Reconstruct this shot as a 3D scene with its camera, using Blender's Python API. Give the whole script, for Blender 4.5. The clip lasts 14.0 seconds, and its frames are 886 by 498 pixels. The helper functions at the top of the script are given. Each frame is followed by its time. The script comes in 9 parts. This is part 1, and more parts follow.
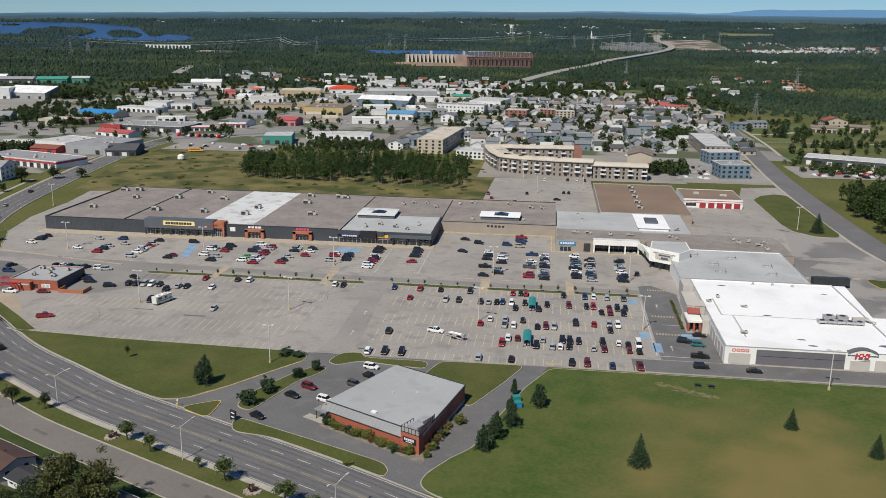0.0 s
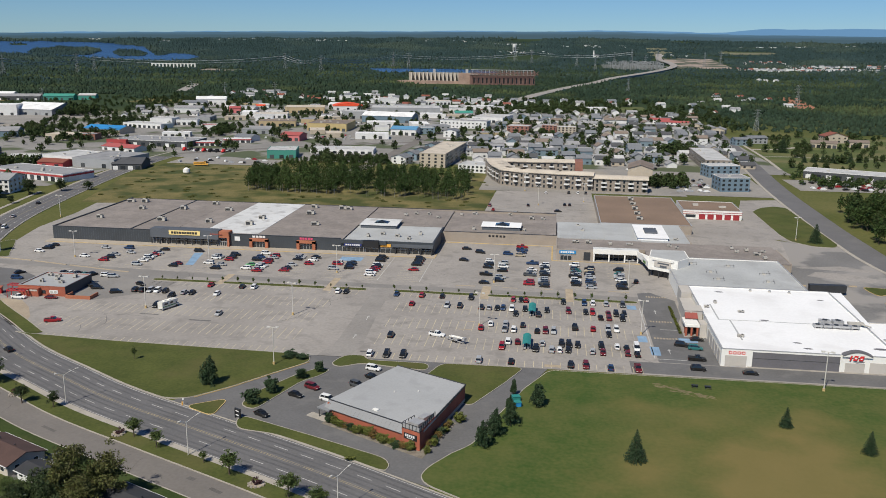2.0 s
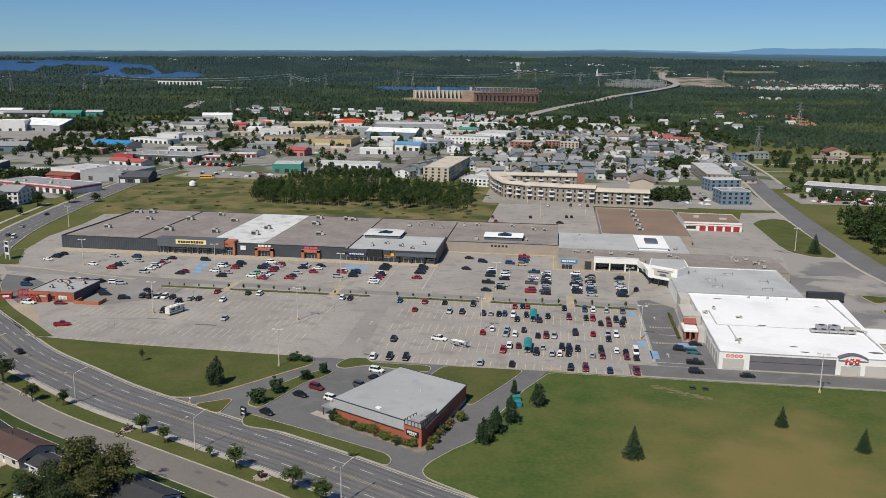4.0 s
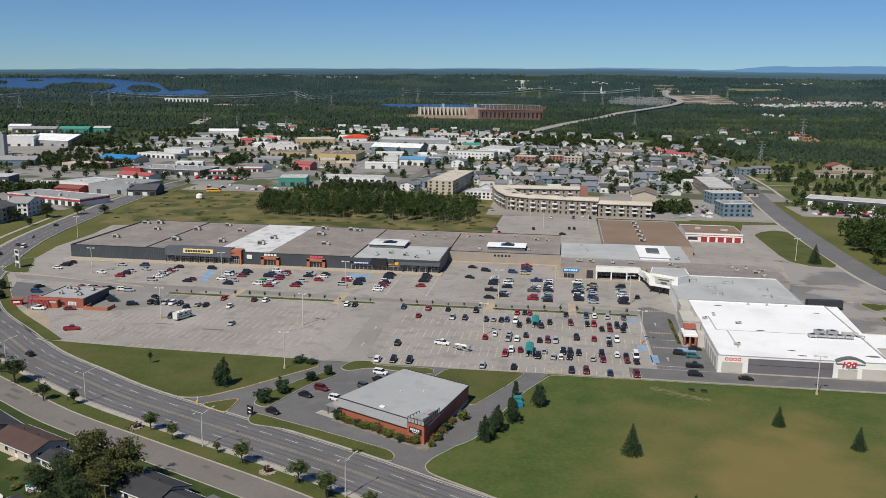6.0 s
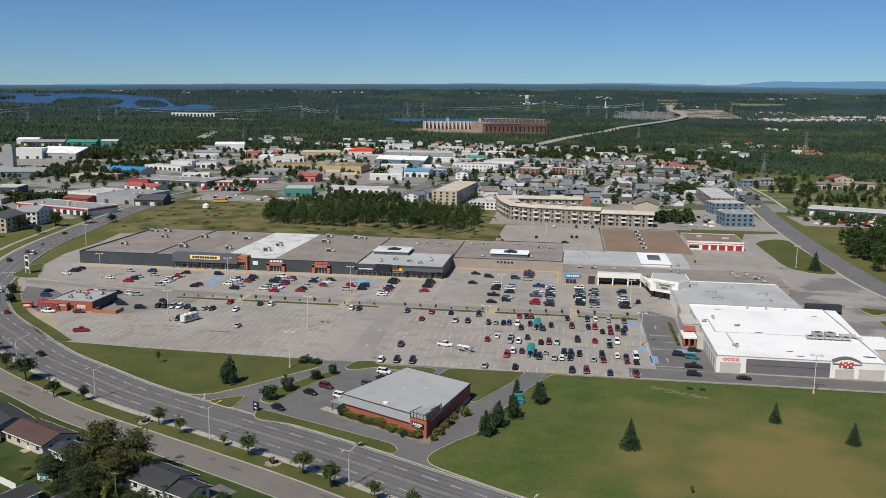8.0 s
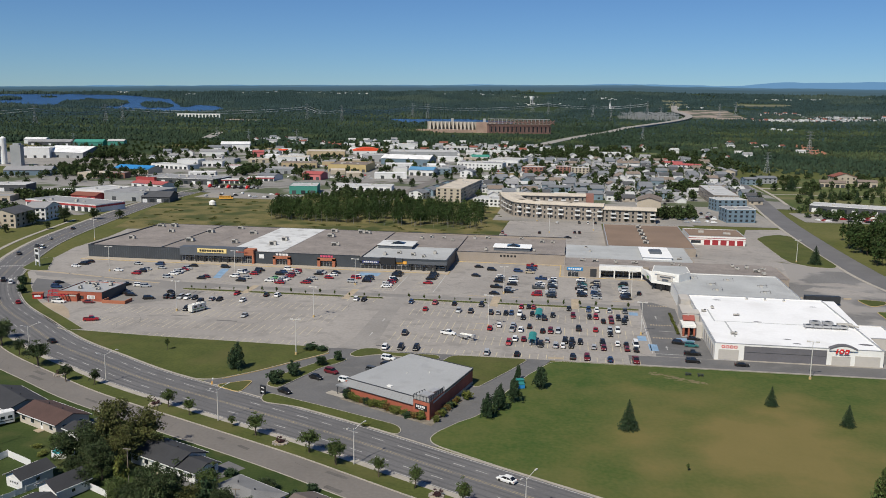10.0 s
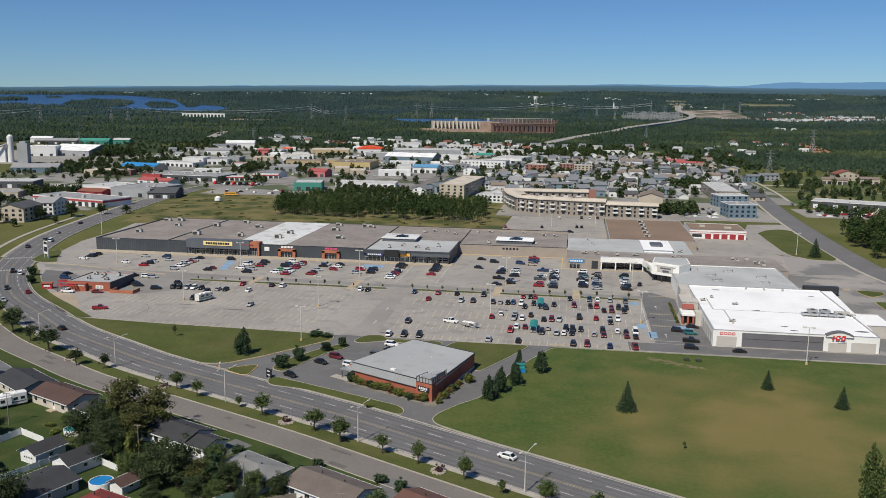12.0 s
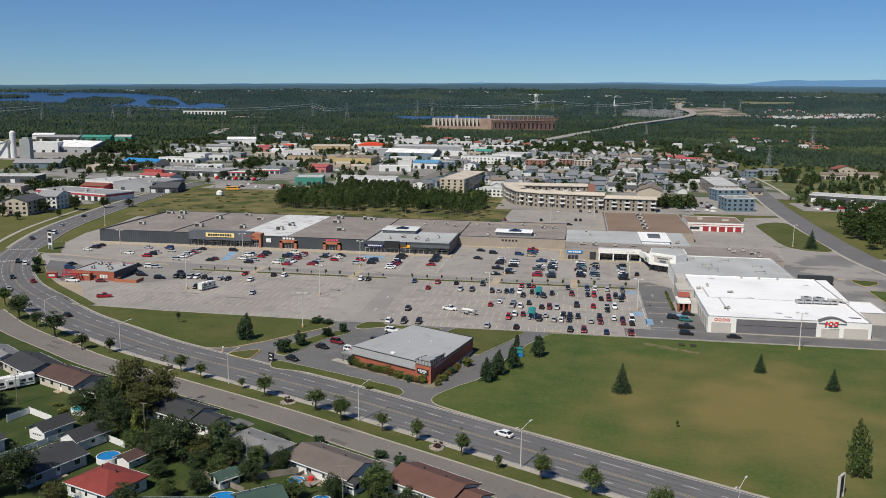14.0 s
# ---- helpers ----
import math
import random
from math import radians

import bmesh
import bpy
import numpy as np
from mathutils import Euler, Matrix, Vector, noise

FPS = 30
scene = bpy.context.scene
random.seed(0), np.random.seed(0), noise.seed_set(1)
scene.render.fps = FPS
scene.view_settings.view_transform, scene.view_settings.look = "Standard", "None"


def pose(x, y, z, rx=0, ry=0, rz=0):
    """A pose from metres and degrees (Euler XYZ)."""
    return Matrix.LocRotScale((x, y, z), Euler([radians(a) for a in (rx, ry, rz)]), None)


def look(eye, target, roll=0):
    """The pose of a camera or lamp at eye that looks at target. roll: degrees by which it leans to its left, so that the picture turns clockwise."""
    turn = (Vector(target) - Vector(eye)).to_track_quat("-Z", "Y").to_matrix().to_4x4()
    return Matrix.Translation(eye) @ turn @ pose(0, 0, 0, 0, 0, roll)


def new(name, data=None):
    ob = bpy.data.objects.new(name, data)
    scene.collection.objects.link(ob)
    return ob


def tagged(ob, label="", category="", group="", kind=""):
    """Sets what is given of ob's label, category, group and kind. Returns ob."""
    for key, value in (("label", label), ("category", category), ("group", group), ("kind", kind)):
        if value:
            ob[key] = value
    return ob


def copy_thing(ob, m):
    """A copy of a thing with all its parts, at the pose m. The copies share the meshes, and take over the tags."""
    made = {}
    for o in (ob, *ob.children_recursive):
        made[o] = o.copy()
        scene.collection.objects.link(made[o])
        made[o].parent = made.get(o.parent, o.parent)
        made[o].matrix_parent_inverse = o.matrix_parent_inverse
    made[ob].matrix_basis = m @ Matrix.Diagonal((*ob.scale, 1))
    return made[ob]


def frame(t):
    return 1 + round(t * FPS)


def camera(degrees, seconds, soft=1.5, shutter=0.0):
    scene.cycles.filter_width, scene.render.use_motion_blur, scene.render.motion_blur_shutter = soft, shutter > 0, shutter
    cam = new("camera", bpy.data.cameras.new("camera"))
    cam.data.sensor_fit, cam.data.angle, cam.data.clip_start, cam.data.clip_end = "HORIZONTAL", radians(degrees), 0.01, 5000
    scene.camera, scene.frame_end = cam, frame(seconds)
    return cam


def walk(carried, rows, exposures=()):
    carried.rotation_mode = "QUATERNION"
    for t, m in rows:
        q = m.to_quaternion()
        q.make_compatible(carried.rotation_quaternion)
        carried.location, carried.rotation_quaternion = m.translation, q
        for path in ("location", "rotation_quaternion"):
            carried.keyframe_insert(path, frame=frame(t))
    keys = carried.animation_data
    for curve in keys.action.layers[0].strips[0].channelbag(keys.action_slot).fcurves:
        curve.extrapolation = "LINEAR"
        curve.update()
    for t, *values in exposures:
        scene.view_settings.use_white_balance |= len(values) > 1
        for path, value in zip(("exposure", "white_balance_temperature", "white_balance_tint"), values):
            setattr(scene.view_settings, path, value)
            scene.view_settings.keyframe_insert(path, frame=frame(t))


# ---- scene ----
cam = camera(55.0, 14.0, soft=0.9)
PATH = [
    (0, (240.56, -376.54, 97.47), (228.62, -280.56, 72.08), 0.75),
    (0.5, (240.95, -377.97, 96.65), (228.92, -281.86, 71.81), 0.72),
    (1, (241.27, -379.28, 95.89), (229.11, -283.05, 71.58), 0.72),
    (1.5, (241.67, -380.75, 95.13), (229.37, -284.40, 71.33), 0.71),
    (2, (242.06, -382.31, 94.38), (229.64, -285.85, 71.12), 0.72),
    (2.5, (242.32, -383.79, 93.68), (229.82, -287.21, 70.98), 0.73),
    (3, (242.70, -385.32, 92.89), (230.03, -288.64, 70.71), 0.73),
    (5.5, (244.51, -392.53, 89.08), (231.08, -295.40, 69.47), 0.75),
    (6, (244.86, -393.96, 88.31), (231.24, -296.75, 69.20), 0.74),
    (6.5, (245.29, -395.38, 87.48), (231.51, -298.10, 68.86), 0.75),
    (7, (245.71, -396.79, 86.63), (231.76, -299.43, 68.52), 0.73),
    (7.5, (246.10, -398.18, 85.84), (231.97, -300.77, 68.20), 0.75),
    (8, (246.46, -399.65, 85.05), (232.20, -302.21, 67.69), 0.72),
    (10.5, (248.29, -406.72, 81.11), (233.31, -309.35, 63.96), 0.69),
    (11, (248.67, -408.07, 80.27), (233.54, -310.72, 63.15), 0.68),
    (11.5, (248.95, -409.36, 79.42), (233.71, -312.02, 62.35), 0.66),
    (12, (249.27, -410.71, 78.68), (233.97, -313.38, 61.61), 0.65),
    (12.5, (249.62, -412.04, 78.02), (234.26, -314.72, 60.91), 0.64),
    (13, (249.99, -413.35, 77.34), (234.61, -316.04, 60.16), 0.64),
    (13.5, (250.31, -414.59, 76.60), (234.91, -317.29, 59.41), 0.64),
    (14, (250.70, -415.74, 75.91), (235.30, -318.45, 58.66), 0.63),
]
walk(cam, [(t, look(eye, target, roll)) for t, eye, target, roll in PATH])

# ---------------------------------------------------------------- light
world = bpy.data.worlds.new("sky")
scene.world = world
world.use_nodes = True
wn = world.node_tree.nodes
wl = world.node_tree.links
sky = wn.new("ShaderNodeTexSky")
sky.sky_type = "NISHITA"
sky.sun_disc = False
sky.sun_elevation = radians(50)
sky.sun_rotation = radians(203)
sky.altitude = 1500
sky.air_density = 1.0
sky.dust_density = 0.0
sky.ozone_density = 2.8
tint = wn.new("ShaderNodeMix")
tint.data_type, tint.blend_type = "RGBA", "MULTIPLY"
tint.inputs[0].default_value = 1.0
tint.inputs[7].default_value = (0.59, 0.86, 1.20, 1)
wl.new(sky.outputs[0], tint.inputs[6])
wl.new(tint.outputs[2], wn["Background"].inputs[0])
wn["Background"].inputs[1].default_value = 0.063
sun = new("sun", bpy.data.lights.new("sun", "SUN"))
sun.data.energy = 4.8
sun.data.angle = radians(0.5)
sun.data.color = (1.0, 0.94, 0.815)
sun.matrix_world = look((-25.1, -59.2, 76.6), (0, 0, 0))
scene.view_settings.exposure = 0.0


# ---------------------------------------------------------------- materials
def mat(name, col, rough=0.85, var=0.16, scale=(0.25, 4.0), col2=None, metal=0.0, bump=0.0, rand=0.0, island=0.0, spec=0.5, stain=None):
    """Procedural surface: base colour varied at two scales, with optional stains, relief and variation from piece to piece."""
    m = bpy.data.materials.new(name)
    m.use_nodes = True
    n, l = m.node_tree.nodes, m.node_tree.links
    b = n["Principled BSDF"]
    b.inputs["Roughness"].default_value = rough
    b.inputs["Metallic"].default_value = metal
    b.inputs["Specular IOR Level"].default_value = spec
    tc = n.new("ShaderNodeTexCoord")
    big, small = n.new("ShaderNodeTexNoise"), n.new("ShaderNodeTexNoise")
    big.inputs["Scale"].default_value, small.inputs["Scale"].default_value = scale
    big.inputs["Detail"].default_value, small.inputs["Detail"].default_value = 5, 3
    l.new(tc.outputs["Object"], big.inputs["Vector"])
    l.new(tc.outputs["Object"], small.inputs["Vector"])
    add = n.new("ShaderNodeMath")
    add.operation = "MULTIPLY_ADD"
    add.inputs[1].default_value = 0.45
    l.new(small.outputs[0], add.inputs[0])
    sc = n.new("ShaderNodeMath")
    sc.operation = "MULTIPLY"
    sc.inputs[1].default_value = 0.55
    l.new(big.outputs[0], sc.inputs[0])
    l.new(sc.outputs[0], add.inputs[2])
    ramp = n.new("ShaderNodeMapRange")
    ramp.inputs[1].default_value, ramp.inputs[2].default_value = 0.36, 0.64
    l.new(add.outputs[0], ramp.inputs[0])
    mix = n.new("ShaderNodeMix")
    mix.data_type = "RGBA"
    hi = col2 or tuple(min(1.0, c * (1 + var)) for c in col)
    lo = col if col2 else tuple(c * (1 - var) for c in col)
    mix.inputs[6].default_value, mix.inputs[7].default_value = (*lo, 1), (*hi, 1)
    l.new(ramp.outputs[0], mix.inputs[0])
    out = mix.outputs[2]
    if stain:
        sn = n.new("ShaderNodeTexNoise")
        sn.inputs["Scale"].default_value, sn.inputs["Detail"].default_value = stain[1], 6
        l.new(tc.outputs["Object"], sn.inputs["Vector"])
        sr = n.new("ShaderNodeMapRange")
        lo_, hi_ = stain[3:] if len(stain) > 3 else (0.52, 0.68)
        sr.inputs[1].default_value, sr.inputs[2].default_value, sr.inputs[4].default_value = lo_, hi_, stain[2]
        l.new(sn.outputs[0], sr.inputs[0])
        sm = n.new("ShaderNodeMix")
        sm.data_type = "RGBA"
        sm.inputs[7].default_value = (*stain[0], 1)
        l.new(sr.outputs[0], sm.inputs[0])
        l.new(out, sm.inputs[6])
        out = sm.outputs[2]
    if rand or island:
        hs = n.new("ShaderNodeHueSaturation")
        src = n.new("ShaderNodeNewGeometry").outputs["Random Per Island"] if island else n.new("ShaderNodeObjectInfo").outputs["Random"]
        k = island or rand
        mr = n.new("ShaderNodeMapRange")
        mr.inputs[3].default_value, mr.inputs[4].default_value = 1 - k, 1 + k
        l.new(src, mr.inputs[0])
        l.new(mr.outputs[0], hs.inputs["Value"])
        mh = n.new("ShaderNodeMapRange")
        mh.inputs[3].default_value, mh.inputs[4].default_value = 0.5 - k * 0.06, 0.5 + k * 0.05
        l.new(src, mh.inputs[0])
        l.new(mh.outputs[0], hs.inputs["Hue"])
        l.new(out, hs.inputs["Color"])
        out = hs.outputs[0]
    l.new(out, b.inputs["Base Color"])
    if bump:
        bp = n.new("ShaderNodeBump")
        bp.inputs["Strength"].default_value, bp.inputs["Distance"].default_value = bump, 0.05
        l.new(small.outputs[0], bp.inputs["Height"])
        l.new(bp.outputs[0], b.inputs["Normal"])
    return m


ASPHALT_LOT = mat("lot_asphalt", (0.292, 0.270, 0.248), 0.9, scale=(0.035, 0.9), var=0.15, bump=0.2, stain=((0.195, 0.182, 0.168), 0.16, 0.6, 0.53, 0.66))
ASPHALT_ROAD = mat("road_asphalt", (0.128, 0.125, 0.126), 0.9, scale=(0.06, 1.5), var=0.14, bump=0.2, stain=((0.165, 0.16, 0.158), 0.15, 0.5))
ASPHALT_WORN = mat("worn_asphalt", (0.255, 0.238, 0.22), 0.9, scale=(0.05, 1.2), var=0.14, bump=0.2, stain=((0.19, 0.178, 0.165), 0.2, 0.6))
ASPHALT_MID = mat("lane_asphalt", (0.215, 0.203, 0.19), 0.9, scale=(0.05, 1.2), var=0.13, bump=0.2, stain=((0.26, 0.245, 0.225), 0.1, 0.5))
ASPHALT_DARK = mat("fresh_asphalt", (0.125, 0.123, 0.123), 0.9, scale=(0.08, 1.5), var=0.15, bump=0.2, stain=((0.17, 0.165, 0.16), 0.2, 0.5))
ASPHALT_STREET = mat("street_asphalt", (0.165, 0.15, 0.136), 0.9, scale=(0.08, 1.2), var=0.13, bump=0.2, stain=((0.13, 0.12, 0.11), 0.16, 0.5))
ASPHALT_YARD = mat("yard_asphalt", (0.17, 0.165, 0.16), 0.9, scale=(0.03, 1.2), var=0.2, bump=0.2, stain=((0.30, 0.28, 0.26), 0.035, 0.8, 0.5, 0.56))
CONCRETE = mat("concrete", (0.35, 0.32, 0.275), 0.9, scale=(0.3, 3), bump=0.15)
LAWN = mat("lawn", (0.043, 0.078, 0.016), 0.95, scale=(0.14, 0.9), col2=(0.088, 0.104, 0.029), bump=0.3, stain=((0.135, 0.122, 0.045), 0.05, 0.35, 0.48, 0.68), spec=0.2)


def dry_patch(m, centre, reach, colour):
    """A large dry patch with a ragged rim, fading out from its middle."""
    n, l = m.node_tree.nodes, m.node_tree.links
    b = n["Principled BSDF"]
    old = b.inputs["Base Color"].links[0].from_socket
    tc, mp, nz, dist, sub, mr, mix = (n.new(k) for k in ("ShaderNodeTexCoord", "ShaderNodeMapping", "ShaderNodeTexNoise", "ShaderNodeVectorMath", "ShaderNodeMath", "ShaderNodeMapRange", "ShaderNodeMix"))
    mp.inputs["Location"].default_value = (-centre[0] / reach[0], -centre[1] / reach[1], 0)
    mp.inputs["Scale"].default_value = (1 / reach[0], 1 / reach[1], 0)
    l.new(tc.outputs["Object"], mp.inputs["Vector"])
    dist.operation = "LENGTH"
    l.new(mp.outputs[0], dist.inputs[0])
    nz.inputs["Scale"].default_value, nz.inputs["Detail"].default_value = 0.07, 9
    l.new(tc.outputs["Object"], nz.inputs["Vector"])
    sub.operation = "MULTIPLY_ADD"
    sub.inputs[1].default_value = 2.2
    l.new(nz.outputs[0], sub.inputs[0])
    l.new(dist.outputs["Value"], sub.inputs[2])
    mr.inputs[1].default_value, mr.inputs[2].default_value, mr.inputs[3].default_value, mr.inputs[4].default_value = 1.35, 2.15, 0.72, 0.0
    l.new(sub.outputs[0], mr.inputs[0])
    mix.data_type = "RGBA"
    mix.inputs[7].default_value = (*colour, 1)
    l.new(mr.outputs[0], mix.inputs[0])
    l.new(old, mix.inputs[6])
    l.new(mix.outputs[2], b.inputs["Base Color"])


dry_patch(LAWN, (298, -203), (47, 50), (0.195, 0.148, 0.056))
LAWN_GREEN = mat("lawn_watered", (0.052, 0.066, 0.017), 0.95, scale=(0.10, 1.2), col2=(0.088, 0.100, 0.027), bump=0.3, stain=((0.12, 0.105, 0.042), 0.06, 0.5, 0.48, 0.68), spec=0.2)
MEADOW = mat("meadow", (0.085, 0.085, 0.03), 0.95, scale=(0.06, 0.9), col2=(0.20, 0.165, 0.07), bump=0.4, stain=((0.045, 0.062, 0.018), 0.045, 0.85, 0.45, 0.6), spec=0.2)
WHITE_PAINT = mat("road_paint_white", (0.46, 0.45, 0.43), 0.8, scale=(0.4, 3), var=0.25)
YELLOW_PAINT = mat("road_paint_yellow", (0.48, 0.345, 0.155), 0.8, scale=(0.4, 3), var=0.25)
CENTRE_PAINT = mat("worn_centre_paint", (0.31, 0.255, 0.16), 0.8, scale=(0.4, 3), var=0.25, stain=((0.15, 0.145, 0.14), 0.3, 0.8))
PALE_YELLOW = mat("stall_paint", (0.47, 0.41, 0.29), 0.85, scale=(0.12, 2), var=0.2, stain=((0.31, 0.285, 0.26), 0.16, 0.9, 0.50, 0.64))
TAN_PAINT = mat("tan_crossing", (0.38, 0.31, 0.22), 0.9, scale=(0.3, 3), var=0.2)
TRACK = mat("wheel_track", (0.098, 0.096, 0.098), 0.8, scale=(0.08, 1.5), var=0.2, stain=((0.135, 0.132, 0.13), 0.12, 0.7))
TRACK_PATCH = mat("asphalt_patch", (0.115, 0.106, 0.098), 0.9, scale=(0.2, 2), var=0.2)
YARD_GRASS = mat("garden_grass", (0.028, 0.048, 0.012), 0.95, scale=(0.12, 1.8), col2=(0.052, 0.072, 0.02), bump=0.3, stain=((0.09, 0.085, 0.035), 0.1, 0.5), spec=0.2)
BLUE_PAINT = mat("blue_paint", (0.20, 0.31, 0.44), 0.8, scale=(0.3, 3), var=0.2)


# ---------------------------------------------------------------- mesh helpers
class Build:
    """Collects faces of one mesh."""

    def __init__(self):
        self.v, self.f = [], []

    def face(self, pts):
        k = len(self.v)
        self.v += [tuple(p) for p in pts]
        self.f.append(tuple(range(k, k + len(pts))))
        return self

    def prism(self, pts, z0, z1):
        k, n = len(self.v), len(pts)
        self.v += [(x, y, z0) for x, y in pts] + [(x, y, z1) for x, y in pts]
        self.f.append(tuple(range(k + n, k + 2 * n)))
        self.f.append(tuple(reversed(range(k, k + n))))
        for i in range(n):
            j = (i + 1) % n
            self.f.append((k + i, k + j, k + n + j, k + n + i))
        return self

    def box(self, x0, y0, z0, x1, y1, z1):
        return self.prism([(x0, y0), (x1, y0), (x1, y1), (x0, y1)], z0, z1)

    def obox(self, cx, cy, ang, lx, ly, z0, z1):
        c, s = math.cos(ang), math.sin(ang)
        return self.prism([(cx + c * a * lx / 2 - s * b * ly / 2, cy + s * a * lx / 2 + c * b * ly / 2) for a, b in ((-1, -1), (1, -1), (1, 1), (-1, 1))], z0, z1)

    def cyl(self, x, y, z0, z1, r0, r1=None, n=10):
        r1 = r0 if r1 is None else r1
        k = len(self.v)
        for z, r in ((z0, r0), (z1, r1)):
            self.v += [(x + r * math.cos(2 * math.pi * i / n), y + r * math.sin(2 * math.pi * i / n), z) for i in range(n)]
        for i in range(n):
            j = (i + 1) % n
            self.f.append((k + i, k + j, k + n + j, k + n + i))
        self.f.append(tuple(range(k + n, k + 2 * n)))
        self.f.append(tuple(reversed(range(k, k + n))))
        return self

    def tube(self, p, q, r, r1=None, n=6):
        p, q = Vector(p), Vector(q)
        r1 = r if r1 is None else r1
        d = (q - p).normalized()
        a = d.orthogonal().normalized()
        b = d.cross(a)
        k = len(self.v)
        for c, rr in ((p, r), (q, r1)):
            self.v += [tuple(c + rr * (math.cos(2 * math.pi * i / n) * a + math.sin(2 * math.pi * i / n) * b)) for i in range(n)]
        for i in range(n):
            j = (i + 1) % n
            self.f.append((k + i, k + j, k + n + j, k + n + i))
        self.f.append(tuple(range(k + n, k + 2 * n)))
        self.f.append(tuple(reversed(range(k, k + n))))
        return self

    def mesh(self, name, material):
        me = bpy.data.meshes.new(name)
        me.from_pydata(self.v, [], self.f)
        if material:
            me.materials.append(material)
        me.update()
        return me


def part(name, b, material, parent=None, label=""):
    """Links a build as ONE mesh object, under a thing or a part."""
    ob = new(name, b.mesh(name, material) if isinstance(b, Build) else b)
    if parent:
        ob.parent = parent
    return tagged(ob, label)


def thing(name, label, category, group="", kind="", at=(0, 0, 0), turn=0.0):
    ob = new(name)
    ob.matrix_basis = pose(at[0], at[1], at[2], 0, 0, turn)
    return tagged(ob, label, category, group, kind)


def arc_line(ctrl, step=4.0):
    """A smooth line through the control points (Catmull-Rom), evenly spaced."""
    p = [Vector(c) for c in ctrl]
    p = [2 * p[0] - p[1]] + p + [2 * p[-1] - p[-2]]
    out = []
    for i in range(1, len(p) - 2):
        n = max(2, int((p[i + 1] - p[i]).length / step))
        for k in range(n):
            t = k / n
            out.append(0.5 * (2 * p[i] + (p[i + 1] - p[i - 1]) * t + (2 * p[i - 1] - 5 * p[i] + 4 * p[i + 1] - p[i + 2]) * t * t + (3 * p[i] - p[i - 1] - 3 * p[i + 1] + p[i + 2]) * t ** 3))
    out.append(p[-2])
    return out


def sides(line):
    """The left-hand normal at each point of a line."""
    out = []
    for i in range(len(line)):
        d = (line[min(i + 1, len(line) - 1)] - line[max(i - 1, 0)]).normalized()
        out.append(Vector((-d.y, d.x)))
    return out


def ribbon(b, line, a, c, z0, z1, drape=None):
    """A strip from offset a to offset c of a line, from z0 to z1."""
    n = sides(line)
    k = len(b.v)
    for p, q in zip(line, n):
        u, w = p + q * a, p + q * c
        hu = drape(u.x, u.y) if drape else 0.0
        hw = drape(w.x, w.y) if drape else 0.0
        b.v += [(u.x, u.y, z1 + hu), (w.x, w.y, z1 + hw), (u.x, u.y, z0 + hu), (w.x, w.y, z0 + hw)]
    for i in range(len(line) - 1):
        e = k + 4 * i
        b.f += [(e, e + 4, e + 5, e + 1), (e, e + 2, e + 6, e + 4), (e + 1, e + 5, e + 7, e + 3)]
    return b


# ---------------------------------------------------------------- terrain
HUB = (245.0, -395.0)
AZ = [radians(a) for a in (-180, -70, -36, -22, -8, 4, 11, 20, 40, 180)]
RISE = (60, 100, 134, 160, 178, 188, 176, 173, 165, 60)


def land(x, y):
    """Height of the land: level round the shopping centre, rising to the far hills."""
    r, az = math.hypot(x - HUB[0], y - HUB[1]), math.atan2(x - HUB[0], y - HUB[1])
    q = min(0.87, max(0.0, (r - 560) / 4240))
    return float(np.interp(az, AZ, RISE)) * q ** 2.5


def ground_material():
    """Meadow near the town, dark wooded land farther out, with fields in the far distance."""
    m = mat("land", (0.07, 0.085, 0.022), 0.95, scale=(0.02, 0.5), col2=(0.13, 0.125, 0.045), bump=0.2, spec=0.15)
    n, l = m.node_tree.nodes, m.node_tree.links
    b = n["Principled BSDF"]
    near = b.inputs["Base Color"].links[0].from_socket
    tc = n.new("ShaderNodeTexCoord")
    dist = n.new("ShaderNodeVectorMath")
    dist.operation = "DISTANCE"
    dist.inputs[1].default_value = (HUB[0], HUB[1], 0)
    l.new(tc.outputs["Object"], dist.inputs[0])
    mr = n.new("ShaderNodeMapRange")
    mr.inputs[1].default_value, mr.inputs[2].default_value = 1050, 1350
    l.new(dist.outputs["Value"], mr.inputs[0])
    wood = n.new("ShaderNodeTexNoise")
    wood.inputs["Scale"].default_value, wood.inputs["Detail"].default_value = 0.004, 8
    l.new(tc.outputs["Object"], wood.inputs["Vector"])
    ramp = n.new("ShaderNodeValToRGB")
    e = ramp.color_ramp.elements
    e[0].position, e[0].color = 0.3, (0.018, 0.032, 0.014, 1)
    e[1].position, e[1].color = 0.62, (0.035, 0.055, 0.022, 1)
    x = e.new(0.70)
    x.color = (0.10, 0.11, 0.05, 1)
    l.new(wood.outputs[0], ramp.inputs[0])
    mix = n.new("ShaderNodeMix")
    mix.data_type = "RGBA"
    l.new(mr.outputs[0], mix.inputs[0])
    l.new(near, mix.inputs[6])
    l.new(ramp.outputs[0], mix.inputs[7])
    l.new(mix.outputs[2], b.inputs["Base Color"])
    return m


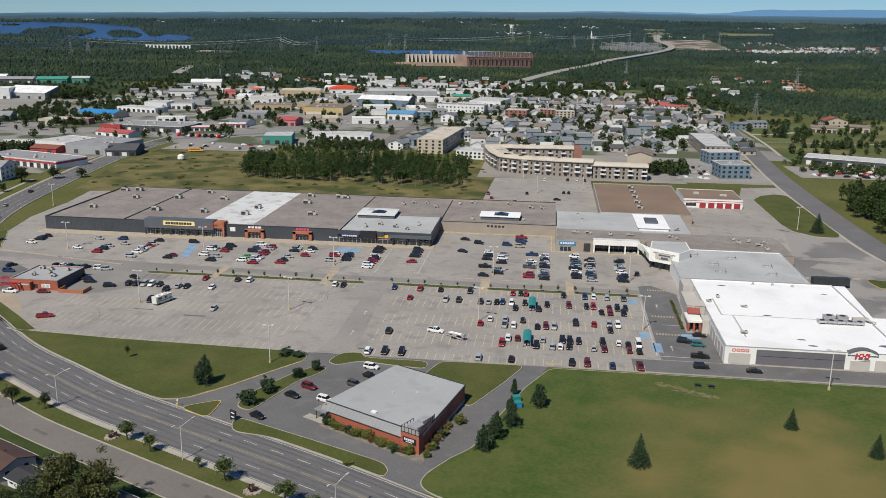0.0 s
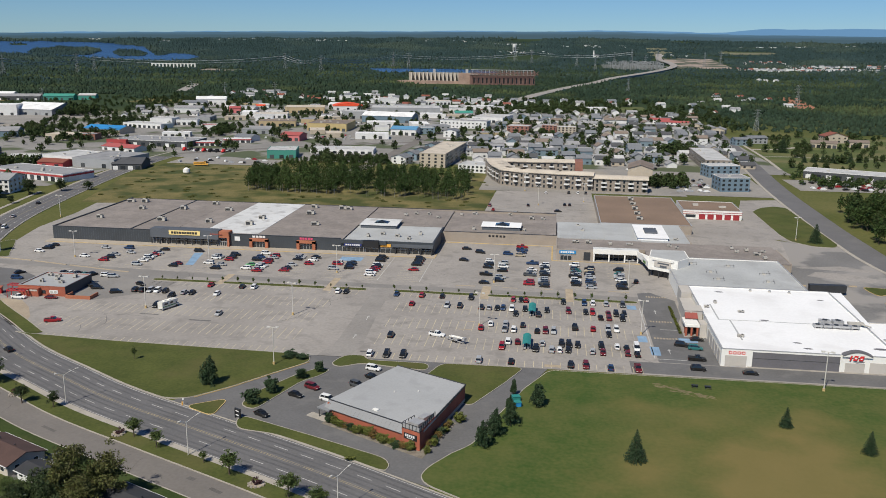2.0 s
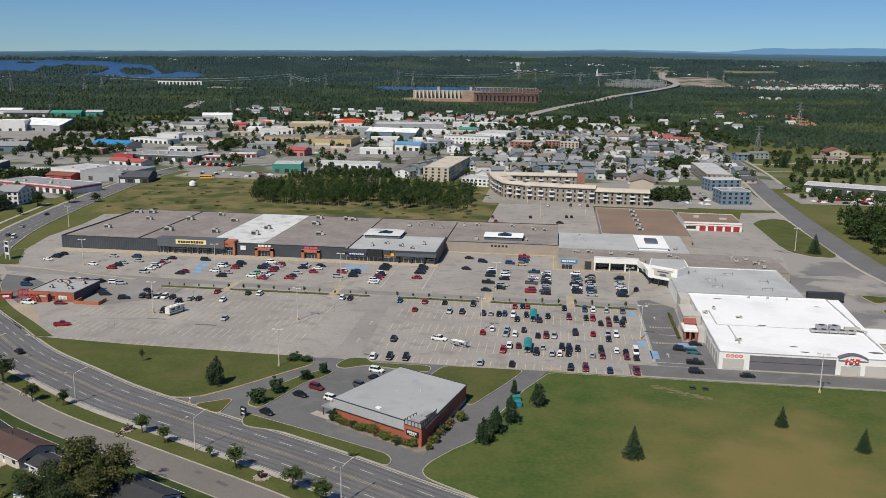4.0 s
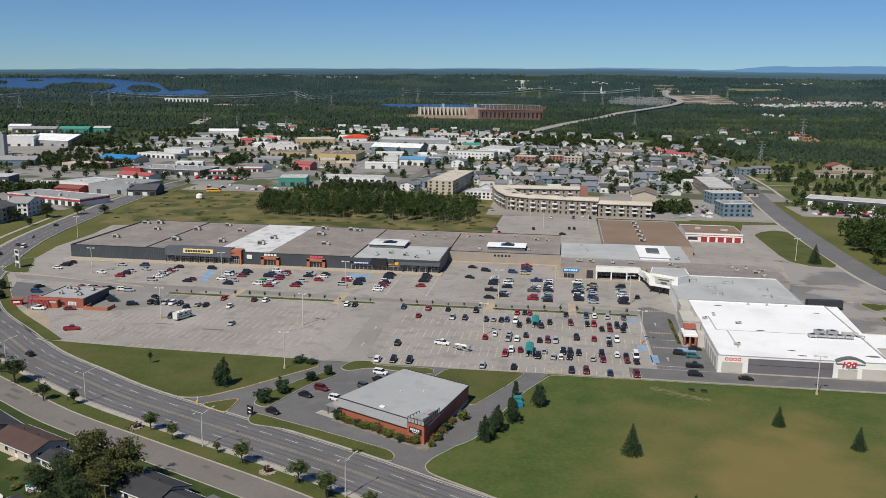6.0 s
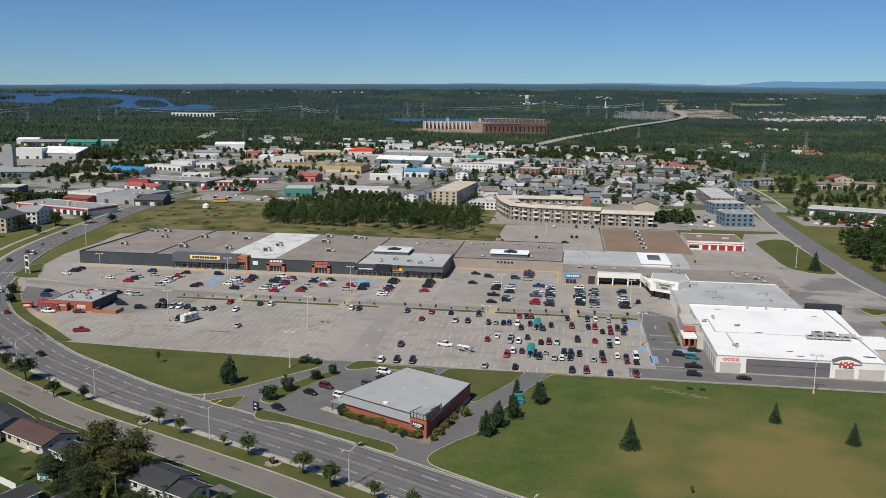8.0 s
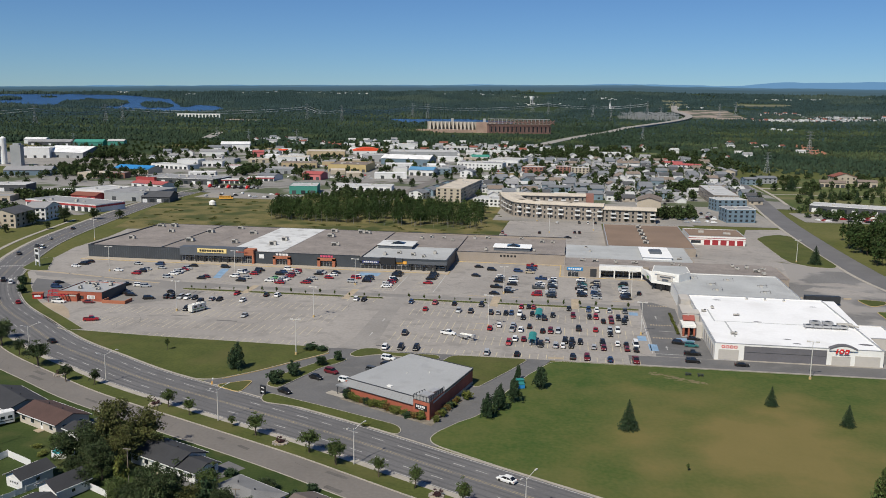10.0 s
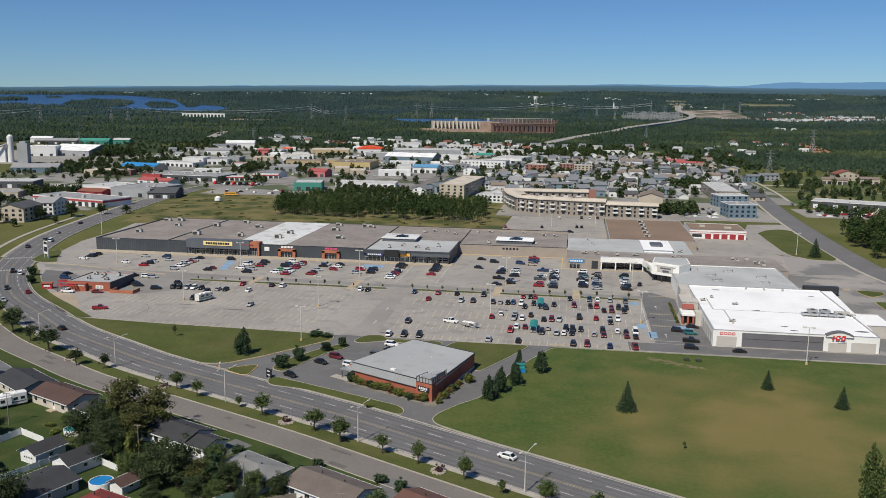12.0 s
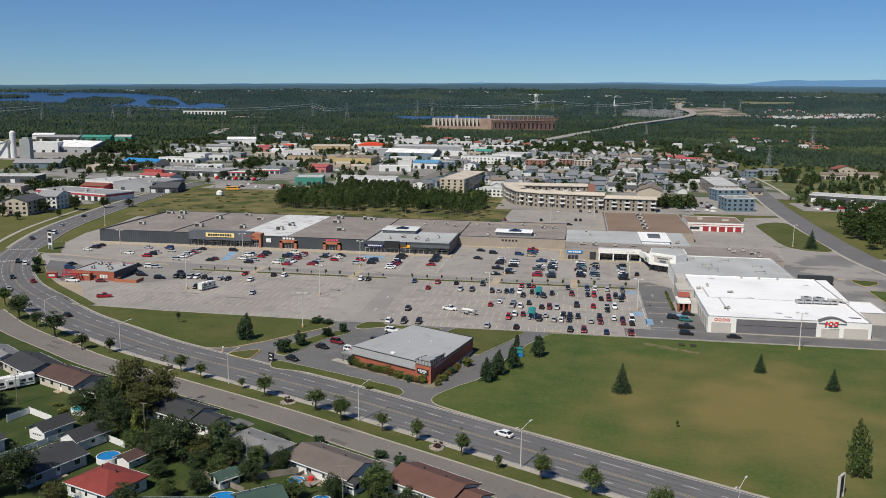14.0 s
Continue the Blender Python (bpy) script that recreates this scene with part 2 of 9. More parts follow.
g = Build()
radii = [0.0] + list(np.linspace(60, 560, 6)) + list(np.linspace(640, 4860, 44))
spokes = 240
for r in radii:
    for k in range(spokes):
        a = 2 * math.pi * k / spokes
        x, y = HUB[0] + r * math.sin(a), HUB[1] + r * math.cos(a)
        g.v.append((x, y, land(x, y) - 0.12))
for i in range(len(radii) - 1):
    for k in range(spokes):
        j = (k + 1) % spokes
        g.f.append((i * spokes + k, (i + 1) * spokes + k, (i + 1) * spokes + j, i * spokes + j))
ground = part("ground", g, ground_material())
tagged(ground, "grassy land rising to wooded hills at the horizon", "ground", kind="structure")


def flat(name, pts, z, material, label, category, drop=0.3, kind="structure"):
    ob = part(name, Build().prism(pts, z - drop, z), material)
    return tagged(ob, label, category, kind=kind)


# main boulevard, its line from the south-east round to the north
ROAD = arc_line([(560, -405), (420, -330), (320, -278), (250, -241.5), (218, -225), (191, -211), (154, -194), (125, -180.5), (104, -168), (79.5, -152.7), (54.9, -132.2), (26, -107), (-0.6, -73.3), (-18, -41), (-34, -4), (-48, 38), (-59, 88), (-72, 160), (-82, 235), (-84, 320), (-70, 420), (-30, 560)], 4.0)
HALF = 8.3
b = ribbon(Build(), ROAD, -HALF, HALF, -0.3, 0.02)
road = tagged(part("road", b, ASPHALT_ROAD), "worn grey asphalt boulevard with four marked lanes", "road", kind="structure")
# kerbs along both edges
kerbs = tagged(part("kerb", ribbon(ribbon(Build(), ROAD, HALF, HALF + 0.35, -0.2, 0.16), ROAD, -HALF - 0.35, -HALF, -0.2, 0.16), CONCRETE), "pale concrete kerbs along the boulevard", "kerb", kind="structure")
# polished wheel tracks in each lane
b = Build()
for lane in (-6.2, -2.1, 2.1, 6.2):
    for off in (lane - 0.8, lane + 0.8):
        ribbon(b, ROAD, off - 0.3, off + 0.3, 0.02, 0.024)
tagged(part("wheel_tracks", b, TRACK), "dark polished wheel tracks along the lanes", "road marking", kind="structure")
# lane paint: solid edge and centre lines, dashed lane lines
b = Build()
for off in (-HALF + 0.5, HALF - 0.5):
    ribbon(b, ROAD, off - 0.07, off + 0.07, 0.02, 0.028)
n = sides(ROAD)
run = 0.0
for i in range(len(ROAD) - 1):
    run += (ROAD[i + 1] - ROAD[i]).length
    if int(run / 4.2) % 2:
        for off in (-4.1, 4.1):
            p, q = ROAD[i] + n[i] * off, ROAD[i + 1] + n[i + 1] * off
            d = (q - p).normalized()
            w = Vector((-d.y, d.x)) * 0.09
            b.face([(*(p + w), 0.028), (*(p - w), 0.028), (*(q - w), 0.028), (*(q + w), 0.028)])
for c in ((-7, -61), (-24, -34)):
    i = min(range(1, len(ROAD) - 1), key=lambda k: (ROAD[k] - Vector(c)).length)
    d = (ROAD[i + 1] - ROAD[i - 1]).normalized()
    for k in range(13):
        p = ROAD[i] + n[i] * (-HALF + 1.2 + k * (2 * HALF - 2.4) / 12)
        b.obox(p.x, p.y, math.atan2(d.y, d.x), 2.6, 0.5, 0.02, 0.03)
tagged(part("lane_marking", b, WHITE_PAINT), "worn white lane lines painted on the boulevard", "road marking", kind="structure")
b = Build()
for off in (-0.32, 0.18):
    ribbon(b, ROAD, off, off + 0.15, 0.02, 0.028)
tagged(part("centre_marking", b, CENTRE_PAINT), "double yellow centre line painted on the boulevard", "road marking", kind="structure")
WEST = arc_line([(-16, -48), (-34, -50), (-70, -58), (-140, -84), (-220, -120)], 6)
tagged(part("west_street", ribbon(Build(), WEST, -6, 6, -0.3, 0.014), ASPHALT_ROAD), "grey asphalt cross street at the junction", "road", kind="structure")

i1 = min(range(len(ROAD)), key=lambda i: (ROAD[i] - Vector((-22, -32))).length)
NORTH = ROAD[i1:]
tagged(part("west_pavement", ribbon(Build(), NORTH, HALF + 0.4, HALF + 2.0, -0.2, 0.15), CONCRETE), "narrow concrete pavement west of the boulevard", "pavement", kind="structure")
tagged(part("west_path", ribbon(Build(), NORTH[4:40], HALF + 9, HALF + 11.2, -0.2, 0.04), CONCRETE), "pale footpath across the grass", "path", kind="structure")

# south verge: pavement, grass and the service street (on the right-hand side of the line as it runs west)
i0 = min(range(len(ROAD)), key=lambda i: (ROAD[i] - Vector((60, -134))).length)
SOUTH = ROAD[: i0 + 1]
tagged(part("pavement", ribbon(Build(), SOUTH, HALF + 0.35, HALF + 1.85, -0.2, 0.17), CONCRETE), "pale concrete pavement beside the boulevard", "pavement", kind="structure")
tagged(part("verge", ribbon(Build(), SOUTH, HALF + 1.85, HALF + 6.8, -0.2, 0.2), LAWN_GREEN), "mown grass verge between boulevard and service street", "verge", kind="structure")
tagged(part("service_street", ribbon(Build(), SOUTH, HALF + 6.8, HALF + 15.6, -0.3, 0.015), ASPHALT_STREET), "patched beige-grey asphalt service street", "road", kind="structure")
tagged(part("street_kerb", ribbon(ribbon(Build(), SOUTH, HALF + 6.7, HALF + 6.95, -0.2, 0.215), SOUTH, HALF + 15.5, HALF + 15.8, -0.2, 0.14), CONCRETE), "low concrete kerbs of the service street", "kerb", kind="structure")
tagged(part("house_lawn", ribbon(Build(), SOUTH, HALF + 15.8, HALF + 85, -0.3, 0.1), YARD_GRASS), "green lawns of the house gardens", "lawn", kind="structure")

b = Build()
pq = random.Random(31)
ns = sides(SOUTH)
for k in range(26):
    i = pq.randrange(2, len(SOUTH) - 2)
    d = (SOUTH[i + 1] - SOUTH[i - 1]).normalized()
    p = SOUTH[i] + ns[i] * (HALF + pq.uniform(8.4, 14.2))
    b.obox(p.x, p.y, math.atan2(d.y, d.x) + pq.uniform(-0.1, 0.1), pq.uniform(1.5, 7), pq.uniform(0.25, 1.5), 0.0, 0.021 + 0.0004 * k)
tagged(part("street_patches", b, TRACK_PATCH), "dark repaired patches in the service street", "road marking", kind="structure")

b = Build()
for k in range(16):
    i = pq.randrange(4, len(SOUTH) - 4)
    p = SOUTH[i] + ns[i] * (HALF + pq.uniform(7.6, 14.6))
    x, y, a = p.x, p.y, math.atan2(ns[i].y, ns[i].x) + pq.choice((0, 1.57)) + pq.uniform(-0.4, 0.4)
    for _ in range(pq.randint(3, 9)):
        a += pq.uniform(-0.5, 0.5)
        x2, y2 = x + 1.1 * math.cos(a), y + 1.1 * math.sin(a)
        off = min((SOUTH[m] - Vector((x2, y2))).length for m in range(max(0, i - 4), min(len(SOUTH), i + 5)))
        if not HALF + 7 < off < HALF + 15.4:
            break
        w = Vector((-(y2 - y), x2 - x)).normalized() * 0.06
        b.face([(x - w.x, y - w.y, 0.034), (x2 - w.x, y2 - w.y, 0.034), (x2 + w.x, y2 + w.y, 0.034), (x + w.x, y + w.y, 0.034)])
        x, y = x2, y2
tagged(part("street_cracks", b, TRACK_PATCH), "dark sealed cracks in the service street", "road marking", kind="structure")

# shopping-centre car park and drives
flat("car_park", [(66, -133), (72, -134.8), (105, -137), (164, -139), (243, -139), (430, -138.5), (430, 30), (392, 30), (380, 31), (355, 60), (345, 96), (345, 128), (268, 130), (268, 186), (205, 183), (203, 100), (190, 84), (-18, 92), (-29, 90), (-24, 60), (-22, 20), (-12, -20), (-5, -46), (14, -71), (38.5, -101), (47, -112)], 0.0, ASPHALT_LOT, "pale grey weathered asphalt car park with stall lines", "car park")
flat("pub_yard", [(165, -139.2), (243, -139.2), (237, -156), (229, -181), (218, -214.5), (160, -187), (150, -189), (140, -184), (145, -174), (154, -163), (162, -150)], 0.006, ASPHALT_DARK, "dark grey asphalt yard and drive round the brick building", "car park")
flat("back_road_shade", [(268, -128.5), (430, -128.5), (430, -138), (268, -138)], 0.008, ASPHALT_DARK, "dark asphalt service drive beside the lawn", "road", drop=0.25)
flat("east_yard", [(345, -128), (418, -128), (404, -60), (390, 0), (386.5, 46), (358, 57), (352, 16), (340, -12), (345, -60)], 0.006, ASPHALT_YARD, "dark asphalt delivery yard behind the shops", "yard", drop=0.25)


def lawn(pts, material=LAWN, kerb=CONCRETE, label="mown lawn with dry yellow patches"):
    """A raised lawn with a kerb round it."""
    soft_pts = []
    for o, p, q in zip(pts[-1:] + pts[:-1], pts, pts[1:] + pts[:1]):
        o, p, q = Vector(o), Vector(p), Vector(q)
        r0, r1 = min(3.0, 0.4 * (o - p).length), min(3.0, 0.4 * (q - p).length)
        e, f = p + (o - p).normalized() * r0, p + (q - p).normalized() * r1
        if (p - o).normalized().dot((q - p).normalized()) > 0.97:
            soft_pts.append(tuple(p))
        else:
            soft_pts += [tuple(e * (1 - u) ** 2 + p * (2 * u * (1 - u)) + f * u ** 2) for u in (0, 0.25, 0.5, 0.75, 1)]
    pts = soft_pts
    ob = flat("lawn", pts, 0.17, material, label, "lawn")
    c = Vector((sum(p[0] for p in pts) / len(pts), sum(p[1] for p in pts) / len(pts)))
    b = Build()
    for p, q in zip(pts, pts[1:] + pts[:1]):
        p, q = Vector(p), Vector(q)
        d = (q - p).normalized()
        w = Vector((-d.y, d.x)) * 0.11
        b.prism([tuple(p - w), tuple(q - w), tuple(q + w), tuple(p + w)], -0.1, 0.185)
    tagged(part("lawn_kerb", b, kerb), "kerb edging round the lawn", "kerb", kind="structure")
    return ob


def kerb_side(a, c, off=-HALF - 0.5):
    """Points along the boulevard's north kerb between two places."""
    i = min(range(len(ROAD)), key=lambda k: (ROAD[k] - Vector(a)).length)
    j = min(range(len(ROAD)), key=lambda k: (ROAD[k] - Vector(c)).length)
    s = sides(ROAD)
    idx = range(i, j + 1) if i <= j else range(i, j - 1, -1)
    return [tuple(ROAD[k] + s[k] * off) for k in idx][::2]


lawn([(72, -135), (105, -137.3), (169, -139.2), (171, -145), (163.5, -155), (155, -167), (146.3, -176.8)] + kerb_side((136.5, -186), (68, -144)) + [(65.5, -133.3)], LAWN_GREEN, label="green lawn between boulevard and car park, dry in places")
near = [min(range(len(ROAD)), key=lambda k: (ROAD[k] - Vector(c)).length) for c in ((67, -143.5), (-8, -66))]
STRIP = ROAD[min(near):max(near) + 1]
b = Build()
for p, q in zip([(170.8, -145.2), (163.5, -155.1), (155.1, -167.1)], [(163.5, -155.1), (155.1, -167.1), (147.2, -176)]):
    p, q = Vector(p), Vector(q)
    d = (q - p).normalized()
    w = Vector((-d.y, d.x))
    b.prism([tuple(p + w * 0.12), tuple(q + w * 0.12), tuple(q + w * 0.34), tuple(p + w * 0.34)], -0.1, 0.192)
tagged(part("yellow_kerb", b, YELLOW_PAINT), "yellow painted kerb along the drive", "kerb", kind="structure")
tagged(part("verge_strip", ribbon(Build(), STRIP, -HALF - 4.9, -HALF - 0.5, -0.2, 0.172), LAWN_GREEN), "narrow grass strip beside the boulevard kerb", "lawn", kind="structure")
tagged(part("strip_kerb", ribbon(Build(), STRIP, -HALF - 5.15, -HALF - 4.9, -0.2, 0.186), CONCRETE), "kerb edging along the grass strip", "kerb", kind="structure")
lawn([(243.5, -140.5), (430, -139.2), (560, -250)] + kerb_side((420, -330), (224, -228))[:-1] + [(217, -213.5), (215.3, -210), (216.5, -205.5), (221, -198), (225.5, -192.5), (228.5, -181), (236.5, -156)], LAWN, label="wide lawn, green with large dry brown patches")
lawn([(164, -188), (165, -185.5), (186, -194.2), (205.6, -202.7), (207.6, -206)] + kerb_side((203.5, -217), (172, -202.5)) + [(166, -193)], LAWN_GREEN, label="narrow green lawn between boulevard and brick building")
lawn([(147.3, -182), (157, -175.5), (157, -187)], LAWN_GREEN, YELLOW_PAINT, label="small triangular grass island with yellow kerb")
lawn([(211, -140), (236, -139.6), (231, -152), (222.5, -170.5), (213, -161.5), (207, -152)], LAWN_GREEN, label="green lawn beside the brick building")
lawn([(177.5, -145.5), (180, -138), (186, -137), (188, -140.8), (207, -140.8), (207.6, -146.5), (198, -145.5), (187, -143.5), (181, -148)], LAWN_GREEN, CONCRETE, label="small grass island by the drive")
lawn([(161.5, -179), (162.2, -171), (170, -156), (175, -149.5), (179, -150.5), (177, -155.5), (173, -160.5), (166.3, -181.5)], LAWN_GREEN, label="grass strip with shrubs beside the parking bays")
flat("fire_apron", [(318, 60), (357, 60), (384.5, 40), (386, 100), (387.5, 182), (362, 176), (356, 150), (349.5, 142), (349.5, 107.5), (316, 107.5)], 0.004, ASPHALT_LOT, "pale asphalt apron before the fire station", "yard")
lawn([(361, 137), (368, 150), (378, 157.5), (384.6, 153), (384.4, 98), (384.2, 52), (381, 45.5), (371, 46.5), (362.5, 57), (361, 72)], LAWN_GREEN, label="green lawn island by the fire station")
lawn([(-13.5, -38), (-8, -41.5), (-2.5, -42.2), (2, -40), (-2, -34), (-9, -20), (-16, -8), (-20, -16)], LAWN_GREEN, label="small grass island round the pylon sign")
lawn([(369.5, -26.7), (381, -28.6), (379, -35), (372, -40.3), (370.2, -34)], LAWN_GREEN, YELLOW_PAINT, label="small grass island in the delivery yard")
lawn([(370.6, -48.3), (379, -50), (381, -74), (370.5, -76)], LAWN, YELLOW_PAINT, label="dry grass island in the delivery yard")
# long planted islands across the car park
for x0, x1 in ((82, 109), (112, 154), (157, 171), (182, 215), (219, 249), (252, 276)):
    lawn([(x0, -63.5), (x1, -63.5), (x1, -66.6), (x0, -66.6)], LAWN_GREEN, label="long grass island in the car park")
flat("field", [(-40, 92), (200, 86), (203, 100), (204, 182), (196, 250), (100, 262), (-66, 262), (-66, 200)], -0.04, MEADOW, "unmown field of yellow-green grass", "field", drop=0.2)
NE_ROAD = arc_line([(430, -150), (408, -60), (394.5, 10), (392.3, 60), (392.8, 120), (396, 218), (404, 333), (414, 454), (424, 620)], 6)
tagged(part("side_road", ribbon(Build(), NE_ROAD, -7.2, 7.2, -0.3, 0.03, land), ASPHALT_ROAD), "straight grey asphalt side road", "road", kind="structure")
tagged(part("side_pavement", ribbon(Build(), NE_ROAD[12:], 7.3, 9.2, -0.2, 0.16, land), CONCRETE), "pale concrete pavement of the side road", "pavement", kind="structure")

# ---------------------------------------------------------------- building materials
DARK_CLAD = mat("dark_cladding", (0.045, 0.052, 0.06), 0.6, scale=(0.15, 2), var=0.18)
GREY_CLAD = mat("grey_cladding", (0.09, 0.10, 0.115), 0.6, scale=(0.15, 2), var=0.15)
GRAVEL_ROOF = mat("gravel_roof", (0.235, 0.207, 0.188), 0.95, scale=(0.09, 1.6), var=0.22, bump=0.3, stain=((0.175, 0.155, 0.143), 0.3, 0.6, 0.5, 0.66))
PALE_ROOF = mat("pale_roof", (0.58, 0.585, 0.58), 0.8, scale=(0.06, 1.5), var=0.1, stain=((0.36, 0.355, 0.35), 0.16, 0.7, 0.52, 0.62))
GREY_ROOF = mat("grey_roof", (0.385, 0.395, 0.395), 0.85, scale=(0.06, 1.5), var=0.12, stain=((0.29, 0.29, 0.29), 0.1, 0.5))
WHITE_ROOF = mat("white_membrane_roof", (0.80, 0.80, 0.80), 0.7, scale=(0.05, 1.2), var=0.05, stain=((0.62, 0.61, 0.60), 0.07, 0.45))
BROWN_ROOF = mat("brown_roof", (0.20, 0.14, 0.10), 0.95, scale=(0.05, 2), var=0.15, bump=0.3)
BEIGE_WALL = mat("beige_block", (0.31, 0.265, 0.22), 0.9, scale=(0.2, 2), var=0.1)
WHITE_WALL = mat("white_panel", (0.74, 0.73, 0.69), 0.75, scale=(0.2, 2), var=0.06)
CREAM_PANEL = mat("cream_panel", (0.46, 0.43, 0.39), 0.85, scale=(0.2, 2), var=0.06)
SLATE_PANEL = mat("slate_panel", (0.13, 0.125, 0.135), 0.7, scale=(0.2, 2), var=0.1)
BRICK = mat("red_brick", (0.33, 0.095, 0.055), 0.9, scale=(0.3, 6), var=0.22, bump=0.3, stain=((0.22, 0.07, 0.05), 0.5, 0.5))
ORANGE_BRICK = mat("orange_brick", (0.36, 0.13, 0.07), 0.9, scale=(0.3, 6), var=0.2, bump=0.3)
METAL = mat("galvanised_metal", (0.42, 0.42, 0.42), 0.5, scale=(0.5, 5), var=0.15, metal=0.3)
DARK_METAL = mat("dark_metal", (0.035, 0.037, 0.04), 0.5, scale=(0.5, 5), var=0.2)
UNIT = mat("rooftop_unit", (0.44, 0.42, 0.38), 0.7, scale=(0.5, 4), var=0.12)
GLASS = mat("dark_glass", (0.02, 0.026, 0.032), 0.08, scale=(0.3, 2), var=0.3, spec=0.8)
SIGN_YELLOW = mat("sign_yellow", (0.80, 0.63, 0.27), 0.6, scale=(0.5, 4), var=0.05)
SIGN_BLACK = mat("sign_black", (0.015, 0.015, 0.016), 0.6, scale=(0.5, 4), var=0.1)
SIGN_RED = mat("sign_red", (0.60, 0.03, 0.03), 0.6, scale=(0.5, 4), var=0.06)
SIGN_MAROON = mat("red_tiles", (0.27, 0.07, 0.055), 0.7, scale=(0.5, 4), var=0.12)
SIGN_PINK = mat("sign_pink", (0.60, 0.08, 0.16), 0.6, scale=(0.5, 4), var=0.06)
SIGN_BLUE = mat("sign_blue", (0.02, 0.22, 0.50), 0.6, scale=(0.5, 4), var=0.06)
SIGN_NAVY = mat("sign_navy", (0.03, 0.04, 0.16), 0.6, scale=(0.5, 4), var=0.06)
SIGN_WHITE = mat("sign_white", (0.70, 0.70, 0.69), 0.6, scale=(0.5, 4), var=0.04)
SIGN_GREEN = mat("sign_green", (0.08, 0.20, 0.05), 0.6, scale=(0.5, 4), var=0.06)
RED_DOOR = mat("red_door", (0.30, 0.03, 0.035), 0.5, scale=(0.5, 4), var=0.08)
SIGN_AMBER = mat("sign_amber", (0.75, 0.38, 0.06), 0.6, scale=(0.5, 4), var=0.06)
TAN_BLOCK = mat("tan_concrete", (0.42, 0.34, 0.24), 0.9, scale=(0.3, 3), var=0.15)
CONCRETE_PAVE = mat("shop_pavement", (0.38, 0.33, 0.27), 0.9, scale=(0.2, 2), var=0.12)


def letters(parent, x, y, z, w, h, n, ink, gap=0.22, out=0.06):
    """A row of plain bars, standing for lettering on a wall that faces south."""
    s = w / n
    for i in range(n):
        part("letter", Build().box(x + i * s, y - out, z, x + i * s + s * (1 - gap), y, z + h), ink, parent)


def sign(x0, x1, y, z0, z1, back, ink, n, name="shop_sign", label="shop sign with lettering", parent=None):
    """A sign board on a wall that faces south."""
    s = tagged(part(name, Build().box(x0, y - 0.22, z0, x1, y, z1), back, parent), label)
    if not parent:
        tagged(s, category="sign")
    m = (z1 - z0) * 0.24
    letters(s, x0 + (x1 - x0) * 0.08, y - 0.22, z0 + m, (x1 - x0) * 0.84, z1 - z0 - 2 * m, n, ink)
    return s


def slab(name, x0, y0, x1, y1, h, wall, roof, parent, lip=0.35, label=""):
    """A flat-roofed block: walls with a coping, and a roof set down behind it."""
    b = Build()
    t = 0.4
    b.box(x0, y0, -0.3, x1, y0 + t, h).box(x0, y1 - t, -0.3, x1, y1, h)
    b.box(x0, y0 + t, -0.3, x0 + t, y1 - t, h).box(x1 - t, y0 + t, -0.3, x1, y1 - t, h)
    w = part("wall", b, wall, parent, label)
    part("roof", Build().box(x0 + t, y0 + t, h - lip - 0.3, x1 - t, y1 - t, h - lip), roof, parent)
    c = Build()
    o = 0.08
    for q in ((x0 - o, y0 - o, x1 + o, y0 + t), (x0 - o, y1 - t, x1 + o, y1 + o), (x0 - o, y0 + t, x0 + t, y1 - t), (x1 - t, y0 + t, x1 + o, y1 - t)):
        c.box(q[0], q[1], h, q[2], q[3], h + 0.1)
    part("coping", c, METAL, parent)
    return w


def roof_unit(x, y, z, lx=2.6, ly=1.6, lz=1.3, turn=0.0):
    """A rooftop air handler: casing, grille, curb and fan."""
    t = thing("rooftop_unit", "weathered beige metal air unit on a flat roof", "air unit", "rooftop units", at=(x, y, z), turn=turn)
    part("curb", Build().box(-lx / 2 + 0.1, -ly / 2 + 0.1, 0, lx / 2 - 0.1, ly / 2 - 0.1, 0.25), DARK_METAL, t)
    part("casing", Build().box(-lx / 2, -ly / 2, 0.25, lx / 2, ly / 2, lz).box(-lx / 2 - 0.06, -ly / 2 - 0.06, lz, lx / 2 + 0.06, ly / 2 + 0.06, lz + 0.08), UNIT, t)
    part("grille", Build().box(-lx / 2 + 0.2, -ly / 2 - 0.04, 0.4, lx / 6, -ly / 2, lz - 0.2), DARK_METAL, t)
    part("fan", Build().cyl(lx / 4, 0, lz + 0.08, lz + 0.26, ly * 0.3, ly * 0.3, 12), DARK_METAL, t)
    return t


def shopfront(parent, x0, x1, y, z1, n, name="shopfront"):
    """Glazed front: panes between posts."""
    f = Build()
    s = (x1 - x0) / n
    f.box(x0, y - 0.14, z1 - 0.15, x1, y, z1).box(x0, y - 0.14, 2.1, x1, y, 2.25)
    f.box(x0 - 0.08, y - 0.14, 0, x0 + 0.08, y, z1 + 0.01).box(x1 - 0.08, y - 0.14, 0, x1 + 0.08, y, z1 + 0.01)
    fr = part(name, f, METAL, parent)
    for i in range(1, n):
        part("mullion", Build().box(x0 + i * s - 0.08, y - 0.15, 0, x0 + i * s + 0.08, y - 0.01, z1), METAL, fr)
    for i in range(n):
        part("pane", Build().box(x0 + i * s + 0.08, y - 0.05, 0.1, x0 + (i + 1) * s - 0.08, y - 0.01, z1 - 0.15), GLASS, fr)
    return fr


# ---------------------------------------------------------------- the long dark shopping block
shops = thing("shop_block", "long low dark-clad shopping block with gravel roof", "building")
F = -3.0
H0 = 6.3
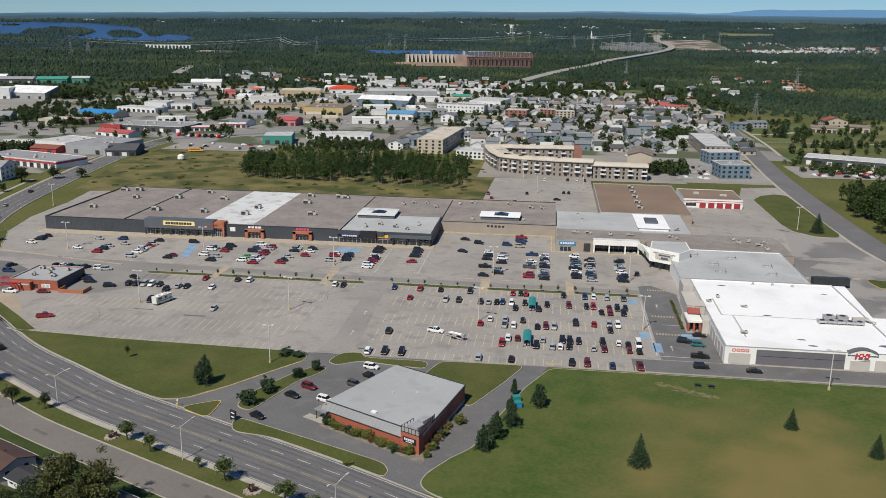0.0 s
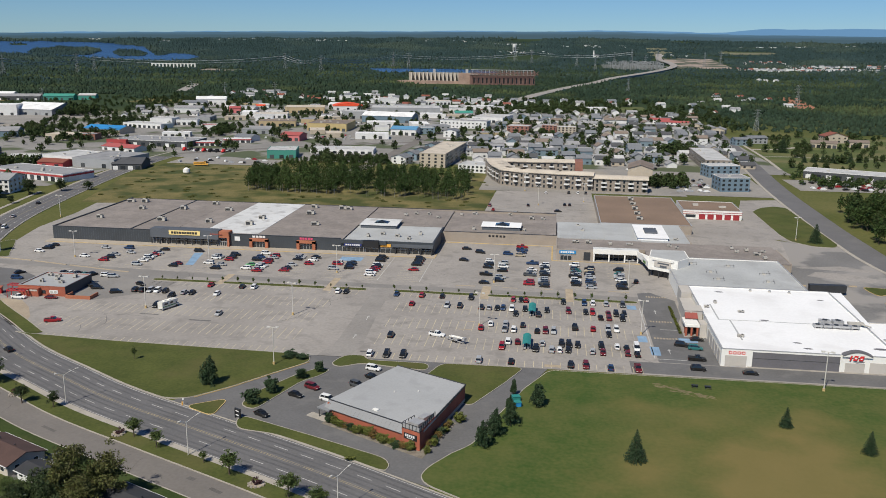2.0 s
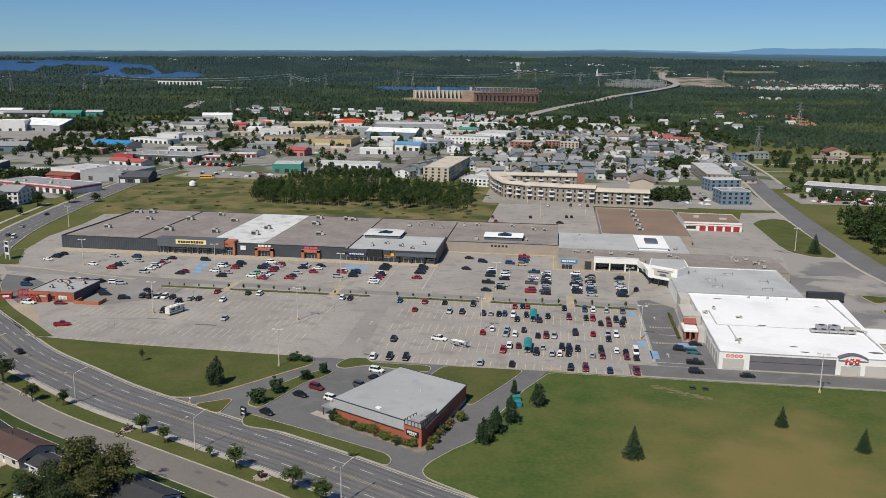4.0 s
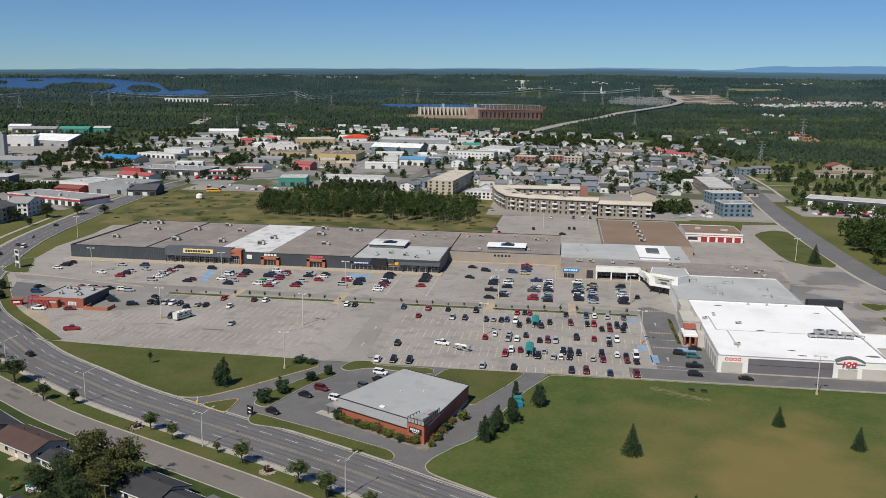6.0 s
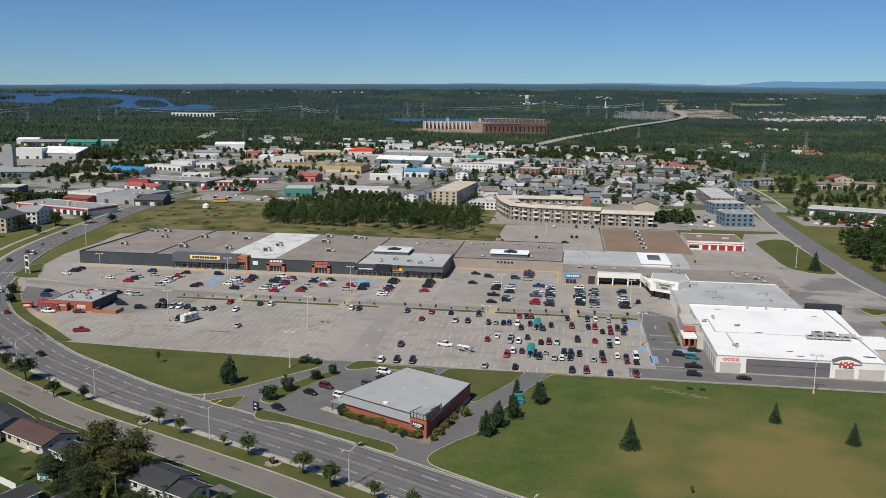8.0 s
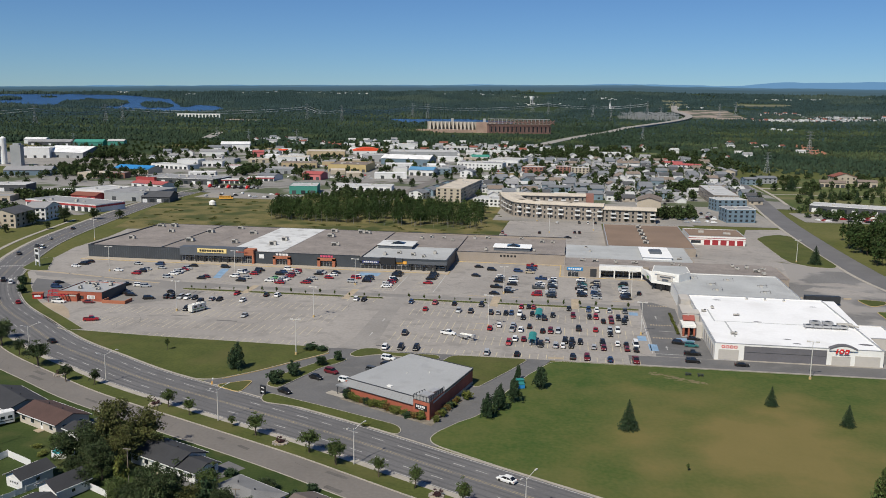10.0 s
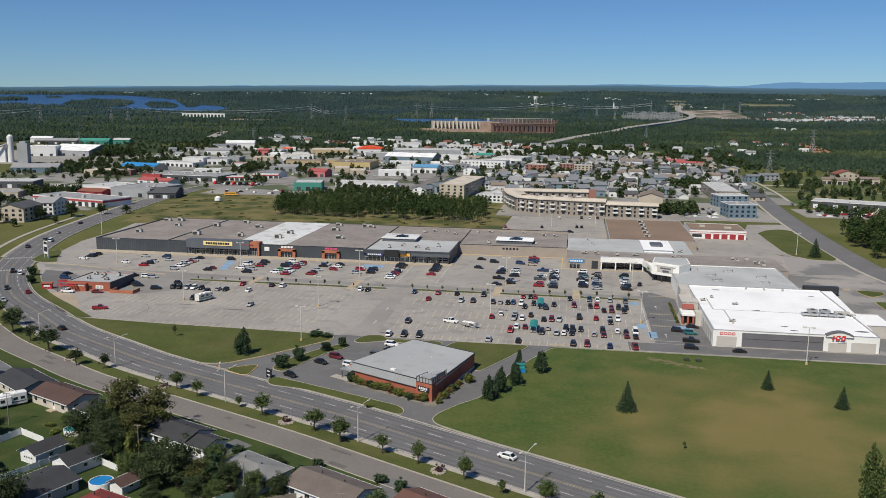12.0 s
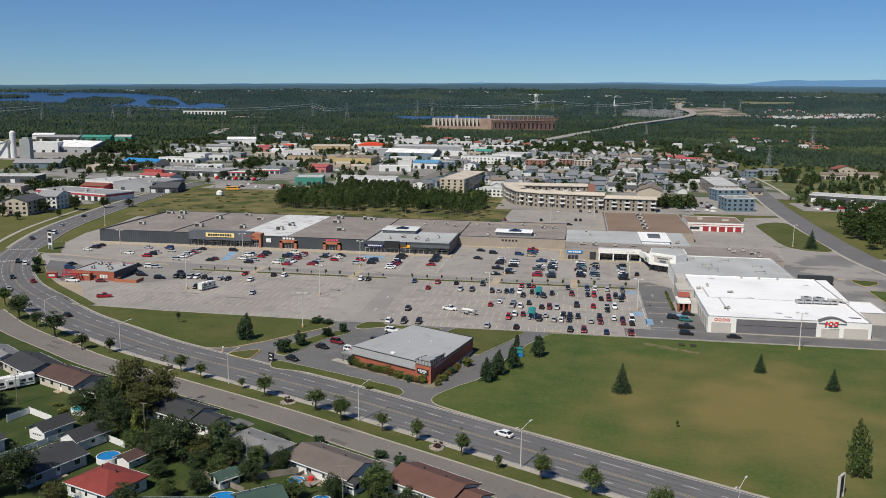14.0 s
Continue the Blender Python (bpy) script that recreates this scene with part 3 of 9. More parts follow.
# walls, each stretch of the front its own part
part("wall", Build().box(1, F, -0.3, 52, F + 0.5, H0), DARK_CLAD, shops, "dark ribbed metal wall")
part("wall", Build().box(0.5, F, -0.3, 1, 78, H0), DARK_CLAD, shops)
part("wall", Build().box(1, 77.5, -0.3, 245, 78, H0 - 0.4), BEIGE_WALL, shops, "beige block rear wall")
part("wall", Build().box(91, F - 0.6, -0.3, 145, F, 6.0), DARK_CLAD, shops)
part("wall", Build().box(145, F - 1, -0.3, 189, F, 5.6).box(188.4, F, -0.3, 189, 33, 5.6), DARK_CLAD, shops)
part("wall", Build().box(189, 26, -0.3, 245, 26.5, 5.0), BEIGE_WALL, shops, "beige block wall")
ribs = Build()
for i in range(41):
    ribs.box(2 + i * 1.22, F - 0.05, 0.4, 2.08 + i * 1.22, F, H0 - 0.1)
part("rib", ribs, GREY_CLAD, shops, "thin vertical cladding joints")
part("roof", Build().box(1, F + 0.5, H0 - 0.7, 61, 77.5, H0 - 0.35), GRAVEL_ROOF, shops, "brown-grey gravel roof")
part("roof", Build().box(61, F, H0 - 0.75, 92, 77.5, H0 - 0.4), GRAVEL_ROOF, shops)
part("roof", Build().box(76.5, F + 2, H0 - 0.4, 104, 77.5, H0 - 0.3), PALE_ROOF, shops, "pale grey membrane roof")
part("roof", Build().box(92, F, H0 - 0.75, 146, 77.5, H0 - 0.4), GRAVEL_ROOF, shops)
part("roof", Build().box(146, F, 5.0, 188.4, 33, 5.3), GREY_ROOF, shops, "pale grey roof")
part("roof", Build().box(146, 33, 5.0, 189, 77.5, 5.4).box(189, 26.5, 4.6, 245, 77.5, 4.8), GRAVEL_ROOF, shops)
part("coping", Build().box(0.4, F - 0.1, H0, 52, F + 0.6, H0 + 0.12).box(0.4, F + 0.6, H0, 1.1, 78.1, H0 + 0.12).box(1.1, 77.4, H0 - 0.4, 245, 78.1, H0 - 0.25).box(188.3, F, 5.6, 189.1, 33.1, 5.72).box(189.1, 25.9, 5.0, 245, 26.6, 5.12).box(91, F - 0.7, 6.0, 145, F + 0.1, 6.12), DARK_METAL, shops)
part("parapet", Build().box(39.7, F + 0.6, H0 - 0.36, 40.3, 77, H0 - 0.05), DARK_METAL, shops, "dark joint across the roof")
# big store front
store = part("store_front", Build().box(52, F - 2.5, 3.4, 86, F + 3, 7.6).box(52, F - 0.5, -0.3, 91, F + 0.5, 3.4), GREY_CLAD, shops, "projecting grey store front")
part("doorway", Build().box(86.01, F - 2.2, 4.3, 91, F + 3, 7.2).box(90.2, F - 2.2, -0.3, 91, F + 3, 4.3), ORANGE_BRICK, store, "rust-red entrance frame")
part("lobby", Build().box(86.01, F - 0.6, -0.3, 90.2, F + 3, 4.3), GREY_CLAD, store)
letters(store, 82.0, F - 2.52, 5.7, 6.0, 0.6, 7, SIGN_MAROON)
for i in range(9):
    part("column", Build().box(52.2 + i * 4.1, F - 2.3, -0.1, 52.6 + i * 4.1, F - 1.9, 3.4), DARK_METAL, store)
shopfront(store, 54, 84, F - 0.52, 3.2, 12)
shopfront(store, 86.2, 90.1, F - 0.65, 3.6, 4)
sign(61.5, 77, F - 2.5, 5.0, 7.1, SIGN_YELLOW, SIGN_BLACK, 10, "store_sign", "yellow sign board with black lettering", shops)
# fronts with brick portals
for x, ink, n in ((101, SIGN_WHITE, 4), (124, SIGN_PINK, 5)):
    p = part("portal", Build().box(x, F - 2.0, -0.2, x + 1.4, F - 0.6, 4.2).box(x + 7.6, F - 2.0, -0.2, x + 9, F - 0.6, 4.2).box(x, F - 2.0, 3.2, x + 9, F - 0.6, 4.4), ORANGE_BRICK, shops, "rust-red brick portal")
    shopfront(p, x + 1.4, x + 7.6, F - 0.7, 3.1, 4)
    letters(p, x + 1.2, F - 0.62, 4.7, 6.6, 1.0, n, ink)
sign(93.4, 96, F - 0.6, 2.9, 4.9, SIGN_WHITE, SIGN_WHITE, 1, "poster", "white poster on the dark wall", shops)
part("canopy", Build().box(145, F - 2.2, 4.1, 167, F - 1, 5.7), DARK_CLAD, shops)
part("canopy", Build().box(156, F - 3.0, 2.8, 163.5, F - 1, 6.0), SIGN_BLACK, shops, "tall black portal")
sign(147, 155.4, F - 2.2, 3.1, 4.2, SIGN_NAVY, SIGN_WHITE, 7, "store_sign", "navy sign board with pale lettering", shops)
sign(163.8, 169, F - 1.3, 3.0, 4.4, SIGN_AMBER, SIGN_AMBER, 1, "store_sign", "amber sign board", shops)
shopfront(shops, 146, 156, F - 1.02, 2.9, 5)
shopfront(shops, 157, 163, F - 1.02, 2.8, 3)
shopfront(shops, 164, 178, F - 1.02, 2.8, 6)
part("canopy", Build().box(169.5, F - 2.6, 3.4, 188.9, F - 1, 4.6), GREY_CLAD, shops)
for x in (171, 177, 183, 188):
    part("column", Build().box(x, F - 2.5, -0.1, x + 0.5, F - 2.0, 3.4), DARK_METAL, shops)
shopfront(shops, 179, 188, F - 1.02, 3.0, 3)
rl = part("rooflight", Build().box(148, 25, 5.3, 166, 40, 6.9), GREY_CLAD, shops, "dark raised roof block")
part("rooflight_cap", Build().box(147.5, 24.5, 6.9, 166.5, 40.5, 7.15), PALE_ROOF, rl, "pale flat cap")
part("skylight", Build().face([(154, 29, 7.15), (161, 29, 7.15), (157.5, 32, 8.3)]).face([(161, 29, 7.15), (161, 35, 7.15), (157.5, 32, 8.3)]).face([(161, 35, 7.15), (154, 35, 7.15), (157.5, 32, 8.3)]).face([(154, 35, 7.15), (154, 29, 7.15), (157.5, 32, 8.3)]), GLASS, rl, "glazed pyramid")
rl = part("rooflight", Build().box(208, 34, 4.8, 227, 45, 6.5), GREY_CLAD, shops, "dark raised roof block")
part("rooflight_cap", Build().box(207.5, 33.5, 6.5, 227.5, 45.5, 6.75), WHITE_ROOF, rl, "white flat cap")
part("skylight", Build().face([(214.5, 36, 6.75), (221.5, 36, 6.75), (218, 39.5, 8.0)]).face([(221.5, 36, 6.75), (221.5, 43, 6.75), (218, 39.5, 8.0)]).face([(221.5, 43, 6.75), (214.5, 43, 6.75), (218, 39.5, 8.0)]).face([(214.5, 43, 6.75), (214.5, 36, 6.75), (218, 39.5, 8.0)]), GLASS, rl, "glazed pyramid")
letters(shops, 212, 26, 3.0, 9, 1.0, 5, SIGN_BLACK, 0.4)
part("walk", Build().box(0, F - 6.5, -0.2, 190, F - 0.2, 0.16), CONCRETE_PAVE, shops, "raised concrete walk along the fronts")
part("walk_edge", Build().box(0, F - 6.8, -0.2, 190, F - 6.5, 0.17).box(190, F - 6.8, -0.2, 190.4, 24, 0.17).box(190.4, 23.4, -0.2, 243.6, 24, 0.17).box(243, -4.4, -0.2, 243.6, 23.4, 0.17).box(243.6, -4.8, -0.2, 284, -4.4, 0.17), YELLOW_PAINT, shops, "yellow-painted kerb")

rng = random.Random(4)
for x, y in ((12, 21), (22, 47), (6, 66), (14, 67), (44, 51), (69, 52), (46, 20), (71, 20), (55, 68), (125, 24), (115, 51), (112, 69), (132, 68), (128, 68.5), (93, 18), (94, 34)):
    roof_unit(x, y, H0 - 0.36, rng.uniform(3.0, 4.2), rng.uniform(2.0, 2.8), rng.uniform(1.4, 2.0), rng.choice((0, 0, 12)))
for x, y, z in ((156, 6, 5.3), (162, 12, 5.3), (170, 8, 5.3), (176, 4, 5.3), (180, 14, 5.3), (165, 60, 5.4), (170, 64, 5.4), (177, 64, 5.4), (183, 56, 5.4), (194, 69, 4.8), (201, 72, 4.8), (220, 74, 4.8), (232, 65, 4.8), (238, 65, 4.8), (204, 33, 4.8), (229, 36, 4.8)):
    roof_unit(x, y, z, rng.uniform(1.6, 2.6), rng.uniform(1.2, 1.8), rng.uniform(0.9, 1.4), rng.choice((0, 90)))

# ---------------------------------------------------------------- pharmacy wing, white arcade and entrance pavilion
wing = thing("shop_wing", "beige shop wing with white arcade and flat roofs", "building")
part("wall", Build().box(245, -2, -0.3, 262, -1.5, 5.0).box(245, -1.5, -0.3, 245.5, 26, 5.0), BEIGE_WALL, wing, "beige block wall")
part("wall", Build().box(262, 3, -0.3, 285, 3.5, 5.0).box(285, 3.5, -0.3, 345, 3.9, 4.6), BEIGE_WALL, wing)
part("roof", Build().box(245.5, -1.5, 4.3, 262, 22, 4.7).box(262, 3.5, 4.3, 285, 22, 4.7), GRAVEL_ROOF, wing)
part("roof", Build().box(245.5, 22, 4.7, 268, 60, 5.1), GREY_ROOF, wing, "pale grey roof")
part("roof", Build().box(285, -12, 4.4, 345, 15, 4.8), GRAVEL_ROOF, wing, "dark gravel roof")
part("roof", Build().box(268, 22, 4.3, 308, 64, 4.7), GREY_ROOF, wing)
part("wall", Build().box(308, 22, -0.3, 308.5, 64, 4.9).box(345, -12, -0.3, 345.5, 15, 4.9), BEIGE_WALL, wing)
part("roof", Build().box(285, 15, 3.6, 345, 22, 4.35), GRAVEL_ROOF, wing)
part("wall", Build().box(340.05, -11.9, -0.3, 345, -11.5, 4.4), BEIGE_WALL, wing)
part("rooflight", Build().box(284, 25, 4.7, 298, 55, 5.9).box(283.5, 24.5, 5.9, 298.5, 55.5, 6.1), WHITE_ROOF, wing, "white raised rooflight")
part("roof_peak", Build().prism([(288, 34), (294, 34), (294, 44), (288, 44)], 6.1, 7.0), GREY_CLAD, wing)
sign(246.5, 254, -2, 3.0, 4.5, SIGN_BLUE, SIGN_WHITE, 6, "store_sign", "blue sign board with pale lettering", wing)
part("opening", Build().box(257.5, -2.06, 0.2, 260.5, -2.0, 4.0), DARK_METAL, wing)
shopfront(wing, 247, 252, -2.02, 2.6, 3)
arcade = part("arcade", Build().box(261.6, -2.6, 3.6, 282, -1.2, 5.6), WHITE_WALL, wing, "white fascia of the arcade")
for x in (261.8, 268.5, 275.5, 281.3):
    part("column", Build().box(x, -2.5, -0.1, x + 0.6, -1.6, 3.6), WHITE_WALL, arcade)
shopfront(arcade, 262.5, 282, 2.95, 3.4, 9)
part("arcade_roof", Build().box(261.8, -1.2, 5.1, 282, 3.2, 5.4), PALE_ROOF, arcade)
pts = [(284, -24), (295, -31), (300.5, -24), (300.5, -11), (286, -11)]
pav = thing("entrance_pavilion", "tall white entrance pavilion with angled glazed front", "building")
part("wall", Build().prism([(281, -2.6), (284.5, -9), (286, -12), (285.2, -22), (284, -22), (282.6, -9)], 3.0, 5.6), WHITE_WALL, pav)
part("fascia", Build().prism(pts, 3.1, 8.6), WHITE_WALL, pav, "white panelled fascia")
part("core", Build().prism([(286, -22), (294.4, -27.6), (299, -22), (299, -12), (287, -12)], -0.3, 3.1), GLASS, pav, "dark glazed lobby")
part("cap", Build().prism([(284.4, -23.8), (295, -30.4), (300, -23.8), (300, -11.4), (286.4, -11.4)], 8.6, 8.68), GREY_ROOF, pav)
for x, y in ((284.6, -23), (288.2, -25.9), (291.8, -28.3), (294.6, -30)):
    part("column", Build().cyl(x, y, -0.1, 3.0, 0.25), DARK_METAL, pav)
d = Vector((11, -7)).normalized()
ang = math.atan2(d.y, d.x)
part("panel", Build().obox(289.3, -27.6, ang, 7.5, 0.2, 4.8, 7.4), CREAM_PANEL, pav, "pale sign panel")
part("panel_frame", Build().obox(289.3, -27.7, ang, 9.6, 0.35, 7.5, 8.3).obox(289.3, -27.7, ang, 9.6, 0.35, 3.3, 4.4), WHITE_WALL, pav, "white raised frame")
part("letter_band", Build().obox(289.5, -27.84, ang, 5.2, 0.1, 6.2, 6.8), GREY_CLAD, pav, "row of grey letters")
part("emblem", Build().obox(289.6, -27.86, ang, 3.0, 0.2, 4.8, 5.7), GREY_CLAD, pav)
part("green_sign", Build().obox(283.2, -14, radians(95), 6, 0.2, 3.2, 4.4), SIGN_GREEN, pav)
for x, y in ((297, 12), (302, 28), (300, 9), (325, 13), (326, 6), (334, 2), (338, 8), (331, 10), (336, -4), (258, 40), (254, 14), (260, 13), (270, 12), (279, 13), (256, 52)):
    roof_unit(x, y, 4.85 if y < 15 else 4.75, rng.uniform(1.4, 3.0), rng.uniform(1.0, 1.8), rng.uniform(0.7, 1.2), rng.choice((0, 90)))

# ---------------------------------------------------------------- grey-roofed shops and the white supermarket
mid = thing("shop_hall", "low shop hall with pale grey membrane roof", "building")
slab("wall", 292, -56, 340, -10, 5.4, WHITE_WALL, GREY_ROOF, mid, 0.3)
for x, y in ((308, -33), (309, -44), (317, -22), (329, -33), (328, -45), (302, -20)):
    t = thing("roof_frame", "small vent unit on a steel pipe frame on the roof", "vent", "roof frames", at=(x, y, 5.1))
    part("base", Build().box(-0.6, -0.5, 0, 0.6, 0.5, 0.7), UNIT, t)
    part("frame", Build().tube((-2, -1.6, 0.3), (-2, -1.6, 1.0), 0.06).tube((-2, -1.6, 1.0), (2.2, -1.6, 1.0), 0.06).tube((2.2, -1.6, 0.0), (2.2, 1.6, 1.0), 0.06), DARK_METAL, t)
market = thing("supermarket", "white supermarket with slate panels and white roof", "building")
slab("wall", 295.4, -128, 347, -57, 5.6, WHITE_WALL, WHITE_ROOF, market, 0.3)
part("wall", Build().prism([(347.01, -127.8), (351.6, -57.2), (347.01, -57.2)], -0.3, 5.45), WHITE_ROOF, market)
part("panel", Build().box(296.6, -128.12, 0.2, 302.9, -128, 3.6), CREAM_PANEL, market, "cream stucco panel")
part("panel", Build().box(304.6, -128.12, 0.3, 329.9, -128, 5.0), SLATE_PANEL, market, "dark slate wall panel")
part("panel", Build().box(331.5, -128.12, 0.2, 337.1, -128, 3.2), CREAM_PANEL, market, "cream stucco panel")
part("panel", Build().box(338.5, -128.12, 0.2, 346, -128, 3.6), CREAM_PANEL, market, "cream stucco panel")
part("base_course", Build().box(303.4, -128.3, -0.2, 347.2, -128, 0.3), CONCRETE, market)
for i in range(4):
    ring = Build()
    for k in range(10):
        u, w_ = 2 * math.pi * k / 10, 2 * math.pi * (k + 1) / 10
        ring.face([(298 + i * 1.3 + r_ * math.cos(t_), -128.08, 4.5 + r_ * math.sin(t_)) for r_, t_ in ((0.32, u), (0.56, u), (0.56, w_), (0.32, w_))])
    part("letter", ring, SIGN_RED, market)
arch = Build()
pro = [(330.4, 5.2)] + [(330.4 + 0.86 * k, 5.6 + 1.3 * math.sin(math.pi * k / 10)) for k in range(11)] + [(339.0, 5.2)]
arch.v += [(x, -128.5, z) for x, z in pro] + [(x, -127.0, z) for x, z in pro]
m = len(pro)
arch.f += [tuple(range(m)), tuple(range(m, 2 * m))] + [(i, (i + 1) % m, m + (i + 1) % m, m + i) for i in range(m)]
gable = part("arched_gable", arch, WHITE_WALL, market, "arched white gable")
rim = Build()
for k in range(10):
    a, c = pro[k + 1], pro[k + 2]
    rim.face([(a[0], -128.62, a[1] + 0.25), (c[0], -128.62, c[1] + 0.25), (c[0], -126.8, c[1] + 0.25), (a[0], -126.8, a[1] + 0.25)])
    rim.face([(a[0], -128.62, a[1] - 0.2), (c[0], -128.62, c[1] - 0.2), (c[0], -128.62, c[1] + 0.25), (a[0], -128.62, a[1] + 0.25)])
part("rim", rim, SLATE_PANEL, gable, "dark arched rim")
for x, w_ in ((332.3, 0.5), (333.35, 1.15), (335.0, 1.2)):
    part("letter", Build().face([(x, -128.56, 4.2), (x + w_, -128.56, 4.2), (x + w_ + 0.4, -128.56, 5.75), (x + 0.4, -128.56, 5.75)]), SIGN_RED, gable)
part("letter_gap", Build().box(333.85, -128.6, 4.75, 334.5, -128.565, 5.2).box(335.55, -128.6, 4.6, 336.0, -128.565, 5.0), WHITE_WALL, gable)
part("underline", Build().box(334.2, -128.56, 3.7, 336.8, -128.5, 3.9), GREY_CLAD, gable)
part("divider", Build().box(304.6, -128.16, 3.0, 329.9, -128.12, 3.1), DARK_METAL, market)
# entrance on the west side
ent = part("entrance", Build().box(289.2, -93, -0.2, 295.2, -87, 6.5).box(289.0, -93.2, 6.5, 295.4, -87, 6.8).box(290.5, -87, -0.2, 295.2, -70, 4.4), CREAM_PANEL, market, "projecting white entrance block")
part("awning", Build().face([(289.2, -95.6, 4.5), (293.4, -95.6, 4.5), (293.4, -93.05, 5.9), (289.2, -93.05, 5.9)]).face([(289.2, -93.05, 4.5), (289.2, -95.6, 4.5), (289.2, -93.05, 5.9)]).face([(293.4, -95.6, 4.5), (293.4, -93.05, 4.5), (293.4, -93.05, 5.9)]), SIGN_MAROON, ent, "red sloping tiled awning")
part("medallion", Build().tube((291.3, -93.4, 6.2), (291.3, -93.2, 6.2), 0.4, n=14), CREAM_PANEL, ent, "round emblem over the awning")
vest = part("vestibule", Build().box(288.4, -101.2, 3.2, 293.2, -93, 4.0).box(288.7, -100.9, 4.0, 293.0, -96, 4.3), WHITE_WALL, market, "white flat porch roof")
part("back_wall", Build().box(288.8, -98.4, -0.2, 293, -97.4, 3.2), BRICK, vest, "brick porch wall")
part("glazing", Build().box(289.4, -98.5, 0.1, 292.4, -98.4, 2.6), GLASS, vest)
for x in (288.6, 290.4, 292.3):
    part("column", Build().box(x, -101.0, -0.2, x + 0.6, -100.4, 3.2), BRICK, vest, "brick column")
part("side_wall", Build().box(293.25, -102, -0.2, 295.3, -97.0, 4.6), CREAM_PANEL, vest)
part("tower", Build().box(291.6, -67.5, -0.2, 295.3, -58, 5.9), CREAM_PANEL, market, "cream corner tower")
for i in range(5):
    part("wall_panel", Build().box(295.26, -126 + i * 4.4, 0.3, 295.4, -122.6 + i * 4.4, 4.2), CREAM_PANEL, market)
part("roof_line", Build().box(299.6, -97.4, 5.3, 300.1, -80, 5.38).box(303.2, -118, 5.3, 303.7, -98, 5.38).box(299.6, -97.8, 5.3, 331, -97.4, 5.38), GREY_ROOF, market, "grey seams on the white roof")
plant = thing("cooling_plant", "low row of grey refrigeration condensers on the white roof", "air unit", at=(335.5, -101, 5.32))
for i in range(5):
    u = part("condenser", Build().box(-6 + i * 2.9, -1.2, 0.5, -3.3 + i * 2.9, 1.2, 1.15), METAL, plant)
    part("fan", Build().cyl(-4.65 + i * 2.9, 0, 1.15, 1.3, 0.8, 0.8, 12), DARK_METAL, u)
    part("leg", Build().box(-5.8 + i * 2.9, -1.2, 0, -5.6 + i * 2.9, 1.2, 0.5).box(-3.8 + i * 2.9, -1.2, 0, -3.6 + i * 2.9, 1.2, 0.5), METAL, u)
for i in range(2):
    u = part("condenser", Build().box(-3 + i * 4.2, 3, 0.4, 0.4 + i * 4.2, 5.4, 1.5), METAL, plant)
    part("fan", Build().cyl(-1.3 + i * 4.2, 4.2, 1.5, 1.65, 0.9, 0.9, 12), DARK_METAL, u)
part("duct", Build().box(6, 3, 0.3, 11, 4.6, 1.2).tube((9, 4, 1.0), (12, 0, 1.0), 0.3), UNIT, plant)
for x, y in ((303.5, -115), (302, -78), (309, -88), (298, -84)):
    roof_unit(x, y, 5.3, rng.uniform(1.2, 2.2), rng.uniform(0.8, 1.2), rng.uniform(0.5, 0.8), rng.choice((0, 90)))
for x, y in ((318, -60), (325, -60), (332, -60.5)):
    t = thing("roof_vent", "small white roof vent on the membrane", "vent", "roof vents", at=(x, y, 5.3))
    part("curb", Build().box(-0.5, -0.5, 0, 0.5, 0.5, 0.3), UNIT, t)
    part("cap", Build().cyl(0, 0, 0.3, 0.8, 0.35, 0.45, 10), METAL, t)
puddle = Build()
for x, y, w_ in ((306, -63, 1.6), (320, -118, 1.3), (322, -123, 1.4), (341, -68, 1.2), (315, -96, 1.5), (344, -120, 2.2)):
    puddle.prism([(x + w_ * math.cos(k * 0.63) * (1 + 0.2 * math.sin(3 * k)), y + 0.45 * w_ * math.sin(k * 0.63)) for k in range(10)], 5.302, 5.308)
part("stained_dip", puddle, SLATE_PANEL, market, "dark dried puddle marks on the roof")
annex = thing("delivery_annex", "white delivery annex with flat white roof", "building")
slab("wall", 348.8, -107, 359, -89, 4.2, CREAM_PANEL, WHITE_ROOF, annex, 0.2)
trailer = thing("semi_trailer", "dark box trailer parked behind the shops", "trailer", at=(352, -40, 0), turn=2)
part("box", Build().box(-7, -1.3, 1.1, 7, 1.3, 3.9), DARK_METAL, trailer)
part("chassis", Build().box(-6.5, -1.0, 0.7, 6.5, 1.0, 1.1), SIGN_BLACK, trailer)
for x in (-5.2, -4.0, 4.5):
    for y in (-1.1, 0.8):
        part("wheel", Build().tube((x, y, 0.5), (x, y + 0.3, 0.5), 0.5, n=12), SIGN_BLACK, trailer)

# ---------------------------------------------------------------- brown-roofed hall and fire station
hall = thing("brown_hall", "low hall with wide brown gravel roof", "building")
slab("wall", 268, 64, 315, 150, 4.6, BEIGE_WALL, BROWN_ROOF, hall, 0.3)
for i in range(5):
    roof_unit(289.5, 78 + i * 15, 4.35, 3.2, 2.4, 1.5, 0)
fire = thing("fire_station", "white fire station with five red doors", "building")
slab("wall", 316.5, 108, 349, 138, 5.2, WHITE_WALL, BROWN_ROOF, fire, 0.2)
part("stripe", Build().box(316.4, 107.9, 3.9, 349.1, 108, 4.15).box(316.4, 107.9, 2.9, 349.1, 108, 3.1), RED_DOOR, fire, "red stripe")
for i in range(5):
    x = 325.5 + i * 4.7
    part("door", Build().box(x, 107.86, 0, x + 3.4, 107.99, 2.8), RED_DOOR, fire, "red roller door")
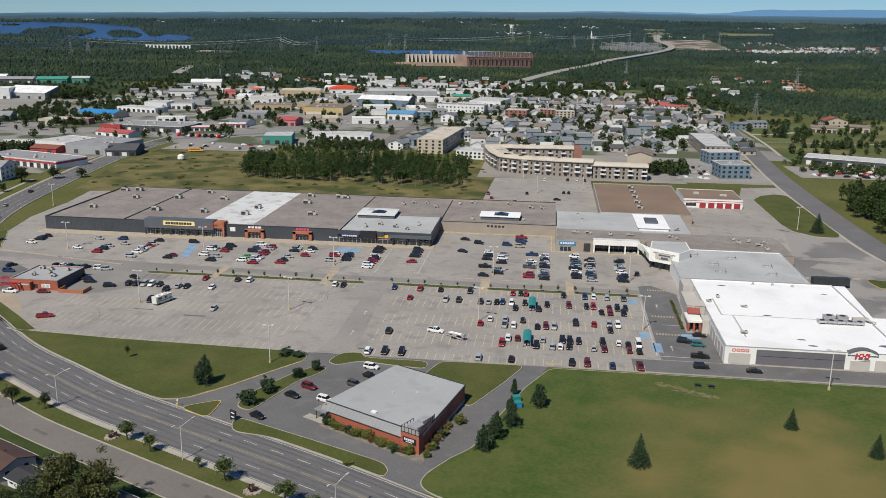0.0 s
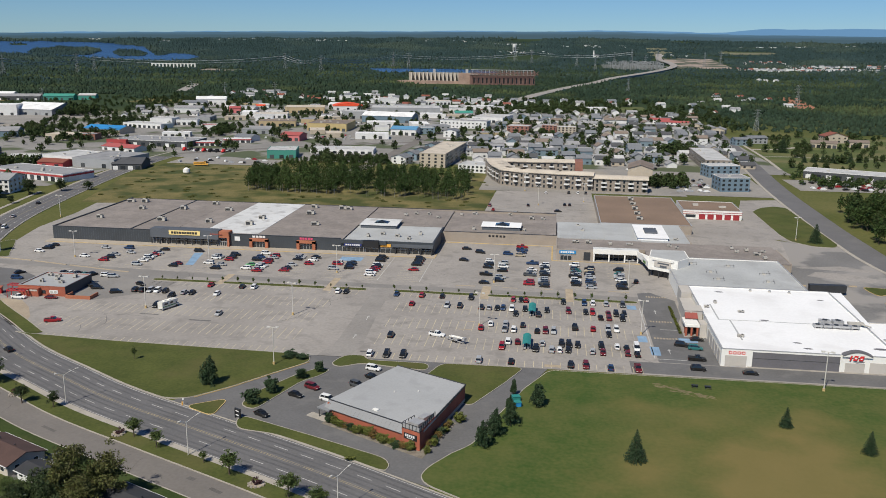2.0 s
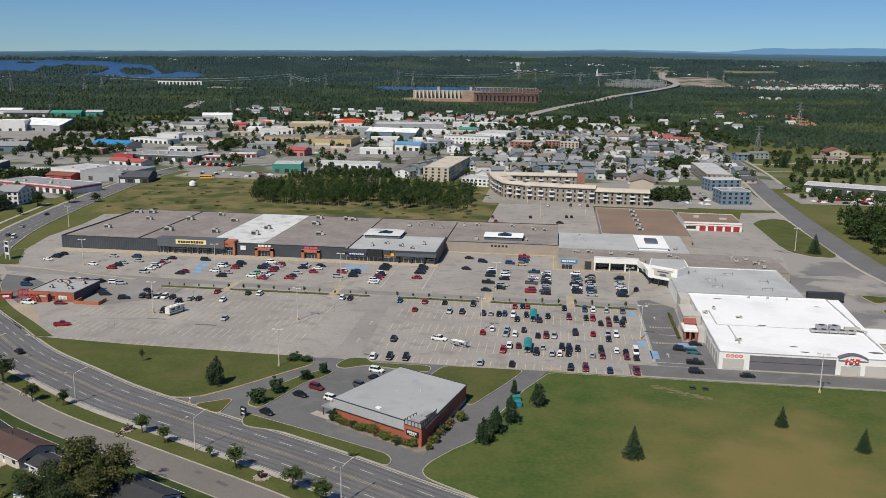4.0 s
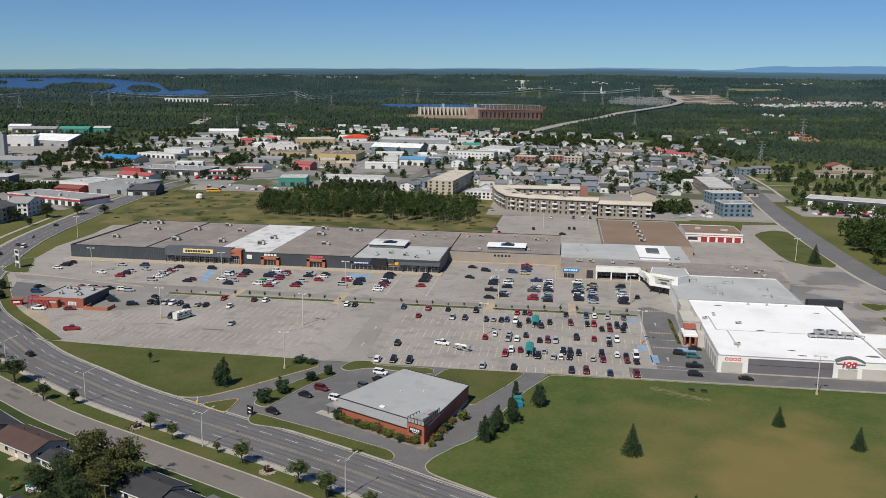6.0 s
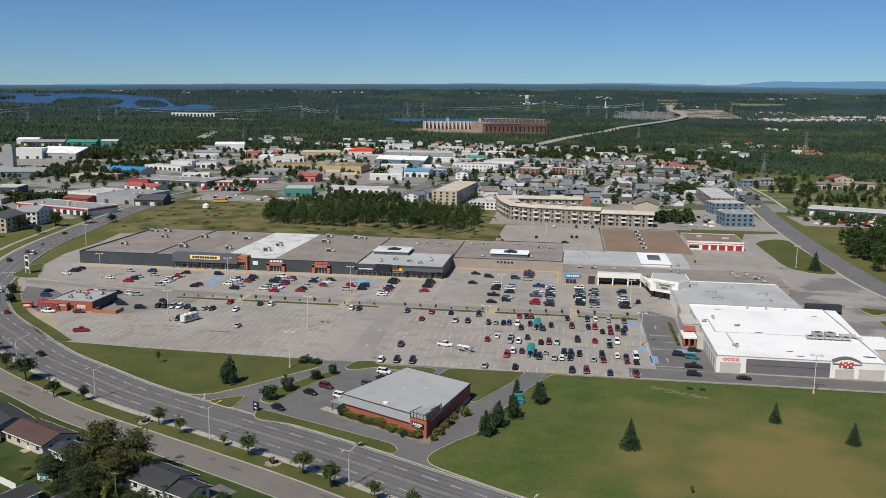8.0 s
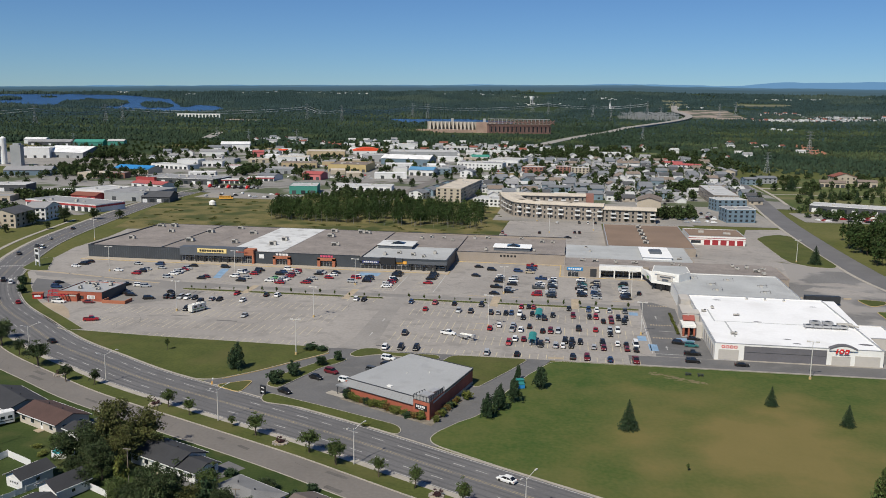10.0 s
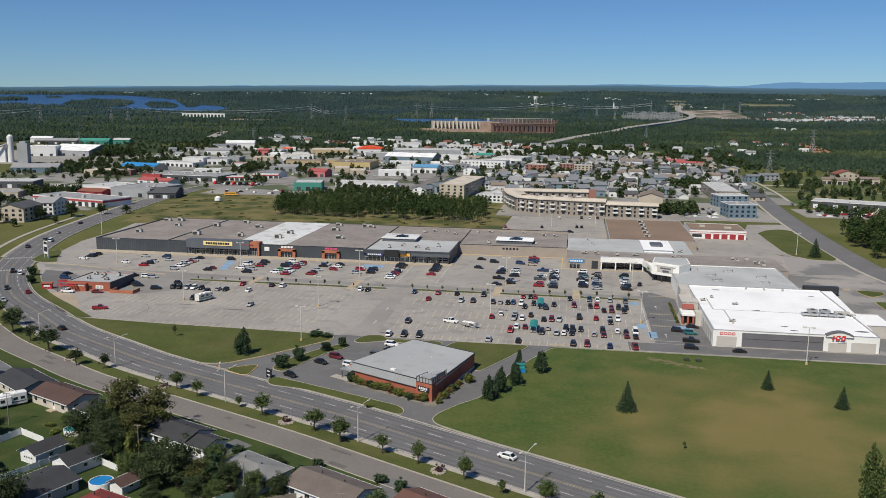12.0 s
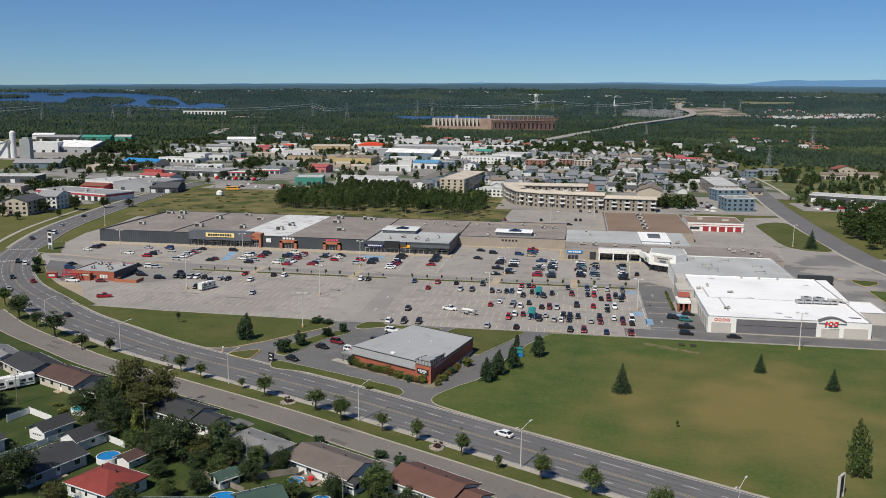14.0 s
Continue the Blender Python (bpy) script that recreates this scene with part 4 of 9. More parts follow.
part("window", Build().box(318, 107.86, 1.0, 323.6, 107.99, 2.6), GLASS, fire)
part("roof_units", Build().box(324, 122, 5.1, 327, 124, 6.2).box(338, 118, 5.1, 342, 120, 6.0), UNIT, fire)

for i, x in enumerate((345.5, 350, 356, 361, 366)):
    t = thing("kerb_block", "tan concrete kerb block on the yard", "kerb block", "kerb blocks", at=(x, -29.4 + 0.12 * (x - 345), 0.0), turn=7)
    part("block", Build().prism([(-1.6, -0.35), (1.6, -0.35), (1.5, 0.35), (-1.5, 0.35)], -0.05, 0.5), TAN_BLOCK, t)
flat("pale_patch", [(352, -12), (358, -4), (372, -6), (382, -14), (376, -20), (362, -16)], 0.014, ASPHALT_LOT, "pale worn asphalt patch in the yard", "yard", drop=0.2)
flat("pale_patch", [(350, 2), (372, 8), (384, 2), (380, -2), (362, 0)], 0.014, ASPHALT_LOT, "pale worn asphalt patch in the yard", "yard", drop=0.2)

# ---------------------------------------------------------------- brick tavern
ROOF_METAL = mat("grey_sheet_roof", (0.36, 0.365, 0.365), 0.6, scale=(0.1, 2), var=0.08, stain=((0.25, 0.25, 0.25), 0.2, 0.4))
MANSARD = mat("mansard_sheet", (0.235, 0.24, 0.245), 0.6, scale=(0.1, 2), var=0.05)
tav = thing("brick_tavern", "low red brick tavern with grey roof", "building", at=(204.5, -175.3, 0), turn=-28)
def east(y):
    """The slanting east wall's line."""
    return 18.2 - (y + 15) * 0.255


for q in ((-12.5, -15, -0.3, 13.0, -14.6, 3.0), (-12.5, 14.6, -0.3, 10.2, 15, 4.4), (-12.5, -14.6, -0.3, -12.1, 14.6, 4.0)):
    part("wall", Build().box(*q), BRICK, tav)
part("wall", Build().prism([(east(-6) - 0.4, -6), (east(-6), -6), (east(15), 15), (east(15) - 0.4, 15)], 0.9, 4.4), BRICK, tav)
part("plinth", Build().prism([(east(-6) - 0.4, -6), (east(-6) + 0.12, -6), (east(15) + 0.12, 15), (east(15) - 0.4, 15)], -0.3, 0.9), CONCRETE, tav, "pale concrete plinth")
r = Build()
edge = [(-12.9, -13.6, 4.35), (east(-13.6) + 0.1, -13.6, 4.35), (east(15.2) + 0.1, 15.2, 4.75), (-12.9, 15.2, 4.75)]
r.face(edge).face([(x, y, z - 0.45) for x, y, z in edge])
for p, q in zip(edge, edge[1:] + edge[:1]):
    r.face([(p[0], p[1], p[2] - 0.45), (q[0], q[1], q[2] - 0.45), q, p])
part("roof", r, ROOF_METAL, tav, "flat grey sheet roof")
for i in range(21):
    m_ = Build()
    x = -12.9 + i * 1.24
    x1 = min(x + 1.2, 12.9)
    m_.face([(x, -15.5, 2.9), (x1, -15.5, 2.9), (x1, -13.6, 4.4), (x, -13.6, 4.4)])
    m_.face([(x, -15.5, 2.75), (x1, -15.5, 2.75), (x1, -15.5, 2.9), (x, -15.5, 2.9)])
    part("mansard_panel", m_, MANSARD, tav)
ea = math.atan2(1, -0.255)
part("roof_edge", Build().box(-13, -13.75, 4.34, 12.8, -13.45, 4.5).obox((east(-6) + east(15)) / 2 + 0.1, 4.5, ea, 21.6, 0.25, 4.4, 4.85).box(-13, 15.1, 4.7, 10.6, 15.35, 4.9), DARK_METAL, tav)
tw = part("tower", Build().prism([(13.01, -15.9), (east(-15.9), -15.9), (east(-6), -6), (13.01, -6)], -0.3, 4.6), BRICK, tav, "red brick corner block")
scr = Build()
for (x0, y0), (x1, y1), k in (((13.1, -15.8), (18.3, -15.8), 5), ((18.3, -15.8), (east(-6) - 0.1, -6.1), 8), ((13.1, -15.8), (13.1, -11), 4)):
    a = math.atan2(y1 - y0, x1 - x0)
    for z in (4.65, 6.0):
        scr.obox((x0 + x1) / 2, (y0 + y1) / 2, a, math.hypot(x1 - x0, y1 - y0), 0.1, z, z + 0.1)
    for i in range(k + 1):
        scr.obox(x0 + (x1 - x0) * i / k, y0 + (y1 - y0) * i / k, a, 0.12, 0.12, 4.6, 6.1)
part("roof_screen", scr, DARK_METAL, tw, "dark steel screen frame")
part("screen_panel", Build().box(13.2, -15.74, 4.8, 18.2, -15.70, 5.9).obox((18.2 + east(-6)) / 2 - 0.15, -10.9, ea, 9.4, 0.04, 4.8, 5.9), METAL, tw, "grey mesh panels")
part("air_unit", Build().box(13.8, -14.6, 4.6, 17.0, -11.8, 6.0).box(13.8, -10.6, 4.6, 15.6, -7, 5.7), METAL, tw, "grey rooftop air units")
sg = part("sign", Build().box(13.8, -16.1, 2.3, 17.6, -15.9, 3.7), SIGN_BLACK, tw, "black sign board")
letters(sg, 14.2, -16.1, 2.9, 3.0, 0.6, 5, SIGN_WHITE, 0.3, 0.05)
letters(sg, 14.7, -16.1, 2.5, 2.0, 0.22, 4, SIGN_WHITE, 0.3, 0.05)
cano = part("canopy", Build().box(-14.6, -16.4, 2.5, -10.5, -11.5, 2.8).box(-14.4, -16.2, 2.2, -10.7, -11.7, 2.5), MANSARD, tav, "grey entrance canopy")
for x, y in ((-14.2, -16.0), (-14.2, -12.0), (-11.0, -16.0)):
    part("post", Build().cyl(x, y, 0, 2.3, 0.12), DARK_METAL, cano)
part("entrance", Build().box(-12.6, -15.2, 0, -11.9, -12.2, 2.3), GLASS, tav)
part("step", Build().box(-17.5, -17.5, -0.1, -11.0, -15, 0.12), CONCRETE, tav)
part("roof_hatch", Build().box(0.5, -12, 4.4, 2.0, -11, 4.7).cyl(3, 4, 4.5, 5.0, 0.15).cyl(-2, 0, 4.5, 4.9, 0.12), WHITE_WALL, tav)
part("cooler_box", Build().box(-1.5, 15, 0, 4.5, 17.4, 3.4), DARK_METAL, tav, "dark rear porch")

# ---------------------------------------------------------------- fast-food restaurant
RED_STEEL = mat("red_steel", (0.45, 0.03, 0.03), 0.5, scale=(0.5, 4), var=0.1)
ff = thing("restaurant", "red brick restaurant with flat grey roof", "building")
slab("wall", 42, -94, 61, -75, 3.9, BRICK, ROOF_METAL, ff, 0.3, "orange-red brick wall")
# thin dark sheet over the east brick wall paints in its shade
part("dark_wall", Build().box(61, -93.9, -0.3, 61.12, -75.1, 3.7), DARK_CLAD, ff, "dark sheet painting shade on the east wall")
part("window", Build().box(54.6, -94.1, 1.0, 58, -94, 2.4), SIGN_WHITE, ff, "window with pale posters")
for i in range(2):
    part("poster", Build().box(55 + i * 1.5, -94.16, 1.2, 56 + i * 1.5, -94.1, 2.2), CREAM_PANEL, ff)
part("planter_wall", Build().box(62, -96, -0.2, 72, -95.6, 1.3).box(71.6, -95.6, -0.2, 72, -90, 1.3).box(62, -95.6, -0.2, 62.4, -91, 1.3), ORANGE_BRICK, ff, "low brick planter wall")
part("low_front", Build().box(43, -95.6, -0.2, 51, -94.05, 3.0).box(42.8, -95.8, 3.0, 51.2, -94.05, 3.25), BRICK, ff, "lower brick front with a pale band")
part("band", Build().box(43.4, -95.7, 2.1, 50.6, -95.6, 2.7), CREAM_PANEL, ff)
part("service_hatch", Build().box(51.6, -94.12, 0.9, 53.0, -94.0, 2.2), GLASS, ff)
for k, (x0, x1, y0) in enumerate(((36, 42.5, -90.5), (40, 47.5, -97.2))):
    pg = part("red_frame", Build().box(x0, y0 - 1.4, 2.7, x1, y0 - 1.2, 2.95).box(x0, y0 + 1.2, 2.7, x1, y0 + 1.4, 2.95), RED_STEEL, ff, "red steel canopy frame")
    for i in range(2):
        for y in (y0 - 1.3, y0 + 1.3):
            part("red_post", Build().cyl(x0 + 0.2 + i * (x1 - x0 - 0.4), y, 0, 2.7, 0.12, 0.12, 6), RED_STEEL, pg)
    for i in range(6):
        part("red_slat", Build().box(x0 + i * (x1 - x0 - 0.5) / 5, y0 - 1.4, 2.95, x0 + 0.5 + i * (x1 - x0 - 0.5) / 5, y0 + 1.4, 3.05), RED_STEEL, pg)
kiosk = thing("order_kiosk", "small red ordering kiosk beside the drive lane", "kiosk", at=(32.6, -93.6, 0), turn=20)
part("body", Build().box(-1.9, -1.2, -0.1, 1.9, 1.2, 2.2), RED_STEEL, kiosk)
part("roof", Build().box(-2.2, -1.5, 2.2, 2.2, 1.5, 2.45), BRICK, kiosk)
part("counter", Build().box(-1.2, -1.35, 0.9, 1.2, -1.2, 1.7), SIGN_WHITE, kiosk)
for x, y in ((48, -88), (52, -84), (56, -88), (50, -80), (57, -80), (46, -79)):
    roof_unit(x, y, 3.6, rng.uniform(1.4, 2.4), rng.uniform(1.0, 1.6), rng.uniform(0.7, 1.3), rng.choice((0, 90)))
DIRT = mat("sandy_ground", (0.33, 0.27, 0.20), 0.95, scale=(0.1, 1.5), var=0.18, bump=0.3)
flat("gravel_patch", [(34, -102.5), (40, -99.5), (48, -101), (55, -108), (62, -118), (66, -130), (60, -127.5), (47, -114.5)], 0.02, DIRT, "sandy gravel patch beside the restaurant", "ground", drop=0.2)
flat("drive_apron", [(22, -84), (40, -98), (42, -75), (20, -60), (8, -58), (12, -66)], 0.012, ASPHALT_DARK, "dark asphalt lane round the restaurant", "car park", drop=0.2)
flat("restaurant_yard", [(61.5, -95), (73, -96), (92, -80), (94, -58.5), (82, -57.6), (40, -55), (41.5, -75), (61.2, -74.6)], 0.012, ASPHALT_MID, "grey asphalt yard beside the restaurant", "car park", drop=0.2)
flat("cross_lane", [(4, -52), (82, -58), (172, -61.5), (277, -62.5), (277, -57.5), (172, -56), (82, -52), (-2, -45)], 0.01, ASPHALT_MID, "grey asphalt cross lane in the car park", "road", drop=0.2)

kb = Build()
for p, q in (((-1.7, -42.1), (16, -45.2)), ((17.5, -45.6), (34.7, -49.4)), ((36.5, -49.8), (66.8, -56.3))):
    w = (Vector(q) - Vector(p)).normalized()
    w = Vector((-w.y, w.x)) * 0.45
    kb.prism([(p[0] - w.x, p[1] - w.y), (q[0] - w.x, q[1] - w.y), (q[0] + w.x, q[1] + w.y), (p[0] + w.x, p[1] + w.y)], -0.05, 0.17)
tagged(part("lane_kerb", kb, TAN_PAINT), "tan concrete kerb line beside the lane", "kerb", kind="structure")

flat("market_lane", [(277, -128), (295.3, -128), (295.3, -102.4), (288.2, -102.4), (288.2, -88), (290, -80), (290.5, -60), (282, -50), (277, -52)], 0.013, ASPHALT_DARK, "dark asphalt lane beside the supermarket", "road", drop=0.2)
flat("drive_lane", [(171.5, -139), (181, -139), (183.5, -128), (181.5, -94), (181, -63), (174.5, -63), (174, -95), (174.5, -125)], 0.009, ASPHALT_WORN, "darker worn drive lane through the car park", "road", drop=0.2)
TRAIL = mat("dry_trail", (0.155, 0.13, 0.065), 0.95, scale=(0.15, 1.5), var=0.25, bump=0.3)
bare = Build()
tr_rng = random.Random(8)
for k in range(60):
    u = tr_rng.random()
    x, y = 273.5 + 15 * u + tr_rng.gauss(0, 1.0), -146 - 8.5 * u ** 0.8 + tr_rng.gauss(0, 0.8)
    rx, ry, a = tr_rng.uniform(0.3, 1.5), tr_rng.uniform(0.12, 0.42), tr_rng.uniform(-0.9, 0.1)
    ring = []
    for q in range(9):
        e, f = rx * math.cos(q * 0.698) * tr_rng.uniform(0.7, 1.2), ry * math.sin(q * 0.698) * tr_rng.uniform(0.7, 1.2)
        ring.append((x + e * math.cos(a) - f * math.sin(a), y + e * math.sin(a) + f * math.cos(a)))
    bare.prism(ring, 0.1, 0.176 + 0.0004 * k)
tagged(part("bare_patches", bare, TRAIL), "pale worn earth patches in the lawn", "ground", kind="structure")

# ---------------------------------------------------------------- car-park paint
b = Build()
for yc, half in ((-120.5, 5.4), (-103, 5.4), (-85, 5.4)):
    for x0, x1 in ((70 if yc < -95 else 100, 161), (187, 274)):
        for i in range(int((x1 - x0) / 2.72) + 1):
            x = x0 + i * 2.72
            b.box(x - 0.11, yc - half, 0, x + 0.11, yc + half, 0.012)
for yc, x0, x1 in ((-136, 78, 161), (-136, 187, 274), (-70, 84, 170), (-70, 184, 274)):
    for i in range(int((x1 - x0) / 2.72) + 1):
        b.box(x0 + i * 2.72 - 0.11, yc - 2.6, 0, x0 + i * 2.72 + 0.11, yc + 2.6, 0.012)
for xc in (49, 64, 81, 97.5, 116, 134, 153, 167, 184, 219, 237, 256, 272):
    for i in range(15):
        y = -50 + i * 2.72
        b.box(xc - 5.2, y - 0.08, 0, xc + 5.2, y + 0.08, 0.012)
for y in (-78, -77.6):
    b.box(228, 135 + y, 0, 262, 135.1 + y, 0.01)
for i in range(12):
    b.box(210 + i * 4.5, 120, 0, 210.1 + i * 4.5, 126, 0.012)
tagged(part("stall_lines", b, PALE_YELLOW), "faded yellowish parking stall lines", "road marking", kind="structure")
b = Build()
for x0, y0, x1, y1 in ((148.3, -21, 158.5, -14), (271.5, -74, 275, -69), (272.5, -110, 275.5, -104), (275.5, -122, 278.5, -114), (286, -108, 292, -104)):
    b.box(x0, y0, 0.01, x1, y1, 0.02)
b.prism([(85, -41), (88.3, -40.3), (83.8, -18.3), (79.9, -19)], 0.01, 0.02)
tagged(part("blue_bays", b, BLUE_PAINT), "blue painted disabled bays", "road marking", kind="structure")
b = Build()
for x, w in ((172, 0.25), (189.5, 0.25)):
    b.box(x, -50, 0.01, x + w, -12, 0.02)
b.box(276, -125, 0.01, 276.3, -72, 0.02).box(281, -96, 0.01, 292, -95.7, 0.02).box(277, -125.3, 0.01, 286, -125, 0.02)
for x, y in ((281.5, -118), (281.5, -76), (179, -120), (179, -100)):
    b.box(x - 0.12, y - 2, 0.014, x + 0.12, y + 1, 0.024).face([(x - 0.6, y + 1, 0.024), (x + 0.6, y + 1, 0.024), (x, y + 2.4, 0.024)])
tagged(part("white_marking", b, WHITE_PAINT), "white lane paint in the car park", "road marking", kind="structure")
b = Build()
for x0, y0, x1, y1 in ((154, -69, 157, -50), (216, -70, 219.5, -52), (249, -68, 252, -50), (109, -67, 112, -52), (242, -137.5, 247, -135.5), (224, -53, 230, -52.3), (239, -52.6, 244, -52), (266, -51.5, 274, -50.6), (205, -53, 213, -52), (212, -107, 217, -106.5), (212, -98, 217, -97.5)):
    b.box(x0, y0, 0.012, x1, y1, 0.024)
for x, y in ((278, -106), (278.5, -88), (280, -57)):
    for i in range(8):
        b.box(x + i * 1.0, y, 0.014, x + 0.5 + i * 1.0, y + 1.6, 0.024)
tagged(part("tan_crossing", b, TAN_PAINT), "ochre painted crossings between the islands", "road marking", kind="structure")
TAR = mat("tar_seam", (0.12, 0.115, 0.11), 0.8, scale=(0.5, 3), var=0.2)
b = Build()
crk = random.Random(12)
for k in range(26):
    x, y = crk.uniform(70, 268), crk.uniform(-132, -14)
    a = crk.choice((0, math.pi / 2, 0.6, 2.4)) + crk.uniform(-0.3, 0.3)
    for i in range(crk.randint(6, 16)):
        a += crk.uniform(-0.35, 0.35)
        x2, y2 = x + 2.4 * math.cos(a), y + 2.4 * math.sin(a)
        w = Vector((-(y2 - y), x2 - x)).normalized() * crk.uniform(0.04, 0.09)
        b.face([(x - w.x, y - w.y, 0.011), (x2 - w.x, y2 - w.y, 0.011), (x2 + w.x, y2 + w.y, 0.011), (x + w.x, y + w.y, 0.011)])
        x, y = x2, y2
for x0, y0, w, h in ((118, -113, 8, 1.2), (98, -109, 7, 0.8), (184, -134, 5, 1.2)):
    b.box(x0, y0, 0.002, x0 + w, y0 + h, 0.011)
tagged(part("tar_seams", b, TAR), "dark tar seams and patches in the asphalt", "road marking", kind="structure")

# ---------------------------------------------------------------- lights
POLE = mat("pole_paint", (0.55, 0.53, 0.49), 0.5, scale=(0.5, 4), var=0.08)
LENS = mat("lamp_lens", (0.6, 0.6, 0.58), 0.3, scale=(1, 5), var=0.05)


def lot_light(x, y):
    t = thing("parking_light", "tall pale steel car-park light on a yellow base", "street lamp", "car-park lights", at=(x, y, 0), turn=rng.uniform(-20, 20))
    part("base", Build().cyl(0, 0, -0.2, 0.9, 0.42, 0.38, 12), YELLOW_PAINT, t, "yellow concrete base")
    part("pole", Build().cyl(0, 0, 0.9, 11.8, 0.16, 0.11, 10), POLE, t)
    for s in (-1, 1):
        h = part("lamp_head", Build().box(s * 1.3 - 0.5, -0.35, 11.75, s * 1.3 + 0.5, 0.35, 12.05), POLE, t)
        part("lens", Build().box(s * 1.3 - 0.4, -0.28, 11.7, s * 1.3 + 0.4, 0.28, 11.75), LENS, h)
    part("arm", Build().box(-1.0, -0.08, 11.78, 1.0, 0.08, 11.92), POLE, t)
    return t


for x, y in ((31, -36), (93, -34), (97, -102), (152, -101), (161, -149), (153, -42), (219, -102), (220, -46), (274, -102), (274, -46), (321, -144), (366, 60), (224, 185), (234, 134), (-26, 47), (262, 150)):
    lot_light(x, y)


def street_light(x, y, turn):
    t = thing("street_lamp", "tall grey steel street lamp with curved arms", "street lamp", "boulevard lamps", at=(x, y, 0.15), turn=turn)
    part("pole", Build().cyl(0, 0, -0.2, 8.6, 0.14, 0.09, 8), POLE, t)
    for s, reach in ((1, 3.6), (-1, 2.0)):
        a = Build()
        p = (0, 0, 8.2)
        for k in range(1, 6):
            q = (0, s * reach * k / 5, 8.2 + 1.0 * math.sin(k / 5 * 1.4))
            a.tube(p, q, 0.06)
            p = q
        arm = part("arm", a, POLE, t)
        part("lamp_head", Build().box(-0.16, p[1] - 0.3, p[2] - 0.1, 0.16, p[1] + 0.5, p[2] + 0.08), POLE, arm)


for x, y in ((241, -247), (201, -228), (160, -208.5), (116, -186), (281, -267.5), (76, -163), (322, -289)):
    street_light(x, y, -28 if x > 150 else -36)

# ---------------------------------------------------------------- vehicles
TYRE = mat("tyre", (0.02, 0.02, 0.02), 0.8, scale=(1, 6), var=0.2)
CARGLASS = mat("car_glass", (0.012, 0.015, 0.018), 0.06, scale=(1, 5), var=0.2, spec=0.9)
HEADLAMP = mat("headlamp", (0.7, 0.7, 0.68), 0.15, scale=(1, 5), var=0.05)
TAILLAMP = mat("tail_lamp", (0.35, 0.01, 0.01), 0.25, scale=(1, 5), var=0.05)
PAINTS = {k: (n_, mat("car_" + n_.replace(" ", "_"), c_, 0.32, scale=(0.6, 3), var=0.06, spec=0.45)) for k, n_, c_ in (
    ("k", "black", (0.014, 0.013, 0.012)), ("w", "white", (0.72, 0.72, 0.71)), ("s", "silver", (0.36, 0.37, 0.38)), ("g", "dark grey", (0.07, 0.075, 0.08)),
    ("r", "red", (0.28, 0.015, 0.02)), ("m", "maroon", (0.13, 0.015, 0.02)), ("b", "blue", (0.02, 0.045, 0.11)), ("t", "teal", (0.03, 0.14, 0.14)),
    ("e", "beige", (0.42, 0.36, 0.26)), ("l", "green", (0.10, 0.30, 0.12)))}
SHAPES = {  # length, width, hull top, roof height, cabin: front base, front top, rear top, rear base
    "c": ("sedan", 4.6, 1.78, 0.92, 1.45, 1.15, 0.45, -1.15, -1.85),
    "h": ("hatchback", 4.2, 1.74, 0.95, 1.5, 1.2, 0.5, -1.5, -1.95),
    "s": ("sport_utility_car", 4.7, 1.88, 1.05, 1.72, 1.25, 0.6, -1.9, -2.2),
    "p": ("pickup_truck", 5.6, 1.95, 1.10, 1.85, 1.25, 0.6, -0.55, -0.8),
    "v": ("van", 5.2, 1.95, 1.10, 2.05, 1.9, 1.2, -2.35, -2.5)}
cars = {}


def loft(b, rings):
    k, n_ = len(b.v), len(rings[0])
    for r_ in rings:
        b.v += r_
    for i in range(len(rings) - 1):
        for j in range(n_):
            a, c_ = k + i * n_ + j, k + i * n_ + (j + 1) % n_
            b.f.append((a, c_, c_ + n_, a + n_))
    b.f += [tuple(range(k, k + n_)), tuple(range(k + (len(rings) - 1) * n_, k + len(rings) * n_))]
    return b


